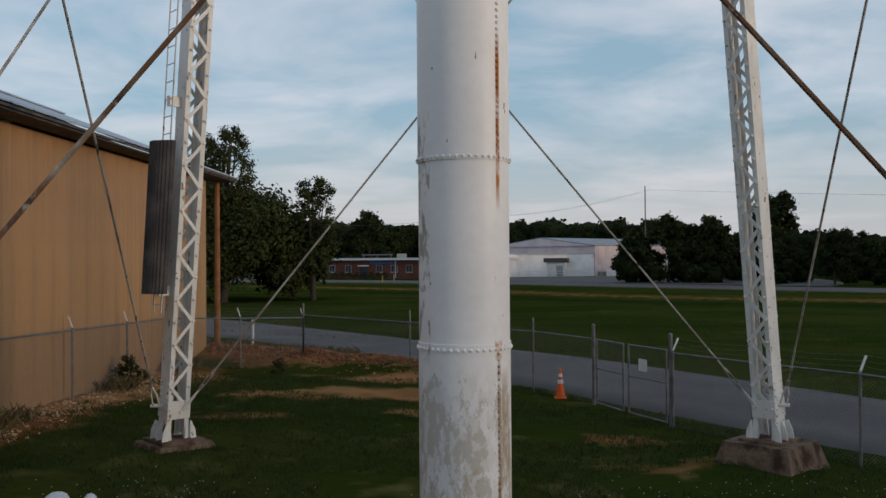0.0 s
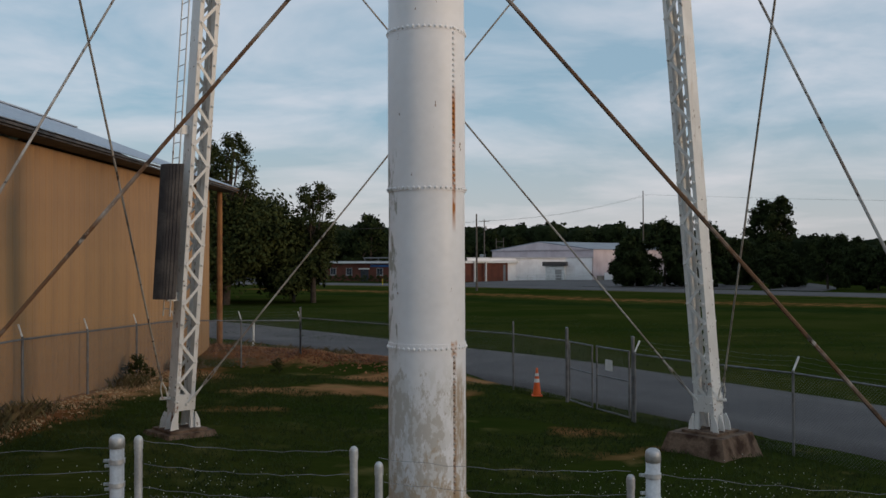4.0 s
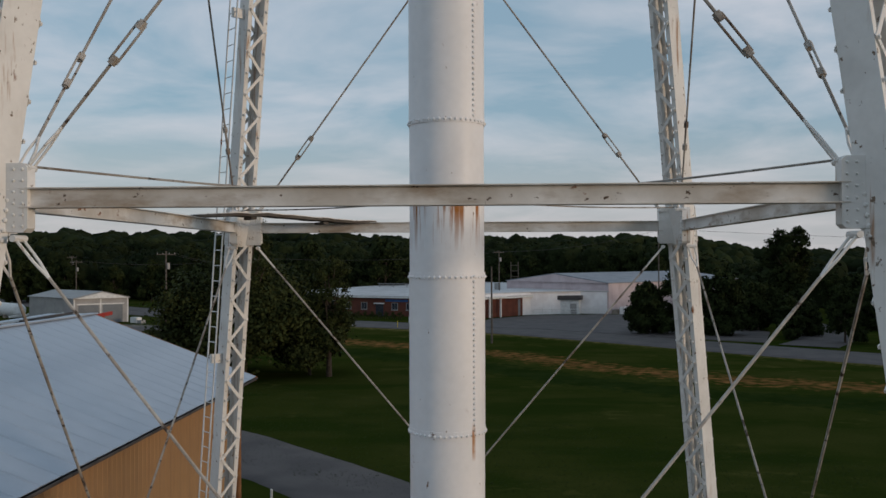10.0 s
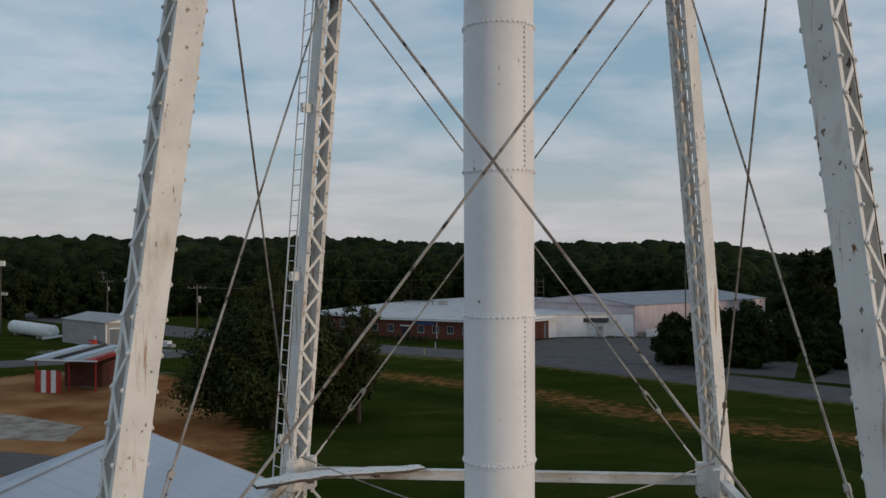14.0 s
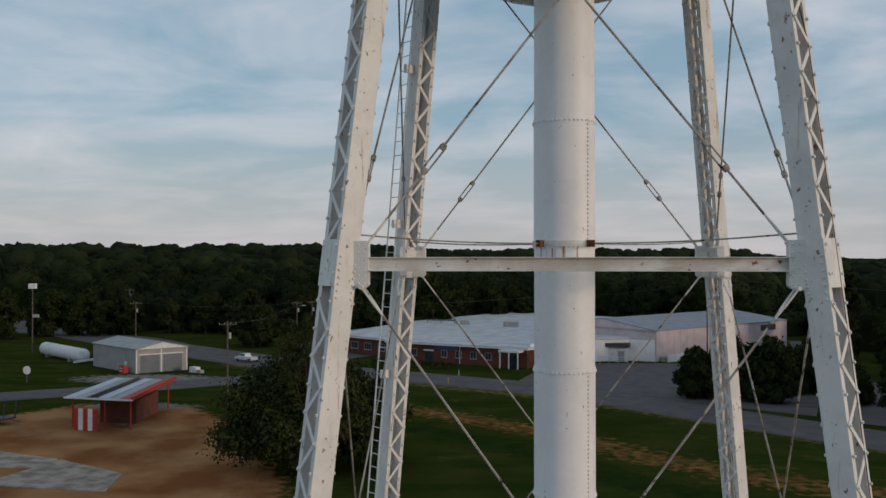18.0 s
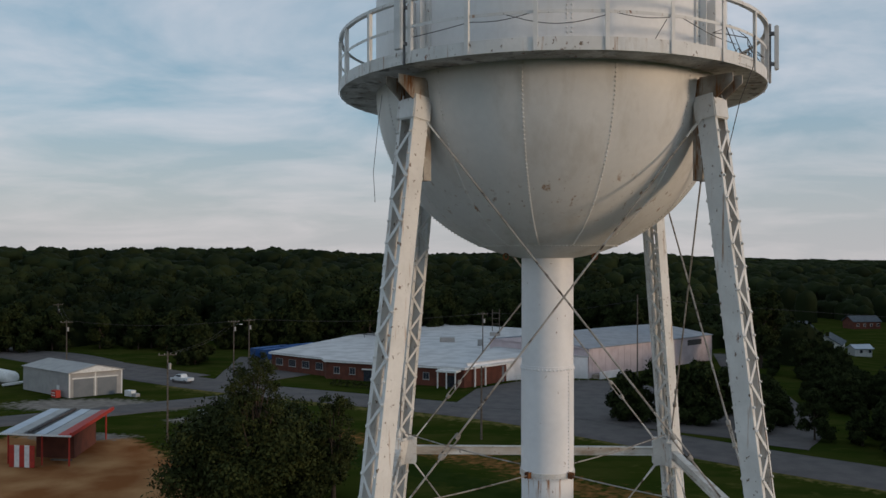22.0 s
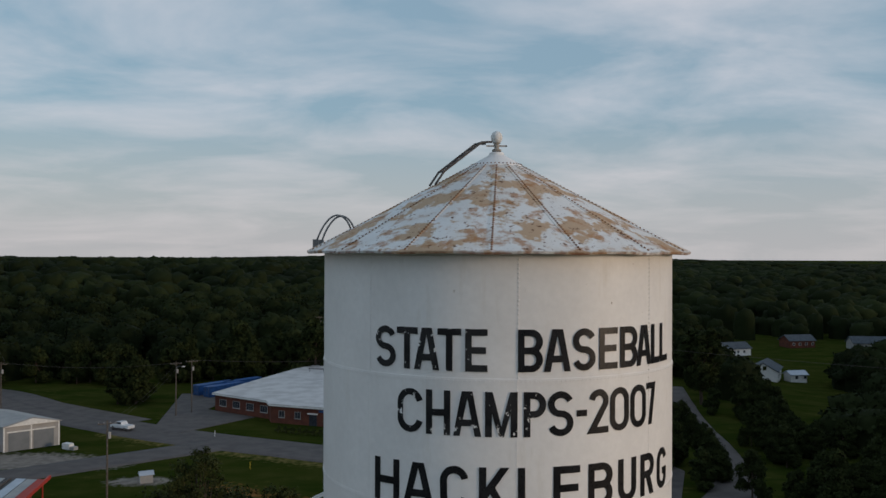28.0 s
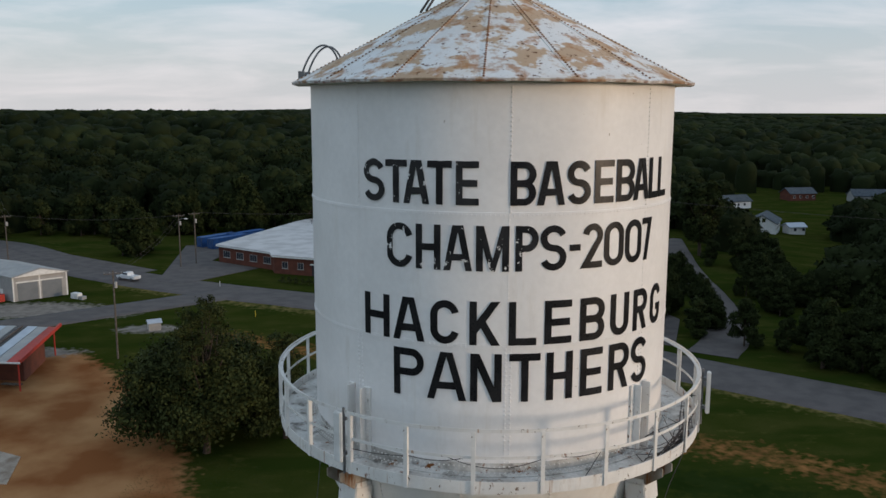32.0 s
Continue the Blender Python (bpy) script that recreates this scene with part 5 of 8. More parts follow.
cable("cable", [polar(BR + 0.04, 52, 31.7), polar(BR + 0.06, 50, 31.1), polar(BR - 0.1, 47.5, 30.5), polar(4.05, 46.5, 29.6), polar(3.98, 45.3, 28.6), corner(1, -1, 26.0) + Vector((0.22, -0.05, 0)), corner(1, -1, 22.0) + Vector((0.22, -0.05, 0)), corner(1, -1, 16.0) + Vector((0.22, -0.05, 0))], 0.008, "black feeder cable run down a tower leg")
cable("cable", [polar(3.6, -70, 31.), polar(3.68, -71, 30.3), polar(3.75, -72.5, 29.4), polar(3.72, -72, 28.8)], 0.006, "loose thin wire that hangs under the balcony", galv)

# ---------------------------------------------------------------- on the roof
for a in (-94, -101):
    hoop = thing("roof_handrail", "bent grey pipe handrail hoop above the roof hatch ladder", "handrail", "pipe hoops on the roof")
    pts = []
    for u in np.linspace(0, 1, 17):
        rr = 3.88 - 0.78 * u
        base = ZE + (RE - rr) / (RE - RT) * (ZR - ZE)
        pts.append(polar(rr, a, base + 0.50 * math.sin(math.pi * min(1, u * 1.02)) ** 0.62))
    bm = bmesh.new()
    tube(bm, pts, 0.020, 8)
    part("hoop", bm, galv, hoop, smooth=True)
    bm = bmesh.new()
    box(bm, (-0.06, -0.06, 0), (0.06, 0.06, 0.20), Matrix.Translation(polar(3.86, a, ZE + 0.06)))
    part("foot", bm, galv, hoop)
beacon = thing("beacon_lamp", "globe lamp on a small bracket at the roof's peak", "lamp", at=(0, 0, PEAK))
bm = bmesh.new()
bmesh.ops.create_uvsphere(bm, u_segments=20, v_segments=12, radius=0.125)
for v in bm.verts:
    v.co.z = v.co.z * 1.1 + 0.30
part("globe", bm, trim_white, beacon, smooth=True)
bm = bmesh.new()
lathe(bm, [(0.0, 0.0), (0.10, 0.0), (0.10, 0.04), (0.05, 0.06), (0.05, 0.15), (0.09, 0.18), (0.0, 0.19)], 16)
bmesh.ops.recalc_face_normals(bm, faces=bm.faces)
part("lamp_base", bm, rod_mat, beacon)
bm = bmesh.new()
bar(bm, (-0.22, 0.0, 0.12), (0.22, 0.0, 0.12), 0.03, 0.05)
part("bracket", bm, rod_mat, beacon)
rl = thing("roof_ladder", "dark iron ladder that leans down the conical roof", "ladder")
la = -72
for s in (-1, 1):
    bm = bmesh.new()
    off = polar(1, la + 90) * 0.17 * s
    tube(bm, [polar(0.18, la, PEAK + 0.18) + off, polar(0.42, la, PEAK + 0.16) + off, polar(1.25, la, ZE + (RE - 1.25) / (RE - RT) * (ZR - ZE) + 0.22) + off, polar(1.45, la, ZE + (RE - 1.45) / (RE - RT) * (ZR - ZE) + 0.04) + off], 0.024, 6)
    part("side_rail", bm, dark_sheet, rl)
for i in range(6):
    u = i / 5
    c = polar(0.42, la, PEAK + 0.16).lerp(polar(1.25, la, ZE + (RE - 1.25) / (RE - RT) * (ZR - ZE) + 0.22), u)
    bm = bmesh.new()
    rod(bm, c - polar(1, la + 90) * 0.17, c + polar(1, la + 90) * 0.17, 0.018)
    part("rung", bm, dark_sheet, rl)

# ---------------------------------------------------------------- ladder on one leg, its guard and the plank
ladder = thing("leg_ladder", "narrow white steel ladder clipped along a tower leg", "ladder")
lsx, lsy = -1, 1
lrad = Vector((lsx, lsy, 0)).normalized()
ltan = Vector((-1, -1, 0)).normalized()
lo_, hi_ = corner(lsx, lsy, 3.2) + ltan * 0.42 + lrad * 0.04, corner(lsx, lsy, 30.2) + ltan * 0.42 + lrad * 0.04
for s in (-1, 1):
    bm = bmesh.new()
    bar(bm, lo_ + lrad * s * 0.15, hi_ + lrad * s * 0.15, 0.045, 0.012, lrad)
    part("side_rail", bm, steel_white, ladder)
rung_bm = bmesh.new()
rod(rung_bm, lrad * -0.15, lrad * 0.15, 0.010, n=5)
rung_me = finish("rung", rung_bm, steel_white)
nr = int((hi_ - lo_).length / 0.305)
for i in range(nr):
    ob = new("rung", rung_me); ob.parent = ladder
    ob.location = lo_.lerp(hi_, (i + 0.5) / nr)
for z in np.arange(3.6, 30, 3.35):
    c = corner(lsx, lsy, z) + ltan * 0.36
    bm = bmesh.new()
    bar(bm, c - ltan * 0.14, c + ltan * 0.10, 0.18, 0.06, (0, 0, 1))
    part("bracket", bm, steel_white, ladder)
guard = thing("ladder_guard", "dark grey corrugated sheet wrapped round the ladder foot", "ladder guard")
gc = corner(lsx, lsy, 5.0) + ltan * 0.66 + lrad * 0.10
gc.z = 0.0
for i, (u0, u1) in enumerate(((-0.36, -0.01), (0.0, 0.34))):
    bm = bmesh.new()
    cols = []
    for k in range(17):
        u = u0 + (u1 - u0) * k / 16
        bend = 0.26 * (u / 0.36) ** 2
        wv = 0.012 * (1 if k % 2 else -1)
        cols.append([bm.verts.new(gc + lrad * u - ltan * bend + ltan * (wv + o) + Vector((0, 0, z)) - Vector((lsx, lsy, 0)) * SLOPE * (z - 5.0)) for o in (0, 0.01) for z in (3.55, 6.25)])
    for a, b in zip(cols, cols[1:]):
        bm.faces.new((a[0], b[0], b[1], a[1])); bm.faces.new((a[2], a[3], b[3], b[2]))
        bm.faces.new((a[0], a[2], b[2], b[0])); bm.faces.new((a[1], b[1], b[3], a[3]))
    bm.faces.new((cols[0][0], cols[0][1], cols[0][3], cols[0][2])); bm.faces.new((cols[-1][0], cols[-1][2], cols[-1][3], cols[-1][1]))
    bmesh.ops.recalc_face_normals(bm, faces=bm.faces)
    part("sheet", bm, dark_sheet, guard)
plank = thing("scaffold_plank", "split weathered plank, peeling white above, laid across two struts", "plank")
a1 = leg_a(Z1)
pa, pb = Vector((-a1 - 0.35, a1 - 1.75, Z1 + 0.125)), Vector((-a1 + 2.6, a1 + 0.20, Z1 + 0.125))
pu = (pb - pa).normalized()
pv = Vector((-pu.y, pu.x, 0))
pl = (pb - pa).length
for nm, z0, z1, m_, wd in (("board", 0.0, 0.05, pole_wood, 0.25), ("paint_skin", 0.052, 0.064, steel_white, 0.235)):
    bm = bmesh.new()
    top, low = [], []
    for k in range(25):
        u = k / 24
        lft = wd * (1 - 0.85 * max(0, (u - 0.78) / 0.22)) + 0.03 * noise.noise((k * 0.7, 1, 0))
        rgt = wd * (1 - 0.35 * max(0, (0.12 - u) / 0.12)) + 0.03 * noise.noise((k * 0.7, 4, 0))
        zz = 0.05 * math.sin(u * 5) + 0.02 * noise.noise((k * 0.5, 8, 0))
        p = pa + pu * (pl * u)
        for lst, zc in ((low, z0), (top, z1)):
            lst.append((bm.verts.new(p + pv * lft + Vector((0, 0, zz + zc))), bm.verts.new(p - pv * rgt + Vector((0, 0, zz + zc)))))
    for k in range(24):
        for lst in (top, low):
            bm.faces.new((lst[k][0], lst[k][1], lst[k + 1][1], lst[k + 1][0]))
        for s in (0, 1):
            bm.faces.new((low[k][s], low[k + 1][s], top[k + 1][s], top[k][s]))
    for k in (0, 24):
        bm.faces.new((low[k][0], low[k][1], top[k][1], top[k][0]))
    bmesh.ops.recalc_face_normals(bm, faces=bm.faces)
    part(nm, bm, m_, plank)
for u in (0.3, 0.7):
    bm = bmesh.new()
    box(bm, (-0.05, -0.23, -0.05), (0.05, 0.23, -0.004), Matrix.Translation(pa.lerp(pb, u) + Vector((0, 0, 0.05 * math.sin(u * 5) - 0.01))) @ Matrix.Rotation(math.atan2(pu.y, pu.x), 4, "Z"))
    part("cleat", bm, pole_wood, plank)

# ---------------------------------------------------------------- foundations
for k, (sx, sy) in enumerate(((1, 1), (-1, 1), (-1, -1), (1, -1))):
    c = corner(sx, sy, Z0)
    g = ground_z(c.x, c.y)
    bm = bmesh.new()
    lo = bmesh.ops.create_grid(bm, x_segments=6, y_segments=6, size=0.5)["verts"]
    top = Z0 - 0.09
    res = bmesh.ops.extrude_face_region(bm, geom=bm.faces[:])
    for v in [q for q in res["geom"] if isinstance(q, bmesh.types.BMVert)]:
        v.co.z -= 1.0
    for v in bm.verts:
        low = v.co.z < -0.5
        w = (0.82 if low else 0.60) * (0.86 if k == 1 else 1.0)
        j = 0.05 * noise.noise(v.co * 4 + Vector((k * 7, 0, 0)))
        v.co = Vector((v.co.x / 0.5 * w + j, v.co.y / 0.5 * w + j, (g - 0.35) if low else top))
    bmesh.ops.recalc_face_normals(bm, faces=bm.faces)
    bmesh.ops.transform(bm, matrix=Matrix.Translation((c.x, c.y, 0)) @ Matrix.Rotation(radians(45 + 3 * k), 4, "Z"), verts=bm.verts)
    tagged(part("foundation_block", bm, old_concrete), "stained and crumbling concrete foundation under a tower leg", "foundation", "foundations of the tower legs")

# ---------------------------------------------------------------- metal building beside the yard
BT = Matrix.Translation((-9.88, 0, 0))  # x = 0 is the wall, y runs along it
BY0, BY1, BW, BEAVE, BRIDGE = -24.0, 21.6, 12.5, 7.13, 9.92
barn = thing("metal_building", "long tan corrugated metal building with a grey-blue roof", "building")


def ribbed(width, z0, z1, n, depth=0.009, thick=0.012):
    """A sheet in the plane x = 0, width along y, with upright ribs on its outer side."""
    bm = bmesh.new()
    prof = []
    for i in range(n):
        y = width * i / n
        s = width / n
        prof += [(0, y), (0, y + s * 0.72), (depth, y + s * 0.79), (depth, y + s * 0.93)]
    prof.append((0, width))
    cols = [[bm.verts.new((x - o, y, z)) for o in (0, thick + depth) for z in (z0, z1)] for x, y in prof]
    for (x, y), c in zip(prof, cols):
        c[2].co.x = c[3].co.x = -thick
    for a, b in zip(cols, cols[1:]):
        bm.faces.new((a[0], b[0], b[1], a[1])); bm.faces.new((a[2], a[3], b[3], b[2]))
        bm.faces.new((a[1], b[1], b[3], a[3])); bm.faces.new((a[0], a[2], b[2], b[0]))
    bm.faces.new((cols[0][0], cols[0][1], cols[0][3], cols[0][2])); bm.faces.new((cols[-1][0], cols[-1][2], cols[-1][3], cols[-1][1]))
    bmesh.ops.recalc_face_normals(bm, faces=bm.faces)
    return bm


sheet_me = finish("wall_sheet", ribbed(0.914, -0.2, BEAVE, 3), tan_metal)
k = 0
y = BY0
while y < BY1 - 0.5:
    ob = new("wall_sheet", sheet_me); ob.parent = barn
    ob.matrix_world = BT @ Matrix.Translation((0.004 * (k % 2), y, 0))
    ob2 = new("wall_sheet", sheet_me); ob2.parent = barn
    ob2.matrix_world = BT @ Matrix.Translation((-BW - 0.004 * (k % 2), y + 0.914, 0)) @ Matrix.Rotation(math.pi, 4, "Z")
    y += 0.914; k += 1
for yy, s in ((BY0, -1), (BY1 - 0.02, 1)):
    bm = bmesh.new()
    vs = []
    for o in (0, 0.12):
        vs.append([bm.verts.new(BT @ Vector((x, yy + s * o * -1, z))) for x, z in ((-0.02, -0.2), (-0.02, BEAVE), (-BW / 2, BRIDGE - 0.1), (-BW + 0.02, BEAVE), (-BW + 0.02, -0.2))])
    for i in range(5):
        bm.faces.new((vs[0][i], vs[0][(i + 1) % 5], vs[1][(i + 1) % 5], vs[1][i]))
    bm.faces.new(vs[0][::-1]); bm.faces.new(vs[1])
    bmesh.ops.recalc_face_normals(bm, faces=bm.faces)
    part("gable_wall", bm, tan_metal, barn)
# roof sheets with standing ribs, running past the gable over a porch
RY1 = 23.3
slope = math.atan2(BRIDGE - 7.30, BW / 2 + 0.75 - 0.0)
rl_len = math.hypot(BRIDGE - 7.30, BW / 2 + 0.75)
bm = bmesh.new()
prof = [(0, 0.0), (0.80, 0.0), (0.84, 0.014), (0.88, 0.014), (0.914, 0.0)]
cols = [[bm.verts.new((u, yv, z + o)) for o in (0, -0.02) for u in (0, rl_len)] for yv, z in prof]
for a, b in zip(cols, cols[1:]):
    bm.faces.new((a[0], a[1], b[1], b[0])); bm.faces.new((a[2], b[2], b[3], a[3]))
    bm.faces.new((a[1], a[3], b[3], b[1])); bm.faces.new((a[0], b[0], b[2], a[2]))
bmesh.ops.recalc_face_normals(bm, faces=bm.faces)
roof_me = finish("roof_sheet", bm, blue_roof)
y = BY0 - 0.4
k = 0
while y < RY1 - 0.3:
    for s in (1, -1):
        ob = new("roof_sheet", roof_me); ob.parent = barn
        m = Matrix.Translation((-BW / 2, y if s > 0 else y + 0.914, BRIDGE + 0.05)) @ Matrix.Rotation(0 if s > 0 else math.pi, 4, "Z") @ Matrix.Rotation(slope, 4, "Y")
        ob.matrix_world = BT @ m @ Matrix.Translation((0, 0, 0.003 * (k % 2)))
    y += 0.914; k += 1
bm = bmesh.new()
bar(bm, BT @ Vector((-BW / 2, BY0 - 0.5, BRIDGE + 0.06)), BT @ Vector((-BW / 2, RY1, BRIDGE + 0.06)), 0.05, 0.34, (0, 0, 1))
part("ridge_cap", bm, blue_roof, barn)
bm = bmesh.new()
bar(bm, BT @ Vector((0.76, BY0 - 0.5, 7.26)), BT @ Vector((0.76, RY1, 7.26)), 0.06, 0.04, (0, 0, 1))
part("eave_trim", bm, dark_sheet, barn)
bm = bmesh.new()
bar(bm, BT @ Vector((0.36, BY0 - 0.3, 7.20)), BT @ Vector((0.36, RY1 - 0.1, 7.20)), 0.04, 0.72, (0, 0, 1))
part("soffit", bm, dark_sheet, barn)
bm = bmesh.new()
bar(bm, BT @ Vector((0.74, RY1 - 0.06, 7.24)), BT @ Vector((-BW / 2, RY1 - 0.06, BRIDGE - 0.04)), 0.18, 0.06, (0, 0, 1))
part("rake_beam", bm, wood, barn)
for x in (0.05, -4.4, -8.4, -12.3):
    bm = bmesh.new()
    rod(bm, BT @ Vector((x, RY1 - 0.35, 0.0)), BT @ Vector((x, RY1 - 0.35, 7.2 + (min(-x, BW + x) * 0.33 if x < 0 else 0))), 0.13, 0.11, 10)
    part("porch_post", bm, wood, barn)
bm = bmesh.new()
box(bm, (0.034, BY0, -0.2), (0.05, BY1, 0.25), BT)
part("base_trim", bm, tan_metal, barn)

# ---------------------------------------------------------------- chain link fence
LINK = 0.075


def link_mesh(width, height, material=galv):
    """Diamond wire mesh in the plane y = 0, from x = 0 to width, from z = 0 to height."""
    bm = bmesh.new()
    n = int((width + height) / LINK)
    r = 0.0018
    for s in (1, -1):
        for i in range(1, n):
            c = i * LINK
            # the line x + z = c (s = 1) or x - z = c - height (s = -1), clipped to the panel
            if s > 0:
                xa, za, xb, zb = (c, 0.0, c - height, height)
                if xa > width: za, xa = c - width, width
                if xb < 0: zb, xb = c, 0.0
            else:
                xa, za, xb, zb = (c - height, 0.0, c, height)
                if xa < 0: za, xa = height - c, 0.0
                if xb > width: zb, xb = width - c + height, width
            d = 0.003 * s
            a = Vector((xa, d, za)); b = Vector((xb, d, zb))
            if (b - a).length < 0.02:
                continue
            u = (b - a).normalized()
            w = Vector((-u.z, 0, u.x)) * r
            q = [bm.verts.new(p) for p in (a + w, a - w, a + Vector((0, r * 1.6 * s, 0)), b + w, b - w, b + Vector((0, r * 1.6 * s, 0)))]
            bm.faces.new((q[0], q[3], q[4], q[1])); bm.faces.new((q[1], q[4], q[5], q[2])); bm.faces.new((q[2], q[5], q[3], q[0]))
    return finish("wire_mesh", bm, material)


def cap_profile(r):
    return [(r, -0.055), (r * 1.08, -0.055), (r * 1.08, -0.012), (r * 1.06, 0.004), (r * 0.9, 0.017), (r * 0.55, 0.027), (r * 0.25, 0.030), (0, 0.031)]


def fence_post(parent, x, y, h, r, arm=None):
    z = ground_z(x, y) - 0.06
    bm = bmesh.new()
    rod(bm, (x, y, z), (x, y, z + h), r, n=24 if y < 0 else 10)
    near = y < 0 and r > 0.035
    p = part("post", bm, galv_light if y < 0 else galv, parent, smooth=near)
    bm = bmesh.new()
    lathe(bm, cap_profile(r), 24 if y < 0 else 10, m=Matrix.Translation((x, y, z + h)))
    part("cap", bm, galv_light if y < 0 else galv, p, smooth=near)
    for zb in (h - 0.14, h - 0.29, h - 0.44, h - 0.95) if near else ():
        bm = bmesh.new()
        lathe(bm, [(r + 0.001, zb - 0.014), (r + 0.006, zb - 0.014), (r + 0.006, zb + 0.014), (r + 0.001, zb + 0.014)], 24, m=Matrix.Translation((x, y, z)))
        bmesh.ops.recalc_face_normals(bm, faces=bm.faces)
        band = part("tension_band", bm, galv_light, p)
        bm = bmesh.new()
        bar(bm, (x - r - 0.042, y, z + zb), (x - r + 0.001, y, z + zb), 0.018, 0.012, (0, 0, 1))
        rod(bm, (x - r - 0.028, y - 0.022, z + zb), (x - r - 0.028, y + 0.022, z + zb), 0.006, n=8)
        part("bolt", bm, galv_light, band)
    if arm is not None:
        bm = bmesh.new()
        bar(bm, (x, y, z + h), (x + arm[0], y + arm[1], z + h + 0.30), 0.03, 0.035)
        part("barb_arm", bm, trim_white, p)
    return z


def build_fence(label, pts, height, step, arm=None, barbs=3):
    f = thing("chain_link_fence", label, "fence", "fences round the yard")
    stations = []
    for (x0, y0), (x1, y1) in zip(pts, pts[1:]):
        n = max(1, round(math.hypot(x1 - x0, y1 - y0) / step))
        stations += [(x0 + (x1 - x0) * i / n, y0 + (y1 - y0) * i / n) for i in range(n)]
    stations.append(pts[-1])
    cache = {}
    for i, (x, y) in enumerate(stations):
        fence_post(f, x, y, height + (0.05 if arm else 0.40), 0.030 if 0 < i < len(stations) - 1 else 0.038, arm)
    for (x0, y0), (x1, y1) in zip(stations, stations[1:]):
        z0, z1 = ground_z(x0, y0), ground_z(x1, y1)
        bm = bmesh.new()
        rod(bm, (x0, y0, z0 + height - 0.05), (x1, y1, z1 + height - 0.05), 0.021, n=8)
        part("top_rail", bm, galv, f)
        L = math.hypot(x1 - x0, y1 - y0)
        key = round(L, 2)
        if key not in cache:
            cache[key] = link_mesh(L, height - 0.02)
        ob = new("wire_mesh", cache[key]); ob.parent = f
        m = Matrix.Translation((x0, y0, z0 + 0.01)) @ Matrix.Rotation(math.atan2(y1 - y0, x1 - x0), 4, "Z")
        sh = Matrix.Identity(4)
        sh[2][0] = (z1 - z0) / L
        ob.matrix_world = m @ sh
        for b in range(barbs):
            bm = bmesh.new()
            ox, oy = (arm[0] * (b + 1) / 3, arm[1] * (b + 1) / 3) if arm else (0, 0)
            zz = height + (0.10 * (b + 1) if arm else 0.02 + 0.15 * b)
            ptsb = [Vector((x0 + (x1 - x0) * u + ox, y0 + (y1 - y0) * u + oy, z0 + (z1 - z0) * u + zz - 0.05 * math.sin(math.pi * u) + 0.008 * math.sin(u * 40 + b))) for u in np.linspace(0, 1, 14)]
            tube(bm, ptsb, 0.0018, 3)
            part("barbed_wire", bm, galv, f)
    return f


build_fence("grey chain link fence with barbed wire along the metal building", [(-9.75, -16.0), (-9.55, 16.8), (-6.0, 20.6)], 1.75, 3.4, (-0.10, 0.0))
build_fence("grey chain link fence between yard and asphalt road", [(-6.0, 20.6), (-2.0, 18.5), (1.95, 16.2), (3.44, 13.75)], 1.85, 4.0, None, 0)
build_fence("grey chain link fence with slanted barb arms beside the road", [(4.83, 10.3), (6.1, 8.45), (7.45, 6.3), (10.2, 2.0), (14.5, -6.0), (14.5, -12.0)], 1.80, 3.0, (0.16, 0.10))
build_fence("chain link fence with barbed wire and thick corner posts", [(-9.75, -6.9), (-1.62, -6.9)], 1.95, 2.75)
build_fence("chain link fence with barbed wire and thick corner posts", [(1.80, -6.9), (9.5, -6.9), (14.5, -6.0)], 1.95, 2.5)


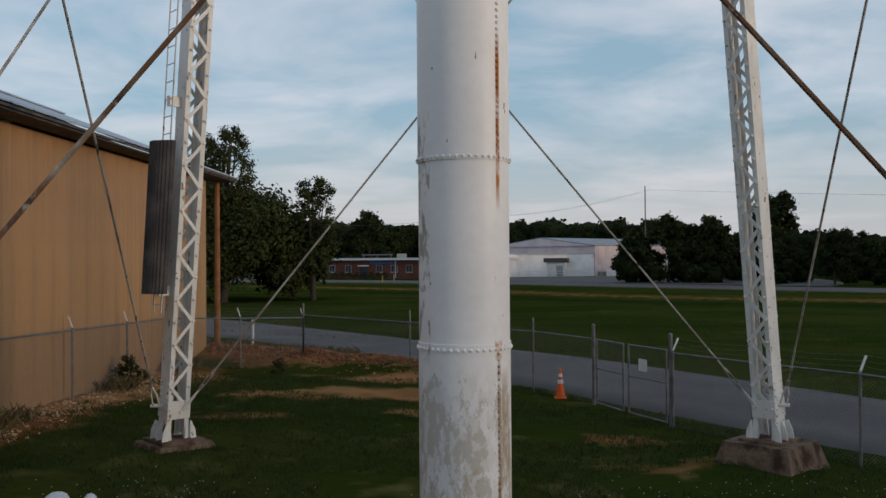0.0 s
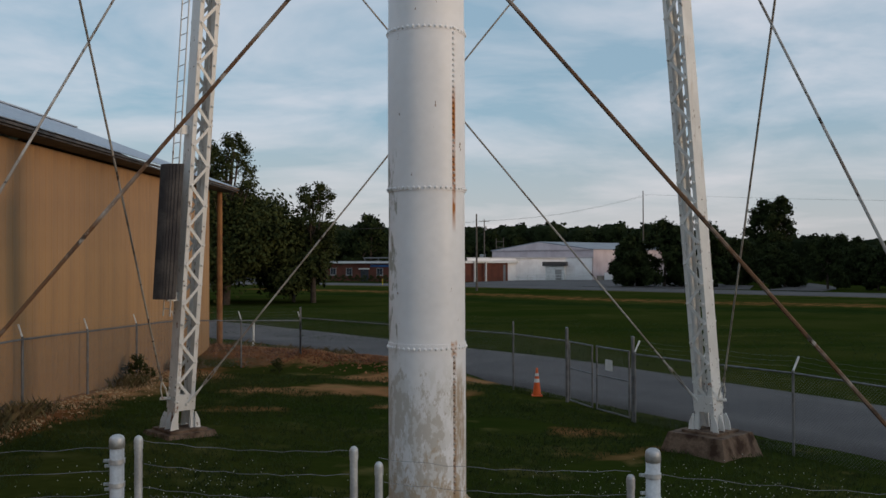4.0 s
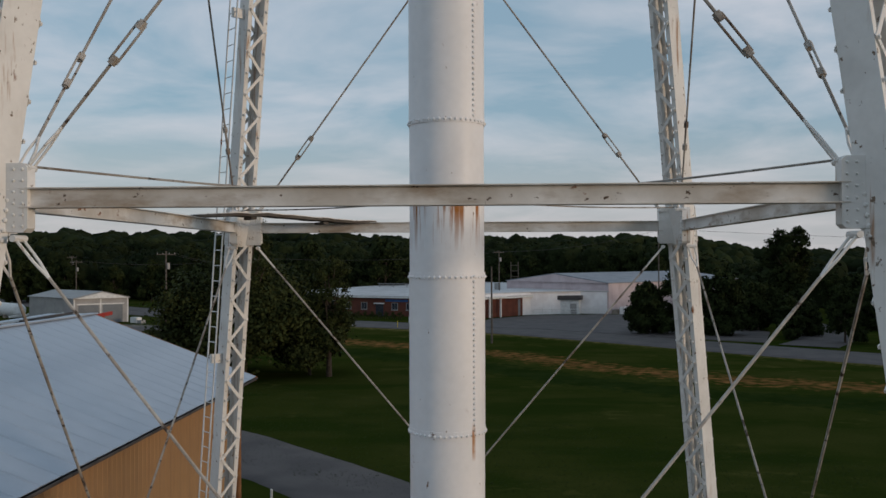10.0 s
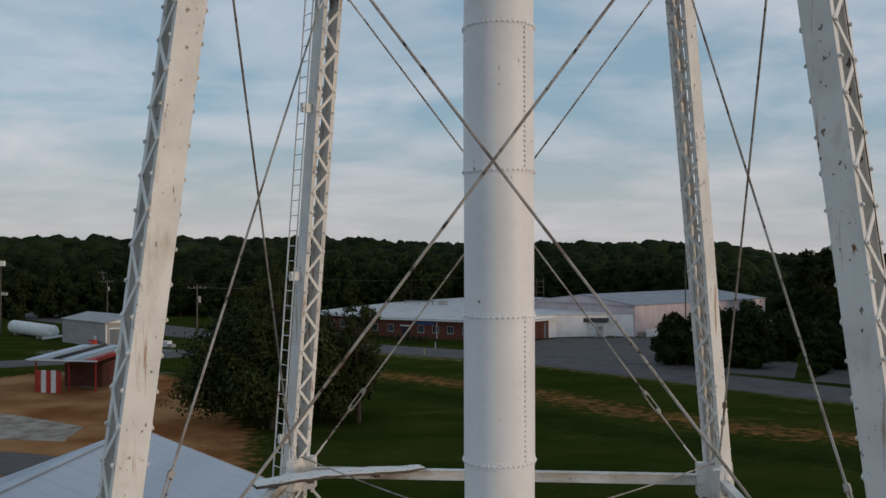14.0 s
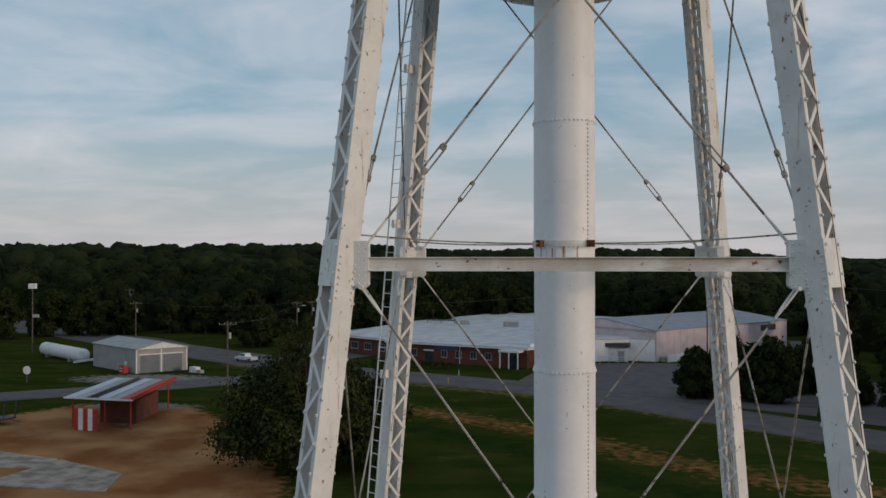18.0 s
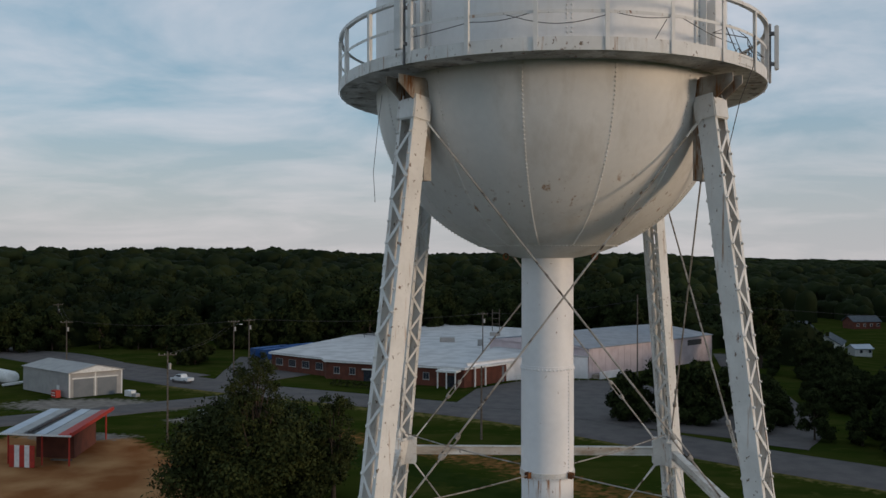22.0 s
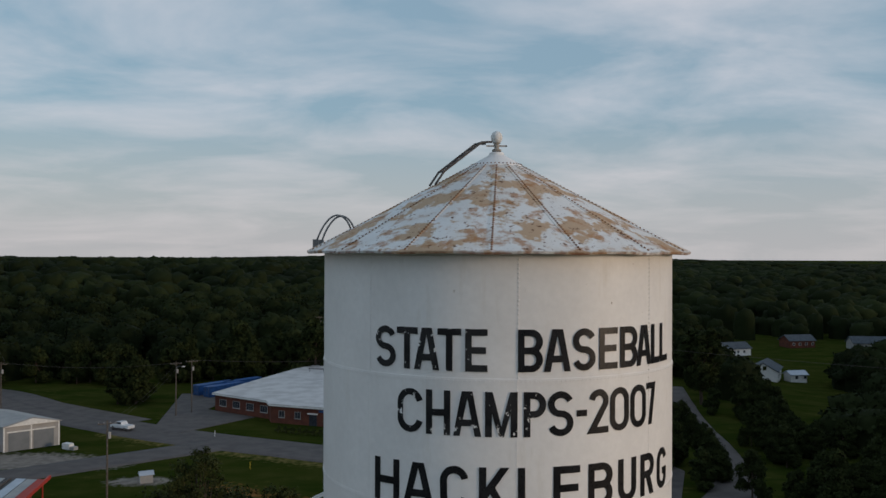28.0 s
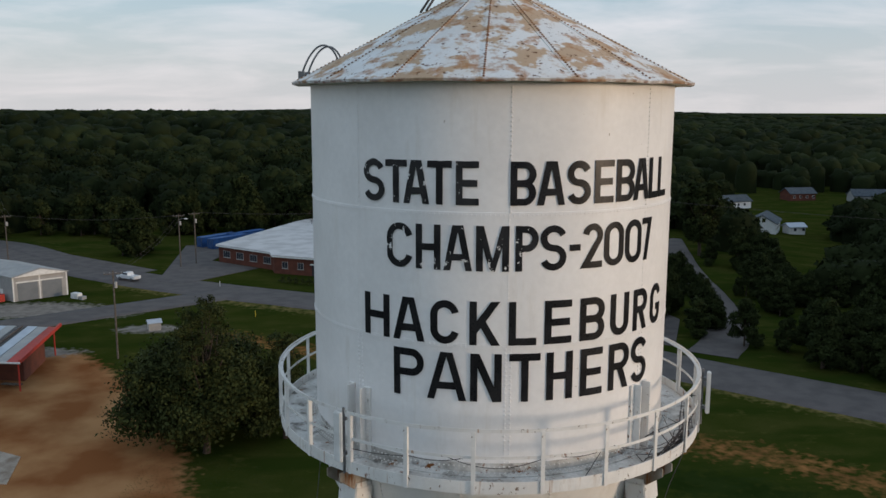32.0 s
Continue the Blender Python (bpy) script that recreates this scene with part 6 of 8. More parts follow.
def gate_leaf(label, p, q, h, sign=False, mid=True, barbs=0, post_h=None):
    """A pipe-framed gate leaf with wire mesh, from p to q."""
    g = thing("gate_leaf", label, "gate", "gates of the yard")
    (x0, y0), (x1, y1) = p, q
    z0, z1 = ground_z(x0, y0) + 0.05, ground_z(x1, y1) + 0.05
    for (x, y, z) in ((x0, y0, z0), (x1, y1, z1)):
        bm = bmesh.new()
        rod(bm, (x, y, z), (x, y, z + (post_h or h)), 0.025, n=20 if y < 0 else 8)
        s = part("stile", bm, galv_light if y0 < 0 else galv, g)
        bm = bmesh.new()
        lathe(bm, cap_profile(0.026), 20 if y < 0 else 8, m=Matrix.Translation((x, y, z + (post_h or h))))
        part("cap", bm, galv_light if y0 < 0 else galv, s)
    for hh in (0.02, h * 0.55, h) if mid else (0.02, h):
        bm = bmesh.new()
        rod(bm, (x0, y0, z0 + hh), (x1, y1, z1 + hh), 0.022, n=8)
        part("rail", bm, galv_light if y0 < 0 else galv, g)
    L = math.hypot(x1 - x0, y1 - y0)
    ob = new("wire_mesh", link_mesh(L, h + (0.05 if barbs else 0))); ob.parent = g
    m = Matrix.Translation((x0, y0, z0)) @ Matrix.Rotation(math.atan2(y1 - y0, x1 - x0), 4, "Z")
    sh = Matrix.Identity(4); sh[2][0] = (z1 - z0) / L
    ob.matrix_world = m @ sh
    for b in range(barbs):
        bm = bmesh.new()
        tube(bm, [Vector((x0 + (x1 - x0) * u, y0 + (y1 - y0) * u, z0 + (z1 - z0) * u + h + 0.10 + 0.15 * b - 0.03 * math.sin(math.pi * u) + 0.006 * math.sin(u * 33 + b))) for u in np.linspace(0, 1, 16)], 0.0018, 3)
        part("barbed_wire", bm, galv, g)
    if sign:
        bm = bmesh.new()
        c = Vector((x0, y0, z0 + h * 0.74)).lerp(Vector((x1, y1, z1 + h * 0.74)), 0.42)
        d = Vector((x1 - x0, y1 - y0, 0)).normalized()
        nn = Vector((d.y, -d.x, 0))
        if nn.y > 0: nn = -nn
        bar(bm, c - d * 0.17 + nn * 0.035, c + d * 0.17 + nn * 0.035, 0.30, 0.006, (0, 0, 1))
        part("sign_panel", bm, trim_white, g, "blank white metal sign panel")
    return g


for x, y in ((3.44, 13.65), (4.80, 10.35)):
    gp = thing("gate_post", "thick grey pipe post at the yard gate", "post", "gate posts")
    fence_post(gp, x, y, 2.25, 0.045)
gate_leaf("grey pipe gate leaf with wire mesh facing the road", (3.50, 13.5), (3.98, 12.1), 1.75, False)
gate_leaf("grey pipe gate leaf with wire mesh and a blank white sign", (4.08, 11.9), (4.73, 10.5), 1.75, True)
for x, hp in ((-1.62, 2.37), (1.80, 2.45)):
    gp = thing("gate_post", "thick galvanised gate post with a domed cap", "post", "gate posts")
    fence_post(gp, x, -6.9, hp + 0.012, 0.045)
gate_leaf("galvanised gate leaf with barbed wire on top", (-1.48, -6.9), (-0.09, -6.9), 1.87, False, False, 3, 2.27)
gate_leaf("galvanised gate leaf with barbed wire on top", (0.07, -6.9), (1.66, -6.9), 1.83, False, False, 3, 2.18)

# ---------------------------------------------------------------- small things in the yard
cone = thing("traffic_cone", "faded orange traffic cone with white bands on the grass", "traffic cone", at=(2.60, 14.5, ground_z(2.60, 14.5) + 0.02))
bm = bmesh.new()
box(bm, (-0.165, -0.165, 0), (0.165, 0.165, 0.03))
part("base", bm, orange, cone)
def cone_r(z):
    return 0.138 - 0.112 * (z / 0.86)
zs = [0.03, 0.42, 0.53, 0.61, 0.70, 0.86]
for i, (a, b) in enumerate(zip(zs, zs[1:])):
    bm = bmesh.new()
    o = 0.002 if i in (1, 3) else 0
    lathe(bm, [(cone_r(a) + o, a), (cone_r(b) + o, b)] + ([(0.0, b)] if i == 4 else []), 20)
    part("band" if i in (1, 3) else "shell", bm, trim_white if i in (1, 3) else orange, cone, smooth=True)


def scatter_stones(name, label, n, region, seed, rmin, rmax, material=stone_mat):
    rnd = random.Random(seed)
    ico = bmesh.new()
    bmesh.ops.create_icosphere(ico, subdivisions=1, radius=1.0)
    base = [v.co.copy() for v in ico.verts]
    fcs = [[v.index for v in f.verts] for f in ico.faces]
    ico.free()
    V, F = [], []
    for _ in range(n):
        x, y = region(rnd)
        r = rmin + (rmax - rmin) * rnd.random() ** 3
        o = Vector((rnd.random() * 50, rnd.random() * 50, 0))
        rot = Euler((rnd.random() * 6, rnd.random() * 6, rnd.random() * 6)).to_matrix()
        sc = Vector((1, 0.6 + 0.5 * rnd.random(), 0.45 + 0.4 * rnd.random()))
        k = len(V)
        bz = ground_z(x, y) + heap_z(x, y) + r * 0.18
        for b in base:
            q = rot @ Vector((b.x * sc.x, b.y * sc.y, b.z * sc.z)) * r * (1 + 0.35 * noise.noise(b * 1.3 + o))
            V.append((x + q.x, y + q.y, bz + q.z))
        F += [[i + k for i in f] for f in fcs]
    me = bpy.data.meshes.new(name)
    me.from_pydata(V, [], F)
    me.materials.append(material)
    return tagged(new(name, me), label, "rubble", kind="stuff")


scatter_stones("rubble_bank", "orange-brown stones and clods banked beside the metal building", 9000, lambda r: (-9.3 + r.gauss(0, 0.42) - 0.0, r.uniform(-4, 17)), 3, 0.010, 0.052)
scatter_stones("rubble_heap", "heap of reddish rubble and soil clods by the road", 9500, lambda r: ((lambda u: (-10.0 + 8.8 * u + r.gauss(0, 0.4), 22.4 - 3.2 * u * u + r.gauss(0, 1.15)))(r.random())), 5, 0.008, 0.075, clay_clod)


def grass_patch(name, label, n, region, seed, h0, h1, material, lean=0.5, blades=4, w=0.006):
    rnd = random.Random(seed)
    V, F = [], []
    for _ in range(n):
        x, y = region(rnd)
        z = ground_z(x, y) + heap_z(x, y) + 0.05 * noise.noise((x * 0.35, y * 0.35, 0)) + 0.02 * noise.noise((x * 1.1, y * 1.1, 5)) - 0.01
        for _b in range(blades):
            a = rnd.random() * 6.283
            h = h0 + (h1 - h0) * rnd.random() ** 2
            bx, by = x + rnd.gauss(0, 0.03), y + rnd.gauss(0, 0.03)
            dx, dy = math.cos(a) * h * lean * rnd.random(), math.sin(a) * h * lean * rnd.random()
            ww = w * (0.7 + 0.6 * rnd.random())
            k = len(V)
            V += [(bx - ww * math.sin(a), by + ww * math.cos(a), z), (bx + ww * math.sin(a), by - ww * math.cos(a), z), (bx + dx * 0.5, by + dy * 0.5, z + h * 0.6), (bx + dx * 1.4, by + dy * 1.4, z + h)]
            F += [(k, k + 1, k + 2), (k, k + 2, k + 3)]
    me = bpy.data.meshes.new(name)
    me.from_pydata(V, [], F)
    me.materials.append(material)
    return tagged(new(name, me), label, "grass", kind="stuff")


grass_blade = mat("green_grass_blades", (0.034, 0.054, 0.012), (0.024, 0.037, 0.008), rough=0.8, scale=1.0, fine=6, bump=0, island=0.35, spec=0.2)


def in_yard(r):
    while True:
        x, y = r.uniform(-9.2, 9), r.uniform(-6.4, 17.5)
        if noise.noise((x * 0.4, y * 0.4, 3)) > -0.28 and math.hypot((x + 2) / 3.4, (y - 14) / 1.6) > 0.9 and x + y * 0.66 < 13.0 and y < 17.0 - 0.9 * max(0, x - 2) and math.hypot(x, y) > 0.85:
            return x, y


grass_patch("yard_grass", "short dark green grass of the fenced yard", 26000, in_yard, 8, 0.04, 0.13, grass_blade, 0.6, 4, 0.007)


def on_verge(r):
    x = r.uniform(-30, 30)
    return x, 22 + 1.05 * max(0, -x) * 0.7 + r.uniform(6, 34) - 0.7 * max(0, x)


grass_patch("verge_grass", "mown dark grass beyond the access road", 16000, on_verge, 18, 0.04, 0.12, grass_blade, 0.6, 4, 0.012)
grass_patch("dry_weeds", "tall dry weeds along the metal building and the rubble", 1500, lambda r: (-9.35 + r.gauss(0, 0.25), r.choice([5.2, 6.5, 12.5, 17.5]) + r.gauss(0, 0.5)) if r.random() < 0.45 else (r.uniform(-10.5, -4.5), 24.2 + r.gauss(0, 0.7)), 21, 0.10, 0.42, gold_grass, 0.8, 3, 0.0025)
clover = mat("clover_heads", (0.55, 0.54, 0.48), (0.45, 0.45, 0.38), rough=0.9, scale=4, fine=20, bump=0)
rnd = random.Random(31)
V, F = [], []
for _ in range(900):
    cx, cy = rnd.choice([(-6.5, -2.5), (-4.0, 1.0), (6.0, 2.5), (3.6, 2.0), (-3.2, -3.5), (5.0, -1.5)])
    x, y = cx + rnd.gauss(0, 1.1), cy + rnd.gauss(0, 0.9)
    z = ground_z(x, y) + 0.09 + 0.05 * rnd.random()
    r = 0.009
    k = len(V)
    V += [(x - r, y, z), (x + r, y, z), (x, y - r, z), (x, y + r, z), (x, y, z + r), (x, y, z - r)]
    F += [(k, k + 2, k + 4), (k + 2, k + 1, k + 4), (k + 1, k + 3, k + 4), (k + 3, k, k + 4), (k + 2, k, k + 5), (k + 1, k + 2, k + 5), (k + 3, k + 1, k + 5), (k, k + 3, k + 5)]
me = bpy.data.meshes.new("clover")
me.from_pydata(V, [], F)
me.materials.append(clover)
tagged(new("clover", me), "small white clover heads scattered in the grass", "flowers", kind="stuff")

# ---------------------------------------------------------------- buildings across the highway


def prism(bm, poly, z0, z1):
    lo = [bm.verts.new((x, y, z0)) for x, y in poly]
    hi = [bm.verts.new((x, y, z1)) for x, y in poly]
    k = len(poly)
    for i in range(k):
        bm.faces.new((lo[i], lo[(i + 1) % k], hi[(i + 1) % k], hi[i]))
    bm.faces.new(hi); bm.faces.new(lo[::-1])
    bmesh.ops.recalc_face_normals(bm, faces=bm.faces)
    return bm


def on_wall(p, q, u, w, z0, z1, out, depth=0.08):
    """A box on the wall p-q: u metres along it, w wide, standing out from it; returns a bmesh."""
    d = Vector((q[0] - p[0], q[1] - p[1], 0)).normalized()
    n = Vector((d.y, -d.x, 0))
    m = Matrix.Translation((p[0], p[1], 0)) @ Matrix((d, n, Vector((0, 0, 1)))).transposed().to_4x4()
    bm = bmesh.new()
    box(bm, (u, out - depth, z0), (u + w, out, z1), m)
    bmesh.ops.recalc_face_normals(bm, faces=bm.faces)
    return bm


def window(parent, p, q, u, w, z0, z1, panes=2):
    wf = part("window", on_wall(p, q, u, w, z0, z1, 0.05, 0.10), grey_wall, parent)
    pw = (w - 0.16) / panes
    for k in range(panes):
        part("pane", on_wall(p, q, u + 0.08 + k * pw + 0.03, pw - 0.06, z0 + 0.08, z1 - 0.08, 0.062, 0.03), glass, wf)
    part("sill", on_wall(p, q, u - 0.06, w + 0.12, z0 - 0.10, z0, 0.12, 0.14), grey_wall, wf)
    return wf


brick = thing("brick_office_building", "long low red brick building with a flat white roof", "building")
BP = [(-48.0, 190.0), (-33.5, 179.0), (-32.4, 175.0), (-1.5, 162.0), (9.0, 173.5), (21, 196), (36, 246), (-8, 276), (-34, 232)]
part("wall", prism(bmesh.new(), BP, -0.4, 3.95), brick_mat, brick)
def grown(poly, d):
    c = Vector((sum(p[0] for p in poly) / len(poly), sum(p[1] for p in poly) / len(poly)))
    return [tuple(c + (Vector(p) - c) * (1 + d / (Vector(p) - c).length)) for p in poly]
part("roof", prism(bmesh.new(), grown(BP, 0.7), 3.96, 4.28), white_roof, brick)
part("fascia", prism(bmesh.new(), grown(BP, 0.75), 3.80, 4.10), trim_white, brick)
for k in range(4):
    window(brick, BP[0], BP[1], 1.6 + k * 4.6, 2.4, 1.3, 2.9, 3)
for u in (2.0, 6.0, 13.5, 17.0, 20.5, 24.0):
    window(brick, BP[2], BP[3], u, 1.5, 1.3, 2.8, 2)
part("door", on_wall(BP[2], BP[3], 9.6, 1.9, 0.0, 2.5, 0.05, 0.1), glass, brick, "dark glass entrance door")
part("door_frame", on_wall(BP[2], BP[3], 9.35, 2.4, 2.52, 2.75, 0.5, 0.55), trim_white, brick)
part("sign_band", on_wall(BP[2], BP[3], 12.0, 5.4, 3.02, 3.5, 0.06, 0.08), blue_paint, brick, "small dark blue sign band with no readable letters")
for u in (18.0, 27.5):
    part("downpipe", on_wall(BP[2], BP[3], u, 0.12, 0.1, 3.85, 0.1, 0.1), trim_white, brick)
# entrance porch
porch = part("porch_roof", on_wall(BP[2], BP[3], 28.2, 4.6, 3.35, 3.75, 2.6, 2.6), trim_white, brick)
for u in (28.4, 30.4, 32.4):
    part("porch_post", on_wall(BP[2], BP[3], u, 0.22, 0.0, 3.35, 2.5, 0.22), trim_white, brick)
part("porch_door", on_wall(BP[2], BP[3], 29.6, 1.8, 0.0, 2.4, 0.06, 0.1), glass, brick)
for x, y, w, h in ((-8, 214, 4, 1.2), (6, 232, 3, 1.0), (-20, 220, 2.5, 1.1), (2, 205, 1.5, 1.6)):
    bm = bmesh.new()
    box(bm, (x, y, 4.3), (x + w, y + w * 0.7, 4.3 + h))
    part("roof_vent", bm, grey_wall, brick)
rf = part("roof_frame", on_wall((-30, 226), (-18, 222), 0, 9, 5.0, 5.3, 0.2, 0.3), galv, brick)
for u in (0.3, 4.5, 8.6):
    part("roof_frame_leg", on_wall((-30, 226), (-18, 222), u, 0.15, 4.28, 5.0, 0.1, 0.15), galv, brick)
for u in (3.2, 5.4):
    part("roof_ladder_mast", on_wall((4, 248), (14, 246), u, 0.18, 4.28, 11.0, 0.1, 0.18), pole_wood, brick)
for z in (6.5, 8.2, 9.9):
    part("mast_cross", on_wall((4, 248), (14, 246), 3.2, 2.3, z, z + 0.15, 0.1, 0.15), pole_wood, brick)

whb = thing("white_warehouse", "low white sheet-metal warehouse with a loading dock", "building")
WP = [(-0.8, 163.5), (9.6, 174.0), (20.6, 177.8), (26.2, 176.4), (24, 200), (6, 196)]
part("wall", prism(bmesh.new(), WP, -0.4, 4.75), white_wall, whb)
part("roof", prism(bmesh.new(), grown(WP, 0.35), 4.76, 4.95), white_roof, whb)
for u in np.arange(0.9, 10.5, 1.9):
    part("wall_rib", on_wall(WP[1], WP[2], u, 0.10, 0, 4.7, 0.04, 0.05), white_wall, whb)
part("dock_house", on_wall(WP[2], WP[3], -4.2, 4.2, -0.2, 3.1, 2.6, 2.6), trim_white, whb)
part("dock_roof", on_wall(WP[2], WP[3], -4.7, 5.2, 3.12, 4.0, 3.0, 3.1), dark_sheet, whb, "dark flat roof over the loading dock")
part("dock_door", on_wall(WP[2], WP[3], -1.9, 1.4, 0.1, 2.3, 2.66, 0.1), grey_wall, whb)
part("roller_door", on_wall(WP[0], WP[1], 8.2, 3.2, 0.0, 3.4, 0.06, 0.1), door_grey, whb)
for u in (1.0, 4.2):
    part("column", on_wall(WP[0], WP[1], u, 0.3, 0.0, 4.0, 1.2, 0.3), trim_white, whb)
part("canopy", on_wall(WP[0], WP[1], 0.6, 5.2, 4.0, 4.3, 1.5, 1.6), trim_white, whb)

pink = thing("pink_warehouse", "tall pinkish sheet-metal warehouse with a blue-grey roof", "building")
PP = [(26.5, 176.5), (64, 212), (42, 236), (5, 199)]
bm = bmesh.new()
prism(bm, PP, -0.4, 6.6)
part("wall", bm, pink_wall, pink)
g0 = [Vector((*p, 6.6)) for p in grown(PP, 0.4)]
r0, r1 = (g0[0] + g0[3]) / 2 + Vector((0, 0, 1.9)), (g0[1] + g0[2]) / 2 + Vector((0, 0, 1.9))
for quad in ((g0[0], g0[1], r1, r0), (g0[2], g0[3], r0, r1)):
    bm = bmesh.new()
    lo = [bm.verts.new(v) for v in quad]
    hi = [bm.verts.new(v + Vector((0, 0, 0.16))) for v in quad]
    for i in range(4):
        bm.faces.new((lo[i], lo[(i + 1) % 4], hi[(i + 1) % 4], hi[i]))
    bm.faces.new(hi); bm.faces.new(lo[::-1])
    bmesh.ops.recalc_face_normals(bm, faces=bm.faces)
    part("roof_slope", bm, slate_roof, pink)
for tri in ((g0[3], g0[0], r0), (g0[1], g0[2], r1)):
    bm = bmesh.new()
    c = (tri[0] + tri[1] + tri[2]) / 3
    n = (tri[1] - tri[0]).cross(tri[2] - tri[0]).normalized() * 0.06
    a = [bm.verts.new(v + (c - v) * 0.03 + n) for v in tri]
    b = [bm.verts.new(v + (c - v) * 0.03 - n) for v in tri]
    for i in range(3):
        bm.faces.new((a[i], a[(i + 1) % 3], b[(i + 1) % 3], b[i]))
    bm.faces.new(a); bm.faces.new(b[::-1])
    bmesh.ops.recalc_face_normals(bm, faces=bm.faces)
    part("gable", bm, pink_wall, pink)
for u in np.arange(1.2, 50, 2.4):
    part("wall_rib", on_wall(PP[0], PP[1], u, 0.12, 0, 6.5, 0.04, 0.05), pink_wall, pink)
part("opening", on_wall(PP[0], PP[1], 40, 6.5, 4.6, 6.0, 0.05, 0.1), dark_sheet, pink, "dark open bay high in the wall")
part("dock_wall", on_wall(PP[0], PP[1], 1.0, 8.0, 0, 1.6, 2.4, 0.25), white_wall, pink)
part("ramp", on_wall(PP[0], PP[1], 1.0, 8.0, 0, 0.9, 2.1, 2.0), concrete, pink)

# railing in front of the dock
dock = thing("dock_railing", "white pipe railing in front of the loading dock", "railing")
for i in range(9):
    bm = bmesh.new()
    rod(bm, (10 + i * 2.0, 172.2 + i * 0.28, 0), (10 + i * 2.0, 172.2 + i * 0.28, 1.25), 0.05)
    part("post", bm, trim_white, dock)
for z in (0.65, 1.22):
    bm = bmesh.new()
    rod(bm, (10, 172.2, z), (26, 174.44, z), 0.045)
    part("rail", bm, trim_white, dock)


def garage():
    g = thing("garage", "pale grey metal garage with two grey roller doors", "garage")
    P = [(-92.3, 157.9), (-77.8, 147.0), (-70.0, 153.6), (-84.5, 164.5)]
    H = 4.7
    part("wall", prism(bmesh.new(), P, -0.3, H), grey_wall, g)
    e = [Vector((*p, H)) for p in grown(P, 0.45)]
    ra, rb = (e[1] + e[2]) / 2 + Vector((0, 0, 1.25)), (e[0] + e[3]) / 2 + Vector((0, 0, 1.25))
    for quad in ((e[0], e[1], ra, rb), (e[2], e[3], rb, ra)):
        bm = bmesh.new()
        lo = [bm.verts.new(v) for v in quad]
        hi = [bm.verts.new(v + Vector((0, 0, 0.14))) for v in quad]
        for i in range(4):
            bm.faces.new((lo[i], lo[(i + 1) % 4], hi[(i + 1) % 4], hi[i]))
        bm.faces.new(hi); bm.faces.new(lo[::-1])
        bmesh.ops.recalc_face_normals(bm, faces=bm.faces)
        part("roof_slope", bm, grey_wall, g)
    for tri in ((e[1], e[2], ra), (e[3], e[0], rb)):
        bm = bmesh.new()
        c = (tri[0] + tri[1] + tri[2]) / 3
        n = (tri[1] - tri[0]).cross(tri[2] - tri[0]).normalized() * 0.05
        a = [bm.verts.new(v + (c - v) * 0.06 + n) for v in tri]
        b = [bm.verts.new(v + (c - v) * 0.06 - n) for v in tri]
        for i in range(3):
            bm.faces.new((a[i], a[(i + 1) % 3], b[(i + 1) % 3], b[i]))
        bm.faces.new(a); bm.faces.new(b[::-1])
        bmesh.ops.recalc_face_normals(bm, faces=bm.faces)
        part("gable", bm, trim_white, g)
    for u in (0.9, 5.4):
        d = part("roller_door", on_wall(P[1], P[2], u, 3.7, 0.02, 3.5, 0.07, 0.12), door_grey, g)
        part("door_frame", on_wall(P[1], P[2], u - 0.25, 4.2, 3.52, 3.75, 0.10, 0.14), trim_white, d)
        for k in range(5):
            part("door_slat", on_wall(P[1], P[2], u + 0.03, 3.64, 0.10 + k * 0.68, 0.14 + k * 0.68, 0.09, 0.03), door_grey, d)
    for u in (0.0, 4.85, 9.95):
        part("front_trim", on_wall(P[1], P[2], u, 0.25, 0, 4.6, 0.06, 0.1), trim_white, g)
    part("side_door", on_wall(P[0], P[1], 13.6, 1.0, 0, 2.1, 0.06, 0.1), trim_white, g)
    return g


garage()
crate = thing("red_box", "small red utility box with a white label beside the garage", "box", at=(-80.6, 147.6, 0.05), rz=-38)
bm = bmesh.new(); box(bm, (-0.9, -0.5, 0), (0.9, 0.5, 1.4)); part("body", bm, red_paint, crate)
for z in (0.45, 0.95):
    bm = bmesh.new(); box(bm, (-0.6, -0.55, z - 0.08), (0.6, -0.505, z + 0.08)); part("label_bar", bm, trim_white, crate)
ac = thing("utility_cabinet", "small white utility cabinet on the grass", "cabinet", at=(-67.0, 150.0, 0.0), rz=-30)
bm = bmesh.new(); box(bm, (-1.0, -0.6, 0), (1.0, 0.6, 1.1)); bmesh.ops.bevel(bm, geom=bm.edges[:], offset=0.06, segments=2, affect="EDGES"); part("body", bm, trim_white, ac)
bm = bmesh.new(); box(bm, (1.01, -0.5, 0), (2.2, 0.5, 0.6)); part("unit", bm, grey_wall, ac)

# open red-and-white shelter on the bare lot
sh = thing("striped_shelter", "derelict open shelter with a patched red and white roof", "shelter")
SP = [(-62.7, 94.4), (-52.8, 93.0), (-55.2, 112.6), (-64.6, 112.4)]
for i, (x, y) in enumerate(((-62.0, 95.1), (-57.2, 94.5), (-53.3, 93.9), (-55.4, 110.6), (-63.8, 110.9))):
    bm = bmesh.new(); rod(bm, (x, y, 0), (x, y, 4.1), 0.12, n=8); part("post", bm, red_paint, sh)
cx = Vector((SP[1][0] - SP[0][0], SP[1][1] - SP[0][1], 0)) / 6
sd = Vector((SP[3][0] - SP[0][0], SP[3][1] - SP[0][1], 0))
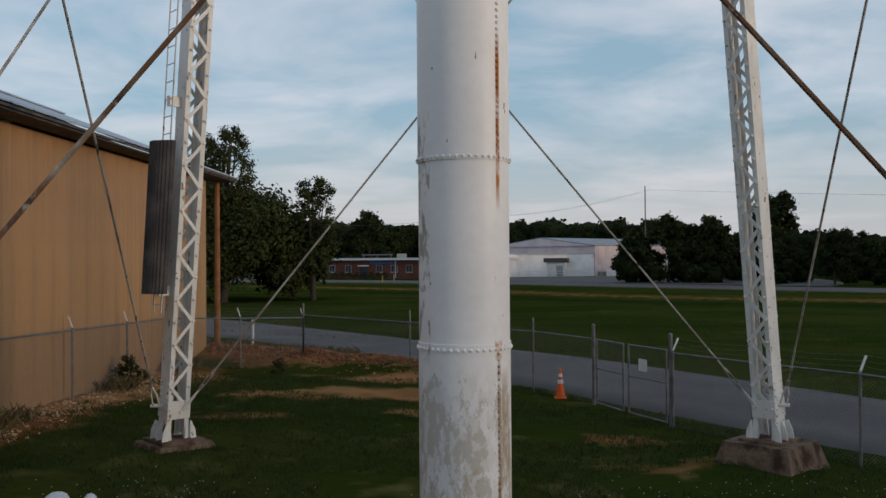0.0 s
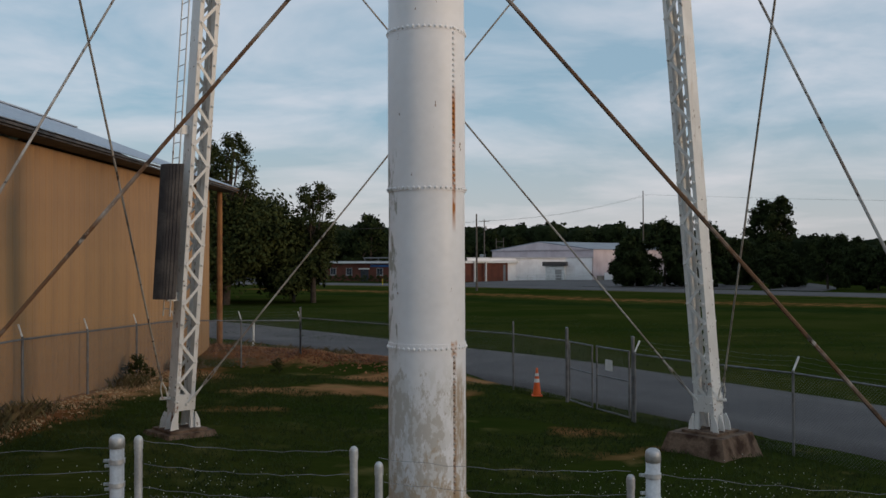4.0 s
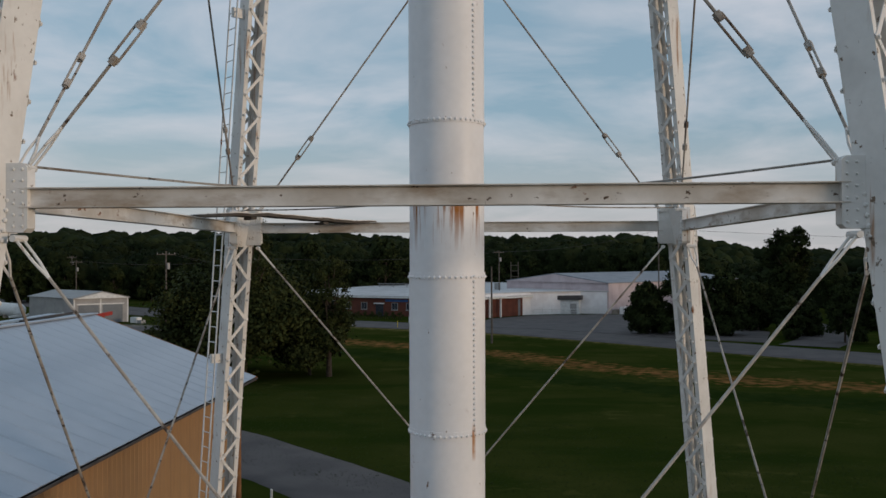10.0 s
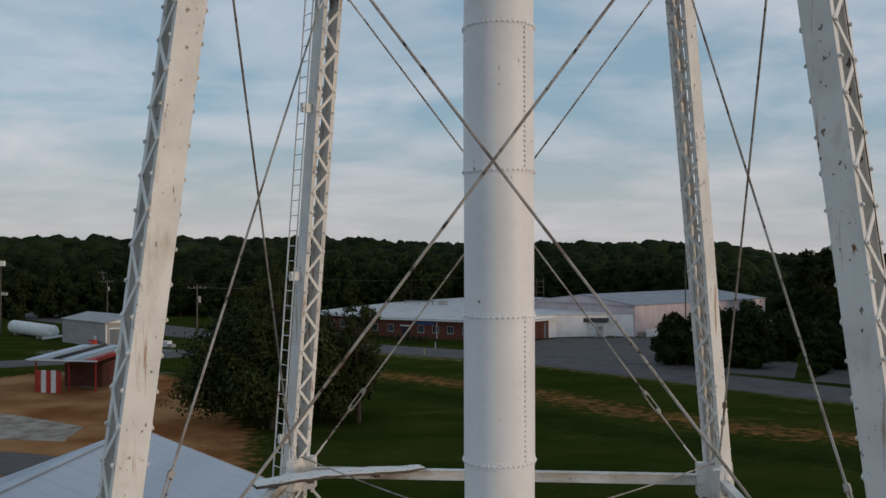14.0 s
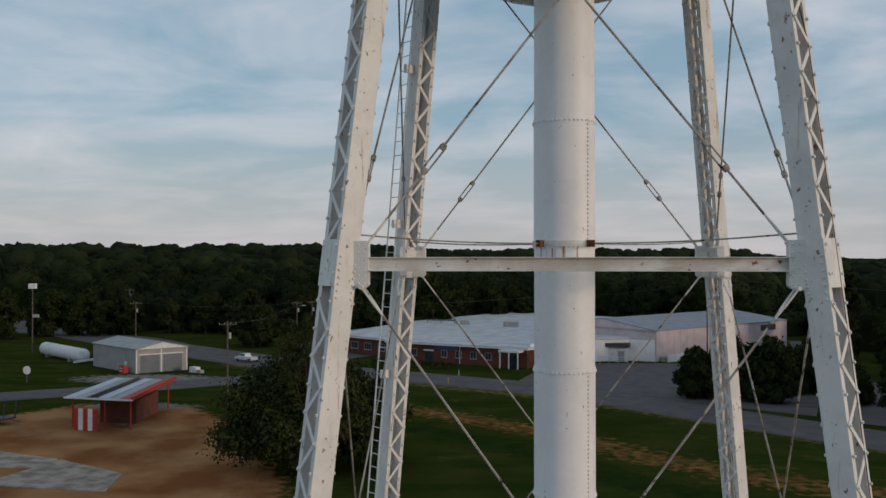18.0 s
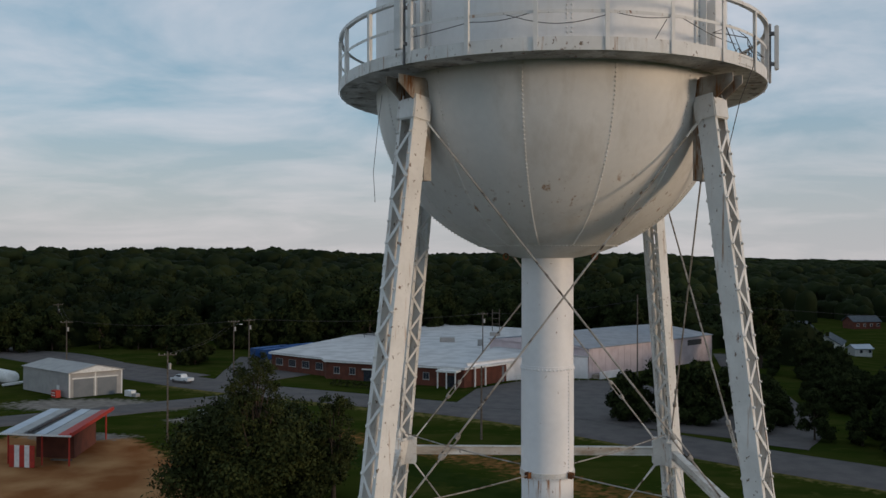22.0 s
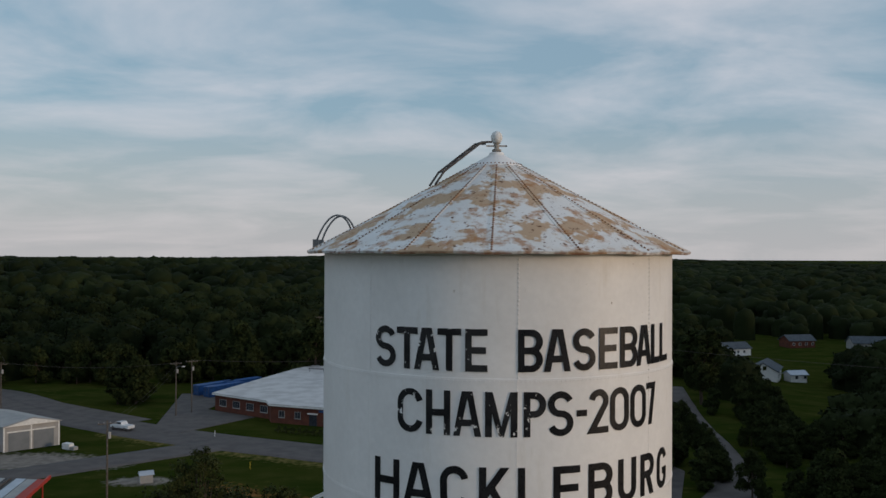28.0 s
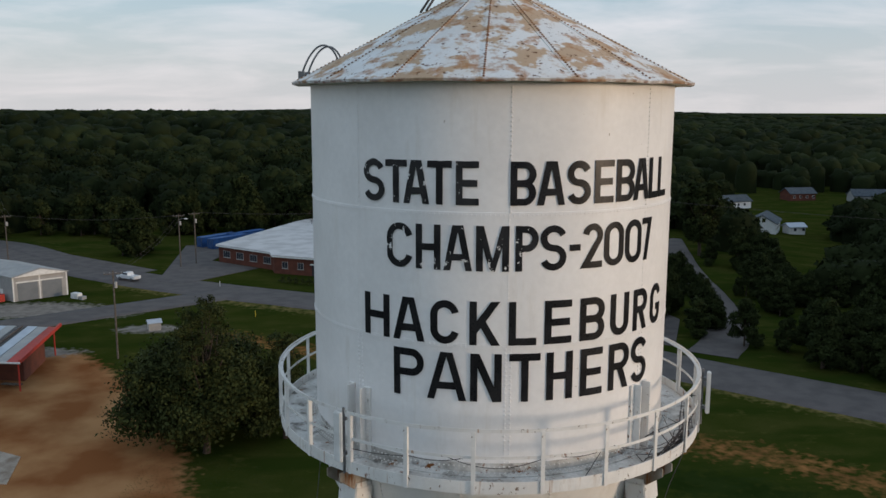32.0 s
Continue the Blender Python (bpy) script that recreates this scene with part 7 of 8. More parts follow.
for i in range(6):
    a = Vector((*SP[0], 4.1)) + cx * i
    bm = bmesh.new()
    q = [a, a + cx * 0.94, a + cx * 0.94 + sd, a + sd]
    lo = [bm.verts.new(v + Vector((0, 0, 0.05 * (i % 2)))) for v in q]
    hi = [bm.verts.new(v.co + Vector((0, 0, 0.14))) for v in lo]
    for k in range(4):
        bm.faces.new((lo[k], lo[(k + 1) % 4], hi[(k + 1) % 4], hi[k]))
    bm.faces.new(hi); bm.faces.new(lo[::-1])
    bmesh.ops.recalc_face_normals(bm, faces=bm.faces)
    part("roof_panel", bm, (blue_roof, grey_wall, dark_sheet, blue_roof, grey_wall, red_paint)[i], sh)
part("fascia", on_wall(SP[0], SP[1], -0.2, 10.4, 4.02, 4.22, 0.18, 0.2), trim_white, sh)
part("fascia", on_wall(SP[1], SP[2], 0.0, 19.6, 4.05, 4.55, 0.25, 0.3), red_paint, sh)
part("ridge_beam", on_wall((-58.6, 94.0), (-60.4, 112.0), 0, 17.5, 4.3, 4.55, 0.1, 0.3), dark_sheet, sh)
part("room", prism(bmesh.new(), [(-60.2, 99.0), (-54.6, 98.2), (-55.8, 108.0), (-61.4, 108.8)], -0.1, 3.1), brick_mat, sh)
for i in range(5):
    part("stripe_board", on_wall((-60.9, 93.3), (-57.2, 92.8), i * 0.72, 0.71, 0.05, 2.9, 0.05, 0.08), red_paint if i % 2 == 0 else trim_white, sh)
part("bench", prism(bmesh.new(), [(-56.6, 95.6), (-53.8, 95.1), (-53.7, 95.7), (-56.5, 96.2)], 0.35, 0.5), pole_wood, sh)

slab("concrete_pad", [(-74, 84), (-54, 77.5), (-52.6, 73.5), (-76, 72)], -0.2, 0.07, concrete, "cracked pale concrete slab on the bare lot", "slab", "structure")
slab("concrete_pad_b", [(-53.5, 77.2), (-43.6, 71.8), (-42.0, 65.0), (-56, 66.0)], -0.2, 0.09, concrete, "cracked pale concrete slab on the bare lot", "slab", "structure")
tr = thing("flatbed_trailer", "dark steel flatbed trailer with upright stakes", "trailer", at=(-74.6, 96.5, 0.0), rz=-12)
bm = bmesh.new(); box(bm, (-3.2, -1.1, 0.75), (3.2, 1.1, 0.95)); part("deck", bm, dark_sheet, tr)
for x in (-3.1, 3.1):
    for y in (-1.0, 1.0):
        bm = bmesh.new(); bar(bm, (x, y, 0.95), (x + (0.2 if x > 0 else -0.1), y, 3.0), 0.12, 0.12); part("stake", bm, dark_sheet, tr)
for x in (-1.2, 0.0):
    for y in (-1.15, 1.15):
        bm = bmesh.new(); rod(bm, (x, y - 0.12, 0.42), (x, y + 0.12, 0.42), 0.42, n=16); part("wheel", bm, dark_sheet, tr)
bm = bmesh.new(); bar(bm, (3.2, 0, 0.8), (5.0, 0, 0.55), 0.12, 0.14); part("hitch", bm, dark_sheet, tr)

# white storage tank on the grass
tk = thing("storage_tank", "long white horizontal storage tank on saddles", "storage tank")
a, b = Vector((-113.5, 176, 1.6)), Vector((-97.0, 162.5, 1.6))
bm = bmesh.new()
m, l = frame_of(a, b)
lathe(bm, [(0.0, -0.6), (0.9, -0.45), (1.45, 0.0), (1.45, l), (0.9, l + 0.45), (0.0, l + 0.6)], 28, m=m)
bmesh.ops.recalc_face_normals(bm, faces=bm.faces)
part("vessel", bm, trim_white, tk, smooth=True)
for u in (0.2, 0.8):
    c = a.lerp(b, u)
    bm = bmesh.new(); box(bm, (-1.5, -0.35, -1.7), (1.5, 0.35, -0.9), Matrix.Translation(c) @ Matrix.Rotation(radians(51), 4, "Z")); part("saddle", bm, concrete, tk)
bm = bmesh.new(); bar(bm, b + Vector((-1.0, -2.2, -1.2)), b + Vector((2.6, 0.4, -0.8)), 0.4, 0.8, (0, 0, 1)); part("step", bm, trim_white, tk)

# containers
def container(at, rz):
    c = thing("shipping_container", "blue corrugated steel shipping container on the lot", "container", "containers beside the brick building", at=at, rz=rz)
    bm = bmesh.new()
    n = 30
    for i in range(n):
        x = -6.0 + 12.0 * i / n
        box(bm, (x, -1.2 if i % 2 else -1.17, 0.15), (x + 12.0 / n - 0.001, 1.2 if i % 2 else 1.17, 2.55))
    part("box", bm, blue_paint, c)
    for z in (0.05, 2.55):
        bm = bmesh.new(); box(bm, (-6.05, -1.22, z), (6.05, 1.22, z + 0.10)); part("frame", bm, blue_paint, c)
    for y in (-0.6, 0.6):
        bm = bmesh.new(); box(bm, (-6.1, y - 0.55, 0.2), (-6.051, y + 0.55, 2.5)); d = part("door", bm, blue_paint, c)
        for k in (-0.3, 0.3):
            bm = bmesh.new(); rod(bm, (-6.14, y + k, 0.25), (-6.14, y + k, 2.5), 0.03); part("lock_bar", bm, galv, d)
    return c
container((-54.0, 216.0, 0.1), 52)
container((-50.6, 213.2, 0.1), 52)
container((-47.6, 222.0, 0.1), 52)


def pickup(at, rz, col, label):
    """A pickup or car from one lofted body with wheels, windows and lamps."""
    t = thing("pickup_truck", label, "vehicle", at=at, rz=rz)
    bm = bmesh.new()
    prof = [(-2.7, 0.45), (2.6, 0.45), (2.65, 0.95), (1.5, 1.12), (0.75, 1.75), (-0.55, 1.78), (-0.75, 1.12), (-2.7, 1.10)]
    vs = [[bm.verts.new((x, s * (0.95 if z < 1.3 else 0.75), z)) for x, z in prof] for s in (-1, 1)]
    k = len(prof)
    for i in range(k):
        bm.faces.new((vs[0][i], vs[0][(i + 1) % k], vs[1][(i + 1) % k], vs[1][i]))
    bm.faces.new(vs[0][::-1]); bm.faces.new(vs[1])
    bmesh.ops.recalc_face_normals(bm, faces=bm.faces)
    bmesh.ops.bevel(bm, geom=bm.edges[:], offset=0.05, segments=2, affect="EDGES")
    part("body", bm, col, t)
    for s in (-1, 1):
        bm = bmesh.new()
        q = [(1.25, s * 0.93, 1.16), (0.72, s * 0.80, 1.66), (-0.5, s * 0.80, 1.68), (-0.62, s * 0.93, 1.16)]
        lo = [bm.verts.new(v) for v in q]; hi = [bm.verts.new((v[0], v[1] - s * 0.03, v[2])) for v in q]
        for i in range(4):
            bm.faces.new((lo[i], lo[(i + 1) % 4], hi[(i + 1) % 4], hi[i]))
        bm.faces.new(lo); bm.faces.new(hi[::-1])
        bmesh.ops.recalc_face_normals(bm, faces=bm.faces)
        part("side_window", bm, glass, t)
        for x in (-1.7, 1.7):
            bm = bmesh.new(); rod(bm, (x, s * 0.78, 0.36), (x, s * 0.98, 0.36), 0.36, n=16); w = part("wheel", bm, dark_sheet, t)
            bm = bmesh.new(); rod(bm, (x, s * 0.981, 0.36), (x, s * 1.0, 0.36), 0.2, n=12); part("rim", bm, galv, w)
        bm = bmesh.new(); box(bm, (2.62, s * 0.75 - 0.15, 0.70), (2.69, s * 0.75 + 0.15, 0.88)); part("headlight", bm, trim_white, t)
    return t


car_white = mat("white_car_paint", (0.65, 0.66, 0.68), (0.6, 0.61, 0.63), rough=0.25, scale=1, fine=10, bump=0)
pickup((-62.5, 167.5, 0.12), 150, car_white, "white pickup truck on the highway shoulder")
well = thing("roadside_hut", "little white hut with a pale blue roof by the dirt", "hut", at=(-44.9, 125.5, 0.0), rz=25)
bm = bmesh.new(); box(bm, (-1.0, -0.8, 0), (1.0, 0.8, 1.3)); part("wall", bm, grey_wall, well)
for s in (-1, 1):
    bm = bmesh.new(); bar(bm, (0, s * 0.98, 1.28), (0, 0.0, 1.85), 0.06, 2.4, (0, s, 1)); part("roof_slope", bm, blue_roof, well)
bm = bmesh.new(); box(bm, (-0.3, -0.83, 0.1), (0.3, -0.80, 1.0)); part("door", bm, grey_wall, well)


def house(at, rz, w, d, h, wallm, roofm, label):
    t = thing("house", label, "house", at=at, rz=rz)
    bm = bmesh.new(); box(bm, (-w / 2, -d / 2, -0.5), (w / 2, d / 2, h)); part("wall", bm, wallm, t)
    for s in (-1, 1):
        bm = bmesh.new()
        a, b = Vector((0, s * (d / 2 + 0.6), h - 0.1)), Vector((0, 0, h + d * 0.30))
        bar(bm, a, b, 0.2, w + 1.0, (0, s, 1.5)); part("roof_slope", bm, roofm, t)
    for s in (-1, 1):
        bm = bmesh.new()
        vs = [[bm.verts.new((s * (w / 2 - 0.02) + o, y, z)) for y, z in ((-d / 2, h), (d / 2, h), (0, h + d * 0.29))] for o in (-0.06, 0.06)]
        for i in range(3):
            bm.faces.new((vs[0][i], vs[0][(i + 1) % 3], vs[1][(i + 1) % 3], vs[1][i]))
        bm.faces.new(vs[0][::-1]); bm.faces.new(vs[1])
        bmesh.ops.recalc_face_normals(bm, faces=bm.faces)
        part("gable", bm, wallm, t)
    for u in np.arange(-w / 2 + 1.5, w / 2 - 1, 3.2):
        bm = bmesh.new(); box(bm, (u, -d / 2 - 0.05, 1.1), (u + 1.2, -d / 2 - 0.003, 2.3)); wn = part("window", bm, trim_white, t)
        bm = bmesh.new(); box(bm, (u + 0.1, -d / 2 - 0.08, 1.2), (u + 1.1, -d / 2 - 0.052, 2.2)); part("pane", bm, glass, wn)
    return t


dark_roof = mat("dark_shingle", (0.07, 0.085, 0.10), (0.05, 0.06, 0.075), rough=0.8, scale=1, fine=8, bump=0.2)
for x, y, rz, w, d, h, wm, rm, lb in ((119, 271, 62, 15, 9, 3.4, trim_white, dark_roof, "white house with a dark roof among trees"), (129, 270, 10, 6, 4, 2.6, trim_white, blue_roof, "small white shed beside a house"), (176, 372, 10, 13, 8, 3.2, brick_mat, dark_roof, "low brown house far among the trees"), (204, 362, -8, 16, 9, 3.0, grey_wall, dark_roof, "low grey house far among the trees"), (136, 345, 20, 12, 8, 3.0, white_wall, dark_roof, "pale house far among the trees"), (-58, 262, 25, 12, 8, 3.0, white_wall, dark_roof, "pale house behind the back road")):
    house((x, y, ground_z(x, y)), rz, w, d, h, wm, rm, lb)
far = thing("distant_plant", "long pale industrial roofs far off in the woods", "building")
for i, (x, y, w) in enumerate(((560, 1280, 45), (640, 1300, 18), (670, 1310, 12))):
    bm = bmesh.new(); box(bm, (x, y, -8), (x + w, y + 40, 7)); part("hall", bm, white_roof, far)


# ---------------------------------------------------------------- poles and wires
def utility_pole(x, y, h, label="weathered wooden utility pole with a crossarm", arms=1, lamp=False, r=0.16):
    z = ground_z(x, y)
    t = thing("utility_pole", label, "utility pole", "utility poles", at=(x, y, z))
    bm = bmesh.new(); rod(bm, (0, 0, -0.3), (0, 0, h), r, r * 0.65, 10); part("pole", bm, pole_wood, t)
    for k in range(arms):
        bm = bmesh.new(); bar(bm, (-1.2, -0.5, h - 0.5 - k * 1.1), (1.2, 0.5, h - 0.5 - k * 1.1), 0.12, 0.10, (0, 0, 1)); c = part("crossarm", bm, pole_wood, t)
        for u in (-1.1, -0.4, 0.4, 1.1):
            bm = bmesh.new(); rod(bm, (u, u * 0.416, h - 0.44 - k * 1.1), (u, u * 0.416, h - 0.20 - k * 1.1), 0.05, 0.03); part("insulator", bm, grey_wall, c)
    if arms:
        bm = bmesh.new(); rod(bm, (0.32, 0, h - 2.6), (0.32, 0, h - 1.7), 0.22, n=12); part("transformer", bm, grey_wall, t)
    if lamp:
        bm = bmesh.new(); tube(bm, [(0, 0, h - 1.5), (0.9, -0.5, h - 1.0), (1.8, -1.0, h - 0.95)], 0.04, 6); a = part("lamp_arm", bm, galv, t)
        bm = bmesh.new(); box(bm, (1.6, -1.15, h - 1.08), (2.3, -0.85, h - 0.92)); part("lamp_head", bm, trim_white, a)
    return t


poles = [(-45.4, 108.6, 13.4, 1, False), (1.0, 112.0, 11.0, 0, False), (3.0, 190.0, 14.0, 1, False), (36.5, 172.5, 19.0, 0, False), (-55.4, 183.0, 12.5, 1, True), (-52.8, 187.0, 12.5, 1, False), (-96.3, 186, 12.0, 1, False), (-33, 285, 14, 1, False), (-122, 236, 13, 1, False)]
for x, y, h, arms, lamp in poles:
    utility_pole(x, y, h, "weathered wooden utility pole with a crossarm" if arms else "plain slim wooden pole beside the highway", arms, lamp, 0.16)
lp = thing("floodlight_pole", "tall slim floodlight pole on the grass", "lamp post", at=(-118, 178, 0))
bm = bmesh.new(); rod(bm, (0, 0, -0.3), (0, 0, 16), 0.17, 0.11, 10); part("pole", bm, pole_wood, lp)
bm = bmesh.new(); box(bm, (-0.9, -0.35, 15.4), (0.9, 0.35, 16.6)); part("lamp_head", bm, trim_white, lp)
bm = bmesh.new(); box(bm, (0.15, -0.3, 8.6), (1.5, 0.3, 9.3)); part("control_box", bm, grey_wall, lp)
for i, (p, q, z0, z1) in enumerate((((-45.4, 108.6), (-55.4, 183), 13.1, 12.2), ((-55.4, 183), (-96.3, 186), 12.2, 11.8), ((-96.3, 186), (-122, 236), 11.8, 12.8), ((3, 190), (36.5, 172.5), 13.6, 18.0), ((36.5, 172.5), (150, 130), 18.2, 14.0), ((3, 190), (-52.8, 187), 13.6, 12.3))):
    for k in range(2):
        pts = [Vector((p[0] + (q[0] - p[0]) * u + 0.9 * k, p[1] + (q[1] - p[1]) * u + 0.4 * k, z0 + (z1 - z0) * u - 1.1 * math.sin(math.pi * u))) for u in np.linspace(0, 1, 13)]
        bm = bmesh.new(); tube(bm, pts, 0.014, 4)
        tagged(part("power_line", bm, dark_sheet), "thin black overhead power line between poles", "cable", "power lines")


def marker(x, y, col, label):
    t = thing("marker_post", label, "post", "marker posts by the highway", at=(x, y, ground_z(x, y)))
    bm = bmesh.new(); rod(bm, (0, 0, 0), (0, 0, 1.15), 0.06, n=8); part("stake", bm, col, t)
    bm = bmesh.new(); lathe(bm, cap_profile(0.06), 8, m=Matrix.Translation((0, 0, 1.15))); part("cap", bm, col, t)


yellow = mat("yellow_plastic", (0.55, 0.42, 0.04), (0.5, 0.38, 0.04), rough=0.6, scale=4, fine=20, bump=0)
for x, y, c, l in ((-29.5, 134.0, yellow, "yellow marker post at the grass verge"), (-41.5, 160.5, trim_white, "white marker post at the grass verge"), (-15.5, 139.5, yellow, "yellow marker post at the grass verge"), (-14.5, 150.5, trim_white, "white marker post at the grass verge"), (-9.6, 27.5, trim_white, "short white marker post beside the access road")):
    marker(x, y, c, l)
ss = thing("round_sign", "small round white sign on a post", "sign", at=(-92.4, 134.0, 0))
bm = bmesh.new(); rod(bm, (0, 0, 0), (0, 0, 2.0), 0.05); part("post", bm, galv, ss)
bm = bmesh.new(); rod(bm, (0, -0.05, 2.2), (0, 0.0, 2.2), 0.75, n=20); part("disc", bm, trim_white, ss)

# ---------------------------------------------------------------- trees


def leaf_cloud(lobes, clumps, leaves, size, rnd, spread=0.75):
    """Leaf quads in clumps on the outer part of several lobes, as vertices and faces."""
    V, F = [], []
    tot = sum(r[3] * r[3] for r in lobes)
    for (cx, cy, cz, rr) in lobes:
        for _ in range(max(4, int(clumps * rr * rr / tot))):
            d = Vector((rnd.gauss(0, 1), rnd.gauss(0, 1), rnd.gauss(0, 1) * 0.9 + 0.15)).normalized()
            f = rr * (0.45 + 0.59 * rnd.random() ** 0.6)
            c = Vector((cx, cy, cz)) + Vector((d.x, d.y, d.z * 0.78)) * f
            for _l in range(leaves):
                p = c + Vector((rnd.gauss(0, 1), rnd.gauss(0, 1), rnd.gauss(0, 0.8))) * spread * 0.5
                n = (d + Vector((rnd.gauss(0, 0.7), rnd.gauss(0, 0.7), rnd.gauss(0, 0.7) + 0.35))).normalized()
                t = n.orthogonal().normalized()
                t = (Matrix.Rotation(rnd.random() * 6.283, 3, n) @ t)
                b = n.cross(t)
                s = size * (0.6 + 0.8 * rnd.random())
                k = len(V)
                V += [p - t * s, p + b * s * 0.55, p + t * s, p - b * s * 0.55]
                F.append((k, k + 1, k + 2, k + 3))
    return V, F


def tree_meshes(seed, h, spread, clumps, leaves, size, lobes_n=7, bare=0.25, leaves_of=None, clump=0.16, open_crown=0.0):
    rnd = random.Random(seed)
    lobes = []
    for i in range(lobes_n if open_crown else 0):
        # an open crown: small tufts on the ends of the limbs, with sky between them
        u = (i + 0.5) / lobes_n
        env = spread * (0.30 + 0.70 * math.sin(math.pi * (0.12 + 0.80 * u))) * (0.45 + 0.55 * rnd.random())
        a = i * 2.4 + rnd.random()
        lobes.append((math.cos(a) * env, math.sin(a) * env, h * (bare + (0.96 - bare) * u), open_crown * (0.6 + 0.75 * rnd.random())))
    for i in range(0 if open_crown else lobes_n):
        a = i * 2.4 + rnd.random()
        u = i / max(1, lobes_n - 1)
        rad = spread * 0.66 * math.sqrt(max(0.02, 1 - u * u)) * (0.75 + 0.4 * rnd.random())
        z = h * (bare + 0.16 + (0.70 - bare) * u)
        lobes.append((math.cos(a) * rad, math.sin(a) * rad, z, min(h * 0.24, spread * (0.46 - 0.10 * u)) * (0.75 + 0.5 * rnd.random())))
    V, F = leaf_cloud(lobes, clumps, leaves, size, rnd, spread * clump)
    crown = bpy.data.meshes.new("crown")
    crown.from_pydata([tuple(v) for v in V], [], F)
    crown.materials.append(leaves_of or leaf)
    bm = bmesh.new()
    top = Vector((rnd.gauss(0, 0.3), rnd.gauss(0, 0.3), h * (0.86 if open_crown else 0.62)))
    pts = [Vector((0, 0, -0.4)), Vector((rnd.gauss(0, 0.15), rnd.gauss(0, 0.15), h * 0.2)), top * 0.66, top]
    r = h * 0.022
    for k, (a, b) in enumerate(zip(pts, pts[1:])):
        rod(bm, a, b, r * (1.2 - 0.33 * k), r * (0.87 - 0.33 * k) + 0.01, 9, False)
    for (x, y, z, rr) in lobes:
        s = pts[1].lerp(top, rnd.random() * 0.7)
        mid = s.lerp(Vector((x, y, z)), 0.55) + Vector((0, 0, -0.05 * h * rnd.random()))
        rod(bm, s, mid, r * 0.42, r * 0.28, 6, False)
        rod(bm, mid, Vector((x, y, z)), r * 0.28, r * 0.10, 6, False)
    trunk = finish("trunk", bm, bark, True)
    return trunk, crown


def plant_tree(meshes, x, y, rz, s, label, group, sz=1.0):
    t = new("tree")
    t.matrix_world = Matrix.Translation((x, y, ground_z(x, y))) @ Matrix.Rotation(rz, 4, "Z") @ Matrix.Diagonal((s, s, s * sz, 1))
    tagged(t, label, "tree", group)
    for nm, me in zip(("trunk", "crown"), meshes):
        ob = new(nm, me); ob.parent = t
    return t


oak_a = tree_meshes(1, 17.2, 3.3, 520, 26, 0.13, 30, 0.36, clump=0.14, open_crown=1.05)
oak_b = tree_meshes(2, 11.2, 9.2, 2600, 30, 0.21, 22, 0.12)
oak_c = tree_meshes(3, 12.4, 2.3, 300, 26, 0.13, 20, 0.34, clump=0.16, open_crown=0.8)
oak_d = tree_meshes(4, 8.2, 4.6, 900, 28, 0.20, 12, 0.10)
plant_tree(oak_a, -24.0, 72.5, 0.4, 1.0, "tall dark oak with an open crown beside the dirt lot", "oaks by the dirt lot")
plant_tree(oak_b, -25.2, 77.0, 1.0, 1.0, "broad dark oak with a low dense crown by the dirt lot", "oaks by the dirt lot")
plant_tree(oak_c, -16.0, 76.5, 3.0, 1.0, "slender dark tree with an airy crown on the grass", "oaks by the dirt lot")
plant_tree(oak_d, -18.2, 77.5, 2.0, 1.0, "low round dark oak on the grass", "oaks by the dirt lot")
kinds = [tree_meshes(10 + i, 14 + i, 4.6 + 0.5 * i, 300, 22, 0.46, 8, 0.0, edge_leaf) for i in range(5)]
rnd = random.Random(77)
spots = []


def row(pts, n, jit):
    for _ in range(n):
        k = rnd.randrange(len(pts) - 1)
        u = rnd.random()
        spots.append((pts[k][0] + (pts[k + 1][0] - pts[k][0]) * u + rnd.gauss(0, jit), pts[k][1] + (pts[k + 1][1] - pts[k][1]) * u + rnd.gauss(0, jit)))


# the belt of trees beyond the highway on one side, and the woods' edge on the other
row([(25, 131), (36, 125), (44.5, 119)], 13, 1.4)
row([(40, 130), (47, 140), (51, 160)], 7, 1.5)
row([(61, 105), (80, 92), (110, 66), (150, 30)], 34, 3.0)
row([(64, 118), (84, 110), (120, 88)], 28, 5.0)
row([(68, 150), (88, 146), (130, 120)], 26, 6.0)
row([(70, 185), (80, 175), (84, 196)], 8, 3.0)
row([(65, 126), (70, 150), (77, 182)], 22, 1.6)
row([(48.5, 118), (51, 135), (55, 160)], 9, 1.0)
row([(66, 110), (80, 104), (98, 114), (102, 142), (76, 140)], 44, 6.0)
row([(57, 103), (66, 95), (82, 82)], 18, 1.6)
row([(61, 113), (71, 106), (86, 96)], 20, 2.2)
N_BELT = len(spots)
row([(-100, 232), (-60, 240), (-46, 236)], 20, 4.0)
row([(-175, 205), (-140, 222), (-104, 244)], 22, 5.0)
row([(-44, 246), (-30, 262), (-8, 284), (30, 270), (62, 246)], 74, 5.0)
row([(-72, 196), (-66, 206)], 5, 2.5)
for i, (x, y) in enumerate(spots):
    plant_tree(kinds[i % 5], x, y, rnd.random() * 6.28, (0.42 + 0.20 * rnd.random()) if i < 13 else (0.33 + 0.15 * rnd.random()) if i < N_BELT else (0.56 + 0.22 * rnd.random()), "dense dark green broadleaf tree at the edge of the woods", "trees round the lots", 0.9 + 0.3 * rnd.random())
tall = tree_meshes(17, 21.0, 5.2, 700, 24, 0.34, 26, 0.25, edge_leaf, clump=0.16, open_crown=2.0)
plant_tree(tall, 71.5, 196, 1.0, 0.92, "tall dark tree that stands above the woods", "trees round the lots")
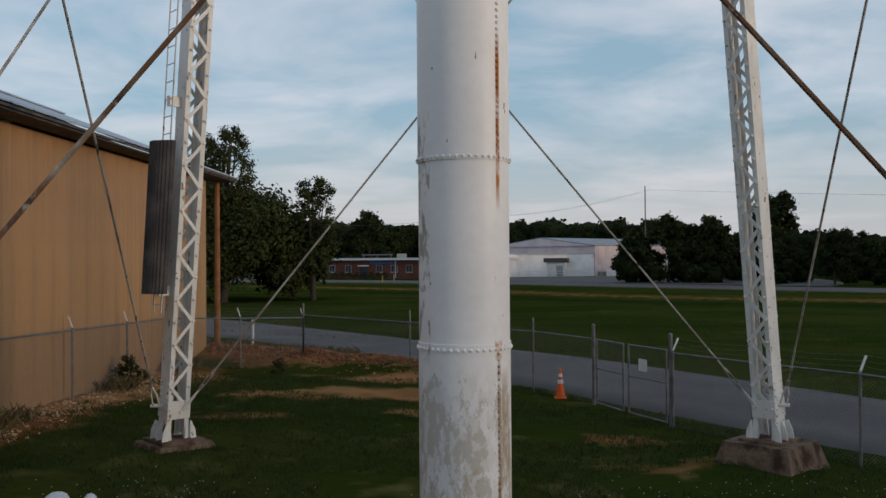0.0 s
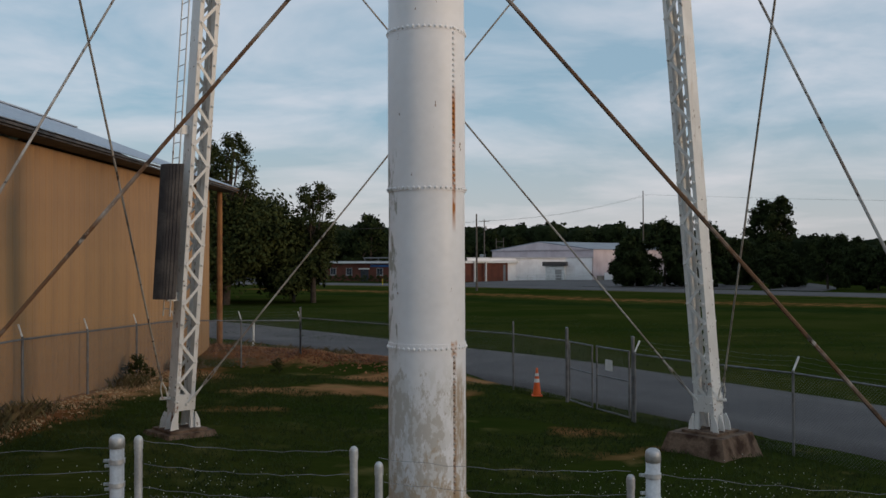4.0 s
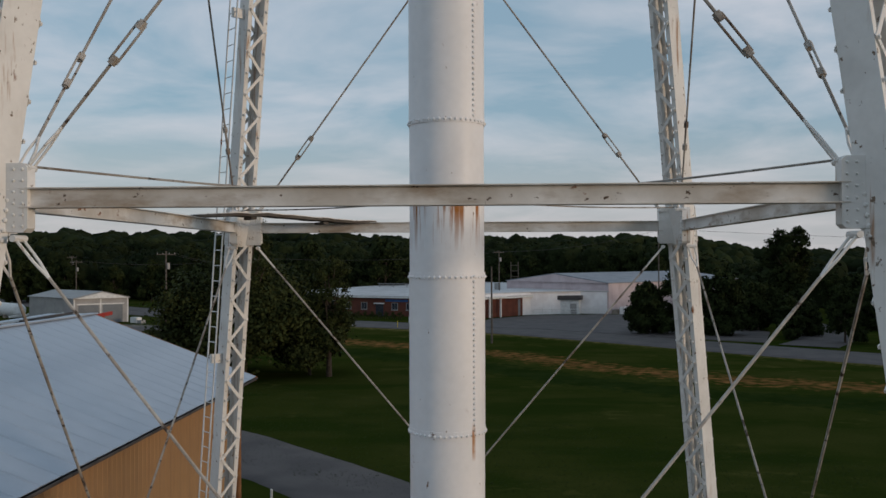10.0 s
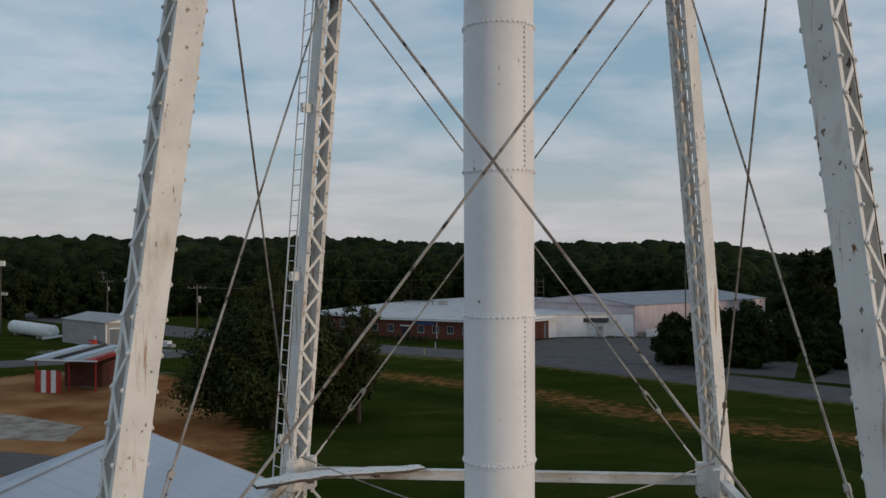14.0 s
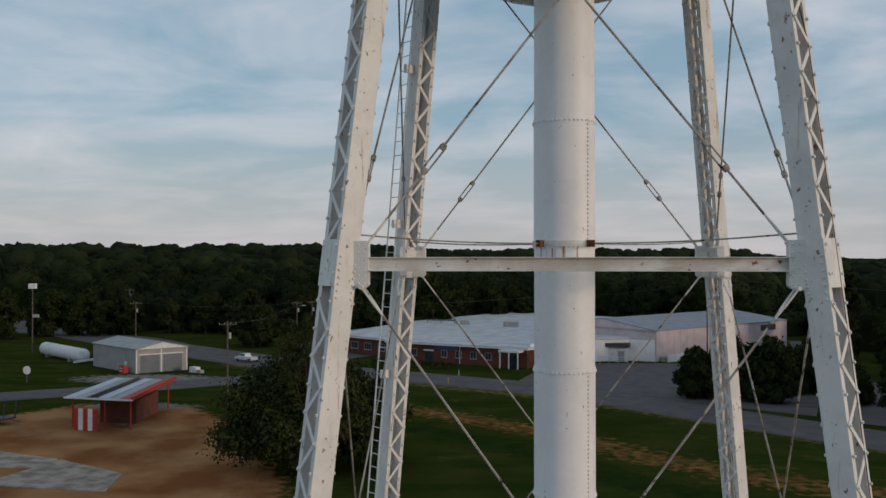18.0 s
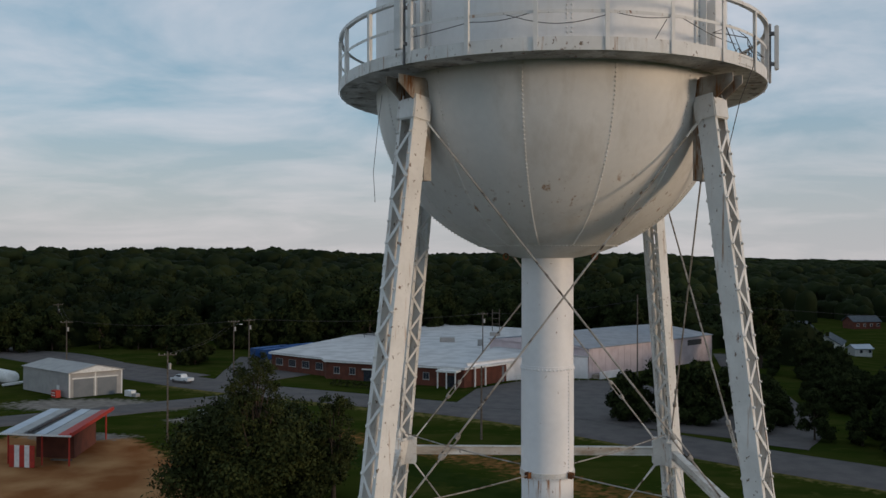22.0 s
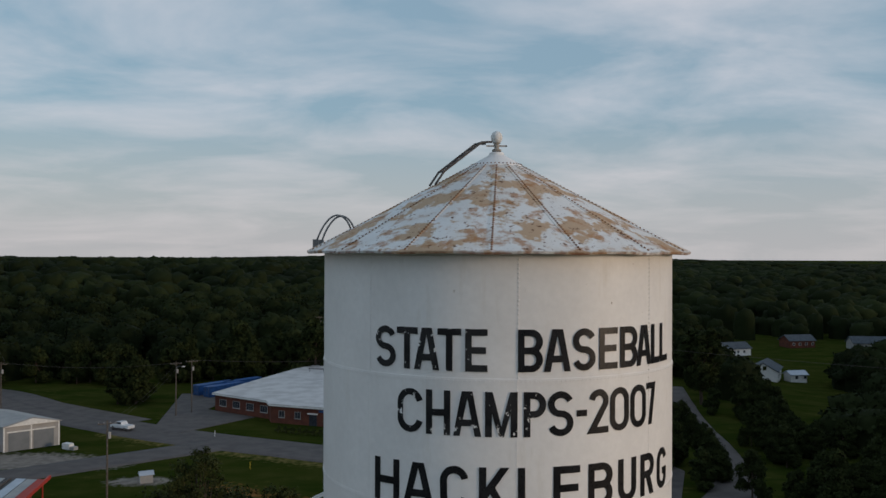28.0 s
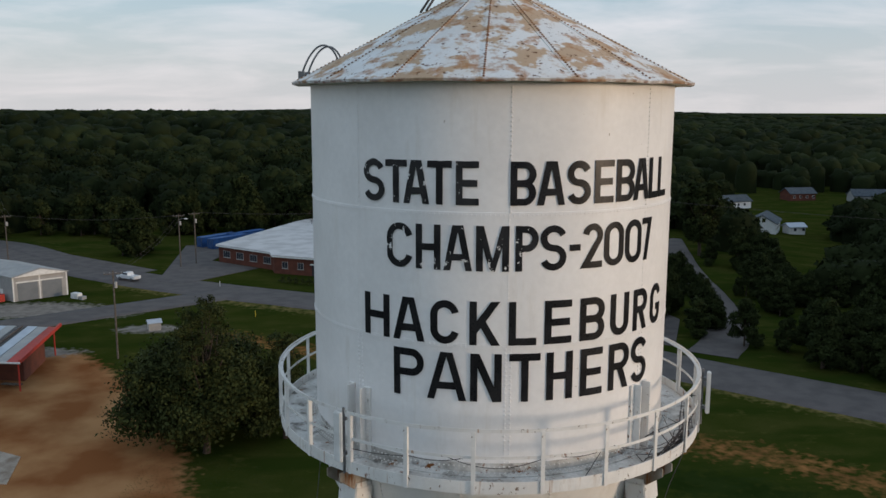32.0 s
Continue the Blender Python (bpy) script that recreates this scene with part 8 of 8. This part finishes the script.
for x, y, s in ((-30, 240, 1.05), (-52, 240, 1.0)):
    plant_tree(kinds[3], x, y, rnd.random() * 6, s, "tall dark tree that stands above the woods", "trees round the lots")
# shrubs
bush = tree_meshes(40, 1.0, 0.55, 90, 22, 0.035, 5, 0.0)
for x, y, s in ((-9.35, 13.0, 0.85), (-6.2, 17.6, 0.5)):
    b = plant_tree(bush, x, y, s * 5, s, "dark leafy shrub at the foot of the fence", "shrubs in the yard")
    b.name = "shrub"; b["category"] = "shrub"
for i in range(9):
    b = plant_tree(bush, -29 + i * 1.5, 164.0 - i * 0.62, i, 1.5, "low clipped dark hedge shrub before the brick wall", "hedge at the brick building")
    b.name = "shrub"; b["category"] = "shrub"


# ---------------------------------------------------------------- woods to the horizon
def build_woods():
    rs = np.random.RandomState(5)
    pts = []
    for (r0, r1, n) in ((230, 420, 1900), (420, 800, 2800), (800, 1700, 4200), (1700, 4300, 4200)):
        ang = np.radians(rs.uniform(-52, 52, n))
        r = np.sqrt(rs.uniform(r0 ** 2, r1 ** 2, n))
        pts.append(np.stack([r * np.sin(ang), r * np.cos(ang) - 10, np.full(n, (r0 + r1) / 2)], 1))
    # the near woods beyond the belt of trees on one side
    n = 800
    pts.append(np.stack([rs.uniform(84, 260, n), rs.uniform(60, 260, n), np.full(n, 300.0)], 1))
    # unseen trees added towards the low sun, to keep it off the yard
    n = 900
    pts.append(np.stack([rs.uniform(75, 330, n), rs.uniform(-260, 60, n), np.full(n, 450.0)], 1))
    pts = np.concatenate(pts)
    x, y = pts[:, 0], pts[:, 1]
    ok = np.ones(len(pts), bool)
    ok &= ~inside(x, y, [(-130, 60), (-130, 232), (-98, 246), (-60, 248), (-44, 252), (-8, 292), (40, 275), (72, 240), (74, 60)])
    ok &= ~((x < -95) & (y < 225 + (-95 - x) * 0.28))
    for poly in ([(78, 165), (104, 170), (132, 226), (150, 290), (214, 325), (232, 385), (120, 380), (112, 300), (96, 284), (98, 258)], [(44, 105), (72, 100), (84, 235), (66, 238)]):
        ok &= ~inside(x, y, poly)
    ok &= seg_dist(x, y, HIGHWAY) > 16
    for line, wdt in ((BACK, 9), (HIGHWAY, 12), (LANE, 10)):
        ok &= seg_dist(x, y, line) > wdt
    pts = pts[ok]
    V, F, k = [], [], 0
    NS, NL = 12, 5
    th, ph = np.meshgrid(np.arange(NS) * 2 * math.pi / NS, np.array([-0.35, 0.15, 0.62, 1.0, 1.35]), indexing="ij")
    dome = np.stack([np.cos(ph) * np.cos(th), np.cos(ph) * np.sin(th), np.sin(ph)], -1).reshape(-1, 3)
    dome_faces = [(i * NL + l, ((i + 1) % NS) * NL + l, ((i + 1) % NS) * NL + l + 1, i * NL + l + 1) for i in range(NS) for l in range(NL - 1)] + [tuple(i * NL + NL - 1 for i in range(NS))]
    for x, y, zone in pts:
        d = math.hypot(x, y)
        far = zone > 500
        q = 0 if far else 230
        h = (9.0 + 7.5 * rs.uniform() ** 1.6) * (0.78 if x > 70 and d < 420 else 1.0)
        rad = rs.uniform(4.2, 7.6) * (1.0 if d < 500 else (1.5 if d < 1000 else (2.4 if d < 2000 else 4.5)))
        hz = min(h * 0.5, rad * 0.85) if not far else h * 0.40
        base = ground_z(x, y)
        if d > 1500:
            base += 12.0 * math.sin(x * 0.0021 + 1.0) * min(1, (d - 1500) / 1500)
        c = np.array([x, y, base + h - hz])
        scale3 = np.array([rad, rad, hz])

        def lump(n):
            return 0.86 + 0.13 * np.sin(n[:, 0] * 5 + x) * np.sin(n[:, 1] * 5 + y) + 0.10 * np.sin(n[:, 2] * 7 + n[:, 0] * 4 + y)
        D = c + dome * scale3 * (lump(dome) + 0.05 * rs.normal(size=len(dome)))[:, None]
        low = np.arange(NS) * NL
        foot = D[low].copy()
        foot[:, 2] = base - 1
        V += [D, foot]
        F += [tuple(k + v for v in f_) for f_ in dome_faces]
        o = k + len(dome)
        F += [(o + i, o + (i + 1) % NS, k + low[(i + 1) % NS], k + low[i]) for i in range(NS)]
        k += len(dome) + NS
        if q:
            n = rs.normal(size=(q, 3))
            n[:, 2] = np.abs(n[:, 2]) * 1.1 - 0.25
            n /= np.linalg.norm(n, axis=1)[:, None]
            p = c + n * scale3 * (lump(n) + 0.03 + 0.05 * rs.normal(size=q))[:, None]
            nn = n + rs.normal(size=(q, 3)) * 0.7
            nn /= np.linalg.norm(nn, axis=1)[:, None]
            t = np.cross(nn, rs.normal(size=(q, 3)))
            t /= np.linalg.norm(t, axis=1)[:, None] + 1e-9
            b = np.cross(nn, t)
            s = rad * 0.085 * rs.uniform(0.6, 1.4, q)[:, None]
            quad = np.stack([p - t * s, p + b * s * 0.8, p + t * s, p - b * s * 0.8], 1).reshape(-1, 3)
            V.append(quad)
            F += [(k + 4 * i, k + 4 * i + 1, k + 4 * i + 2, k + 4 * i + 3) for i in range(q)]
            k += 4 * q
    V = np.concatenate(V)
    me = bpy.data.meshes.new("woods")
    me.vertices.add(len(V)); me.vertices.foreach_set("co", V.ravel())
    lens = np.array([len(f) for f in F])
    flat = np.concatenate([np.array(f) for f in F])
    me.loops.add(len(flat)); me.loops.foreach_set("vertex_index", flat)
    me.polygons.add(len(F)); me.polygons.foreach_set("loop_start", np.concatenate([[0], np.cumsum(lens)[:-1]]))
    me.update(calc_edges=True)
    me.polygons.foreach_set("use_smooth", np.ones(len(F), bool))
    me.materials.append(forest_leaf)
    return tagged(new("woods", me), "dark green woods that stretch to the horizon", "woods", kind="stuff")


build_woods()
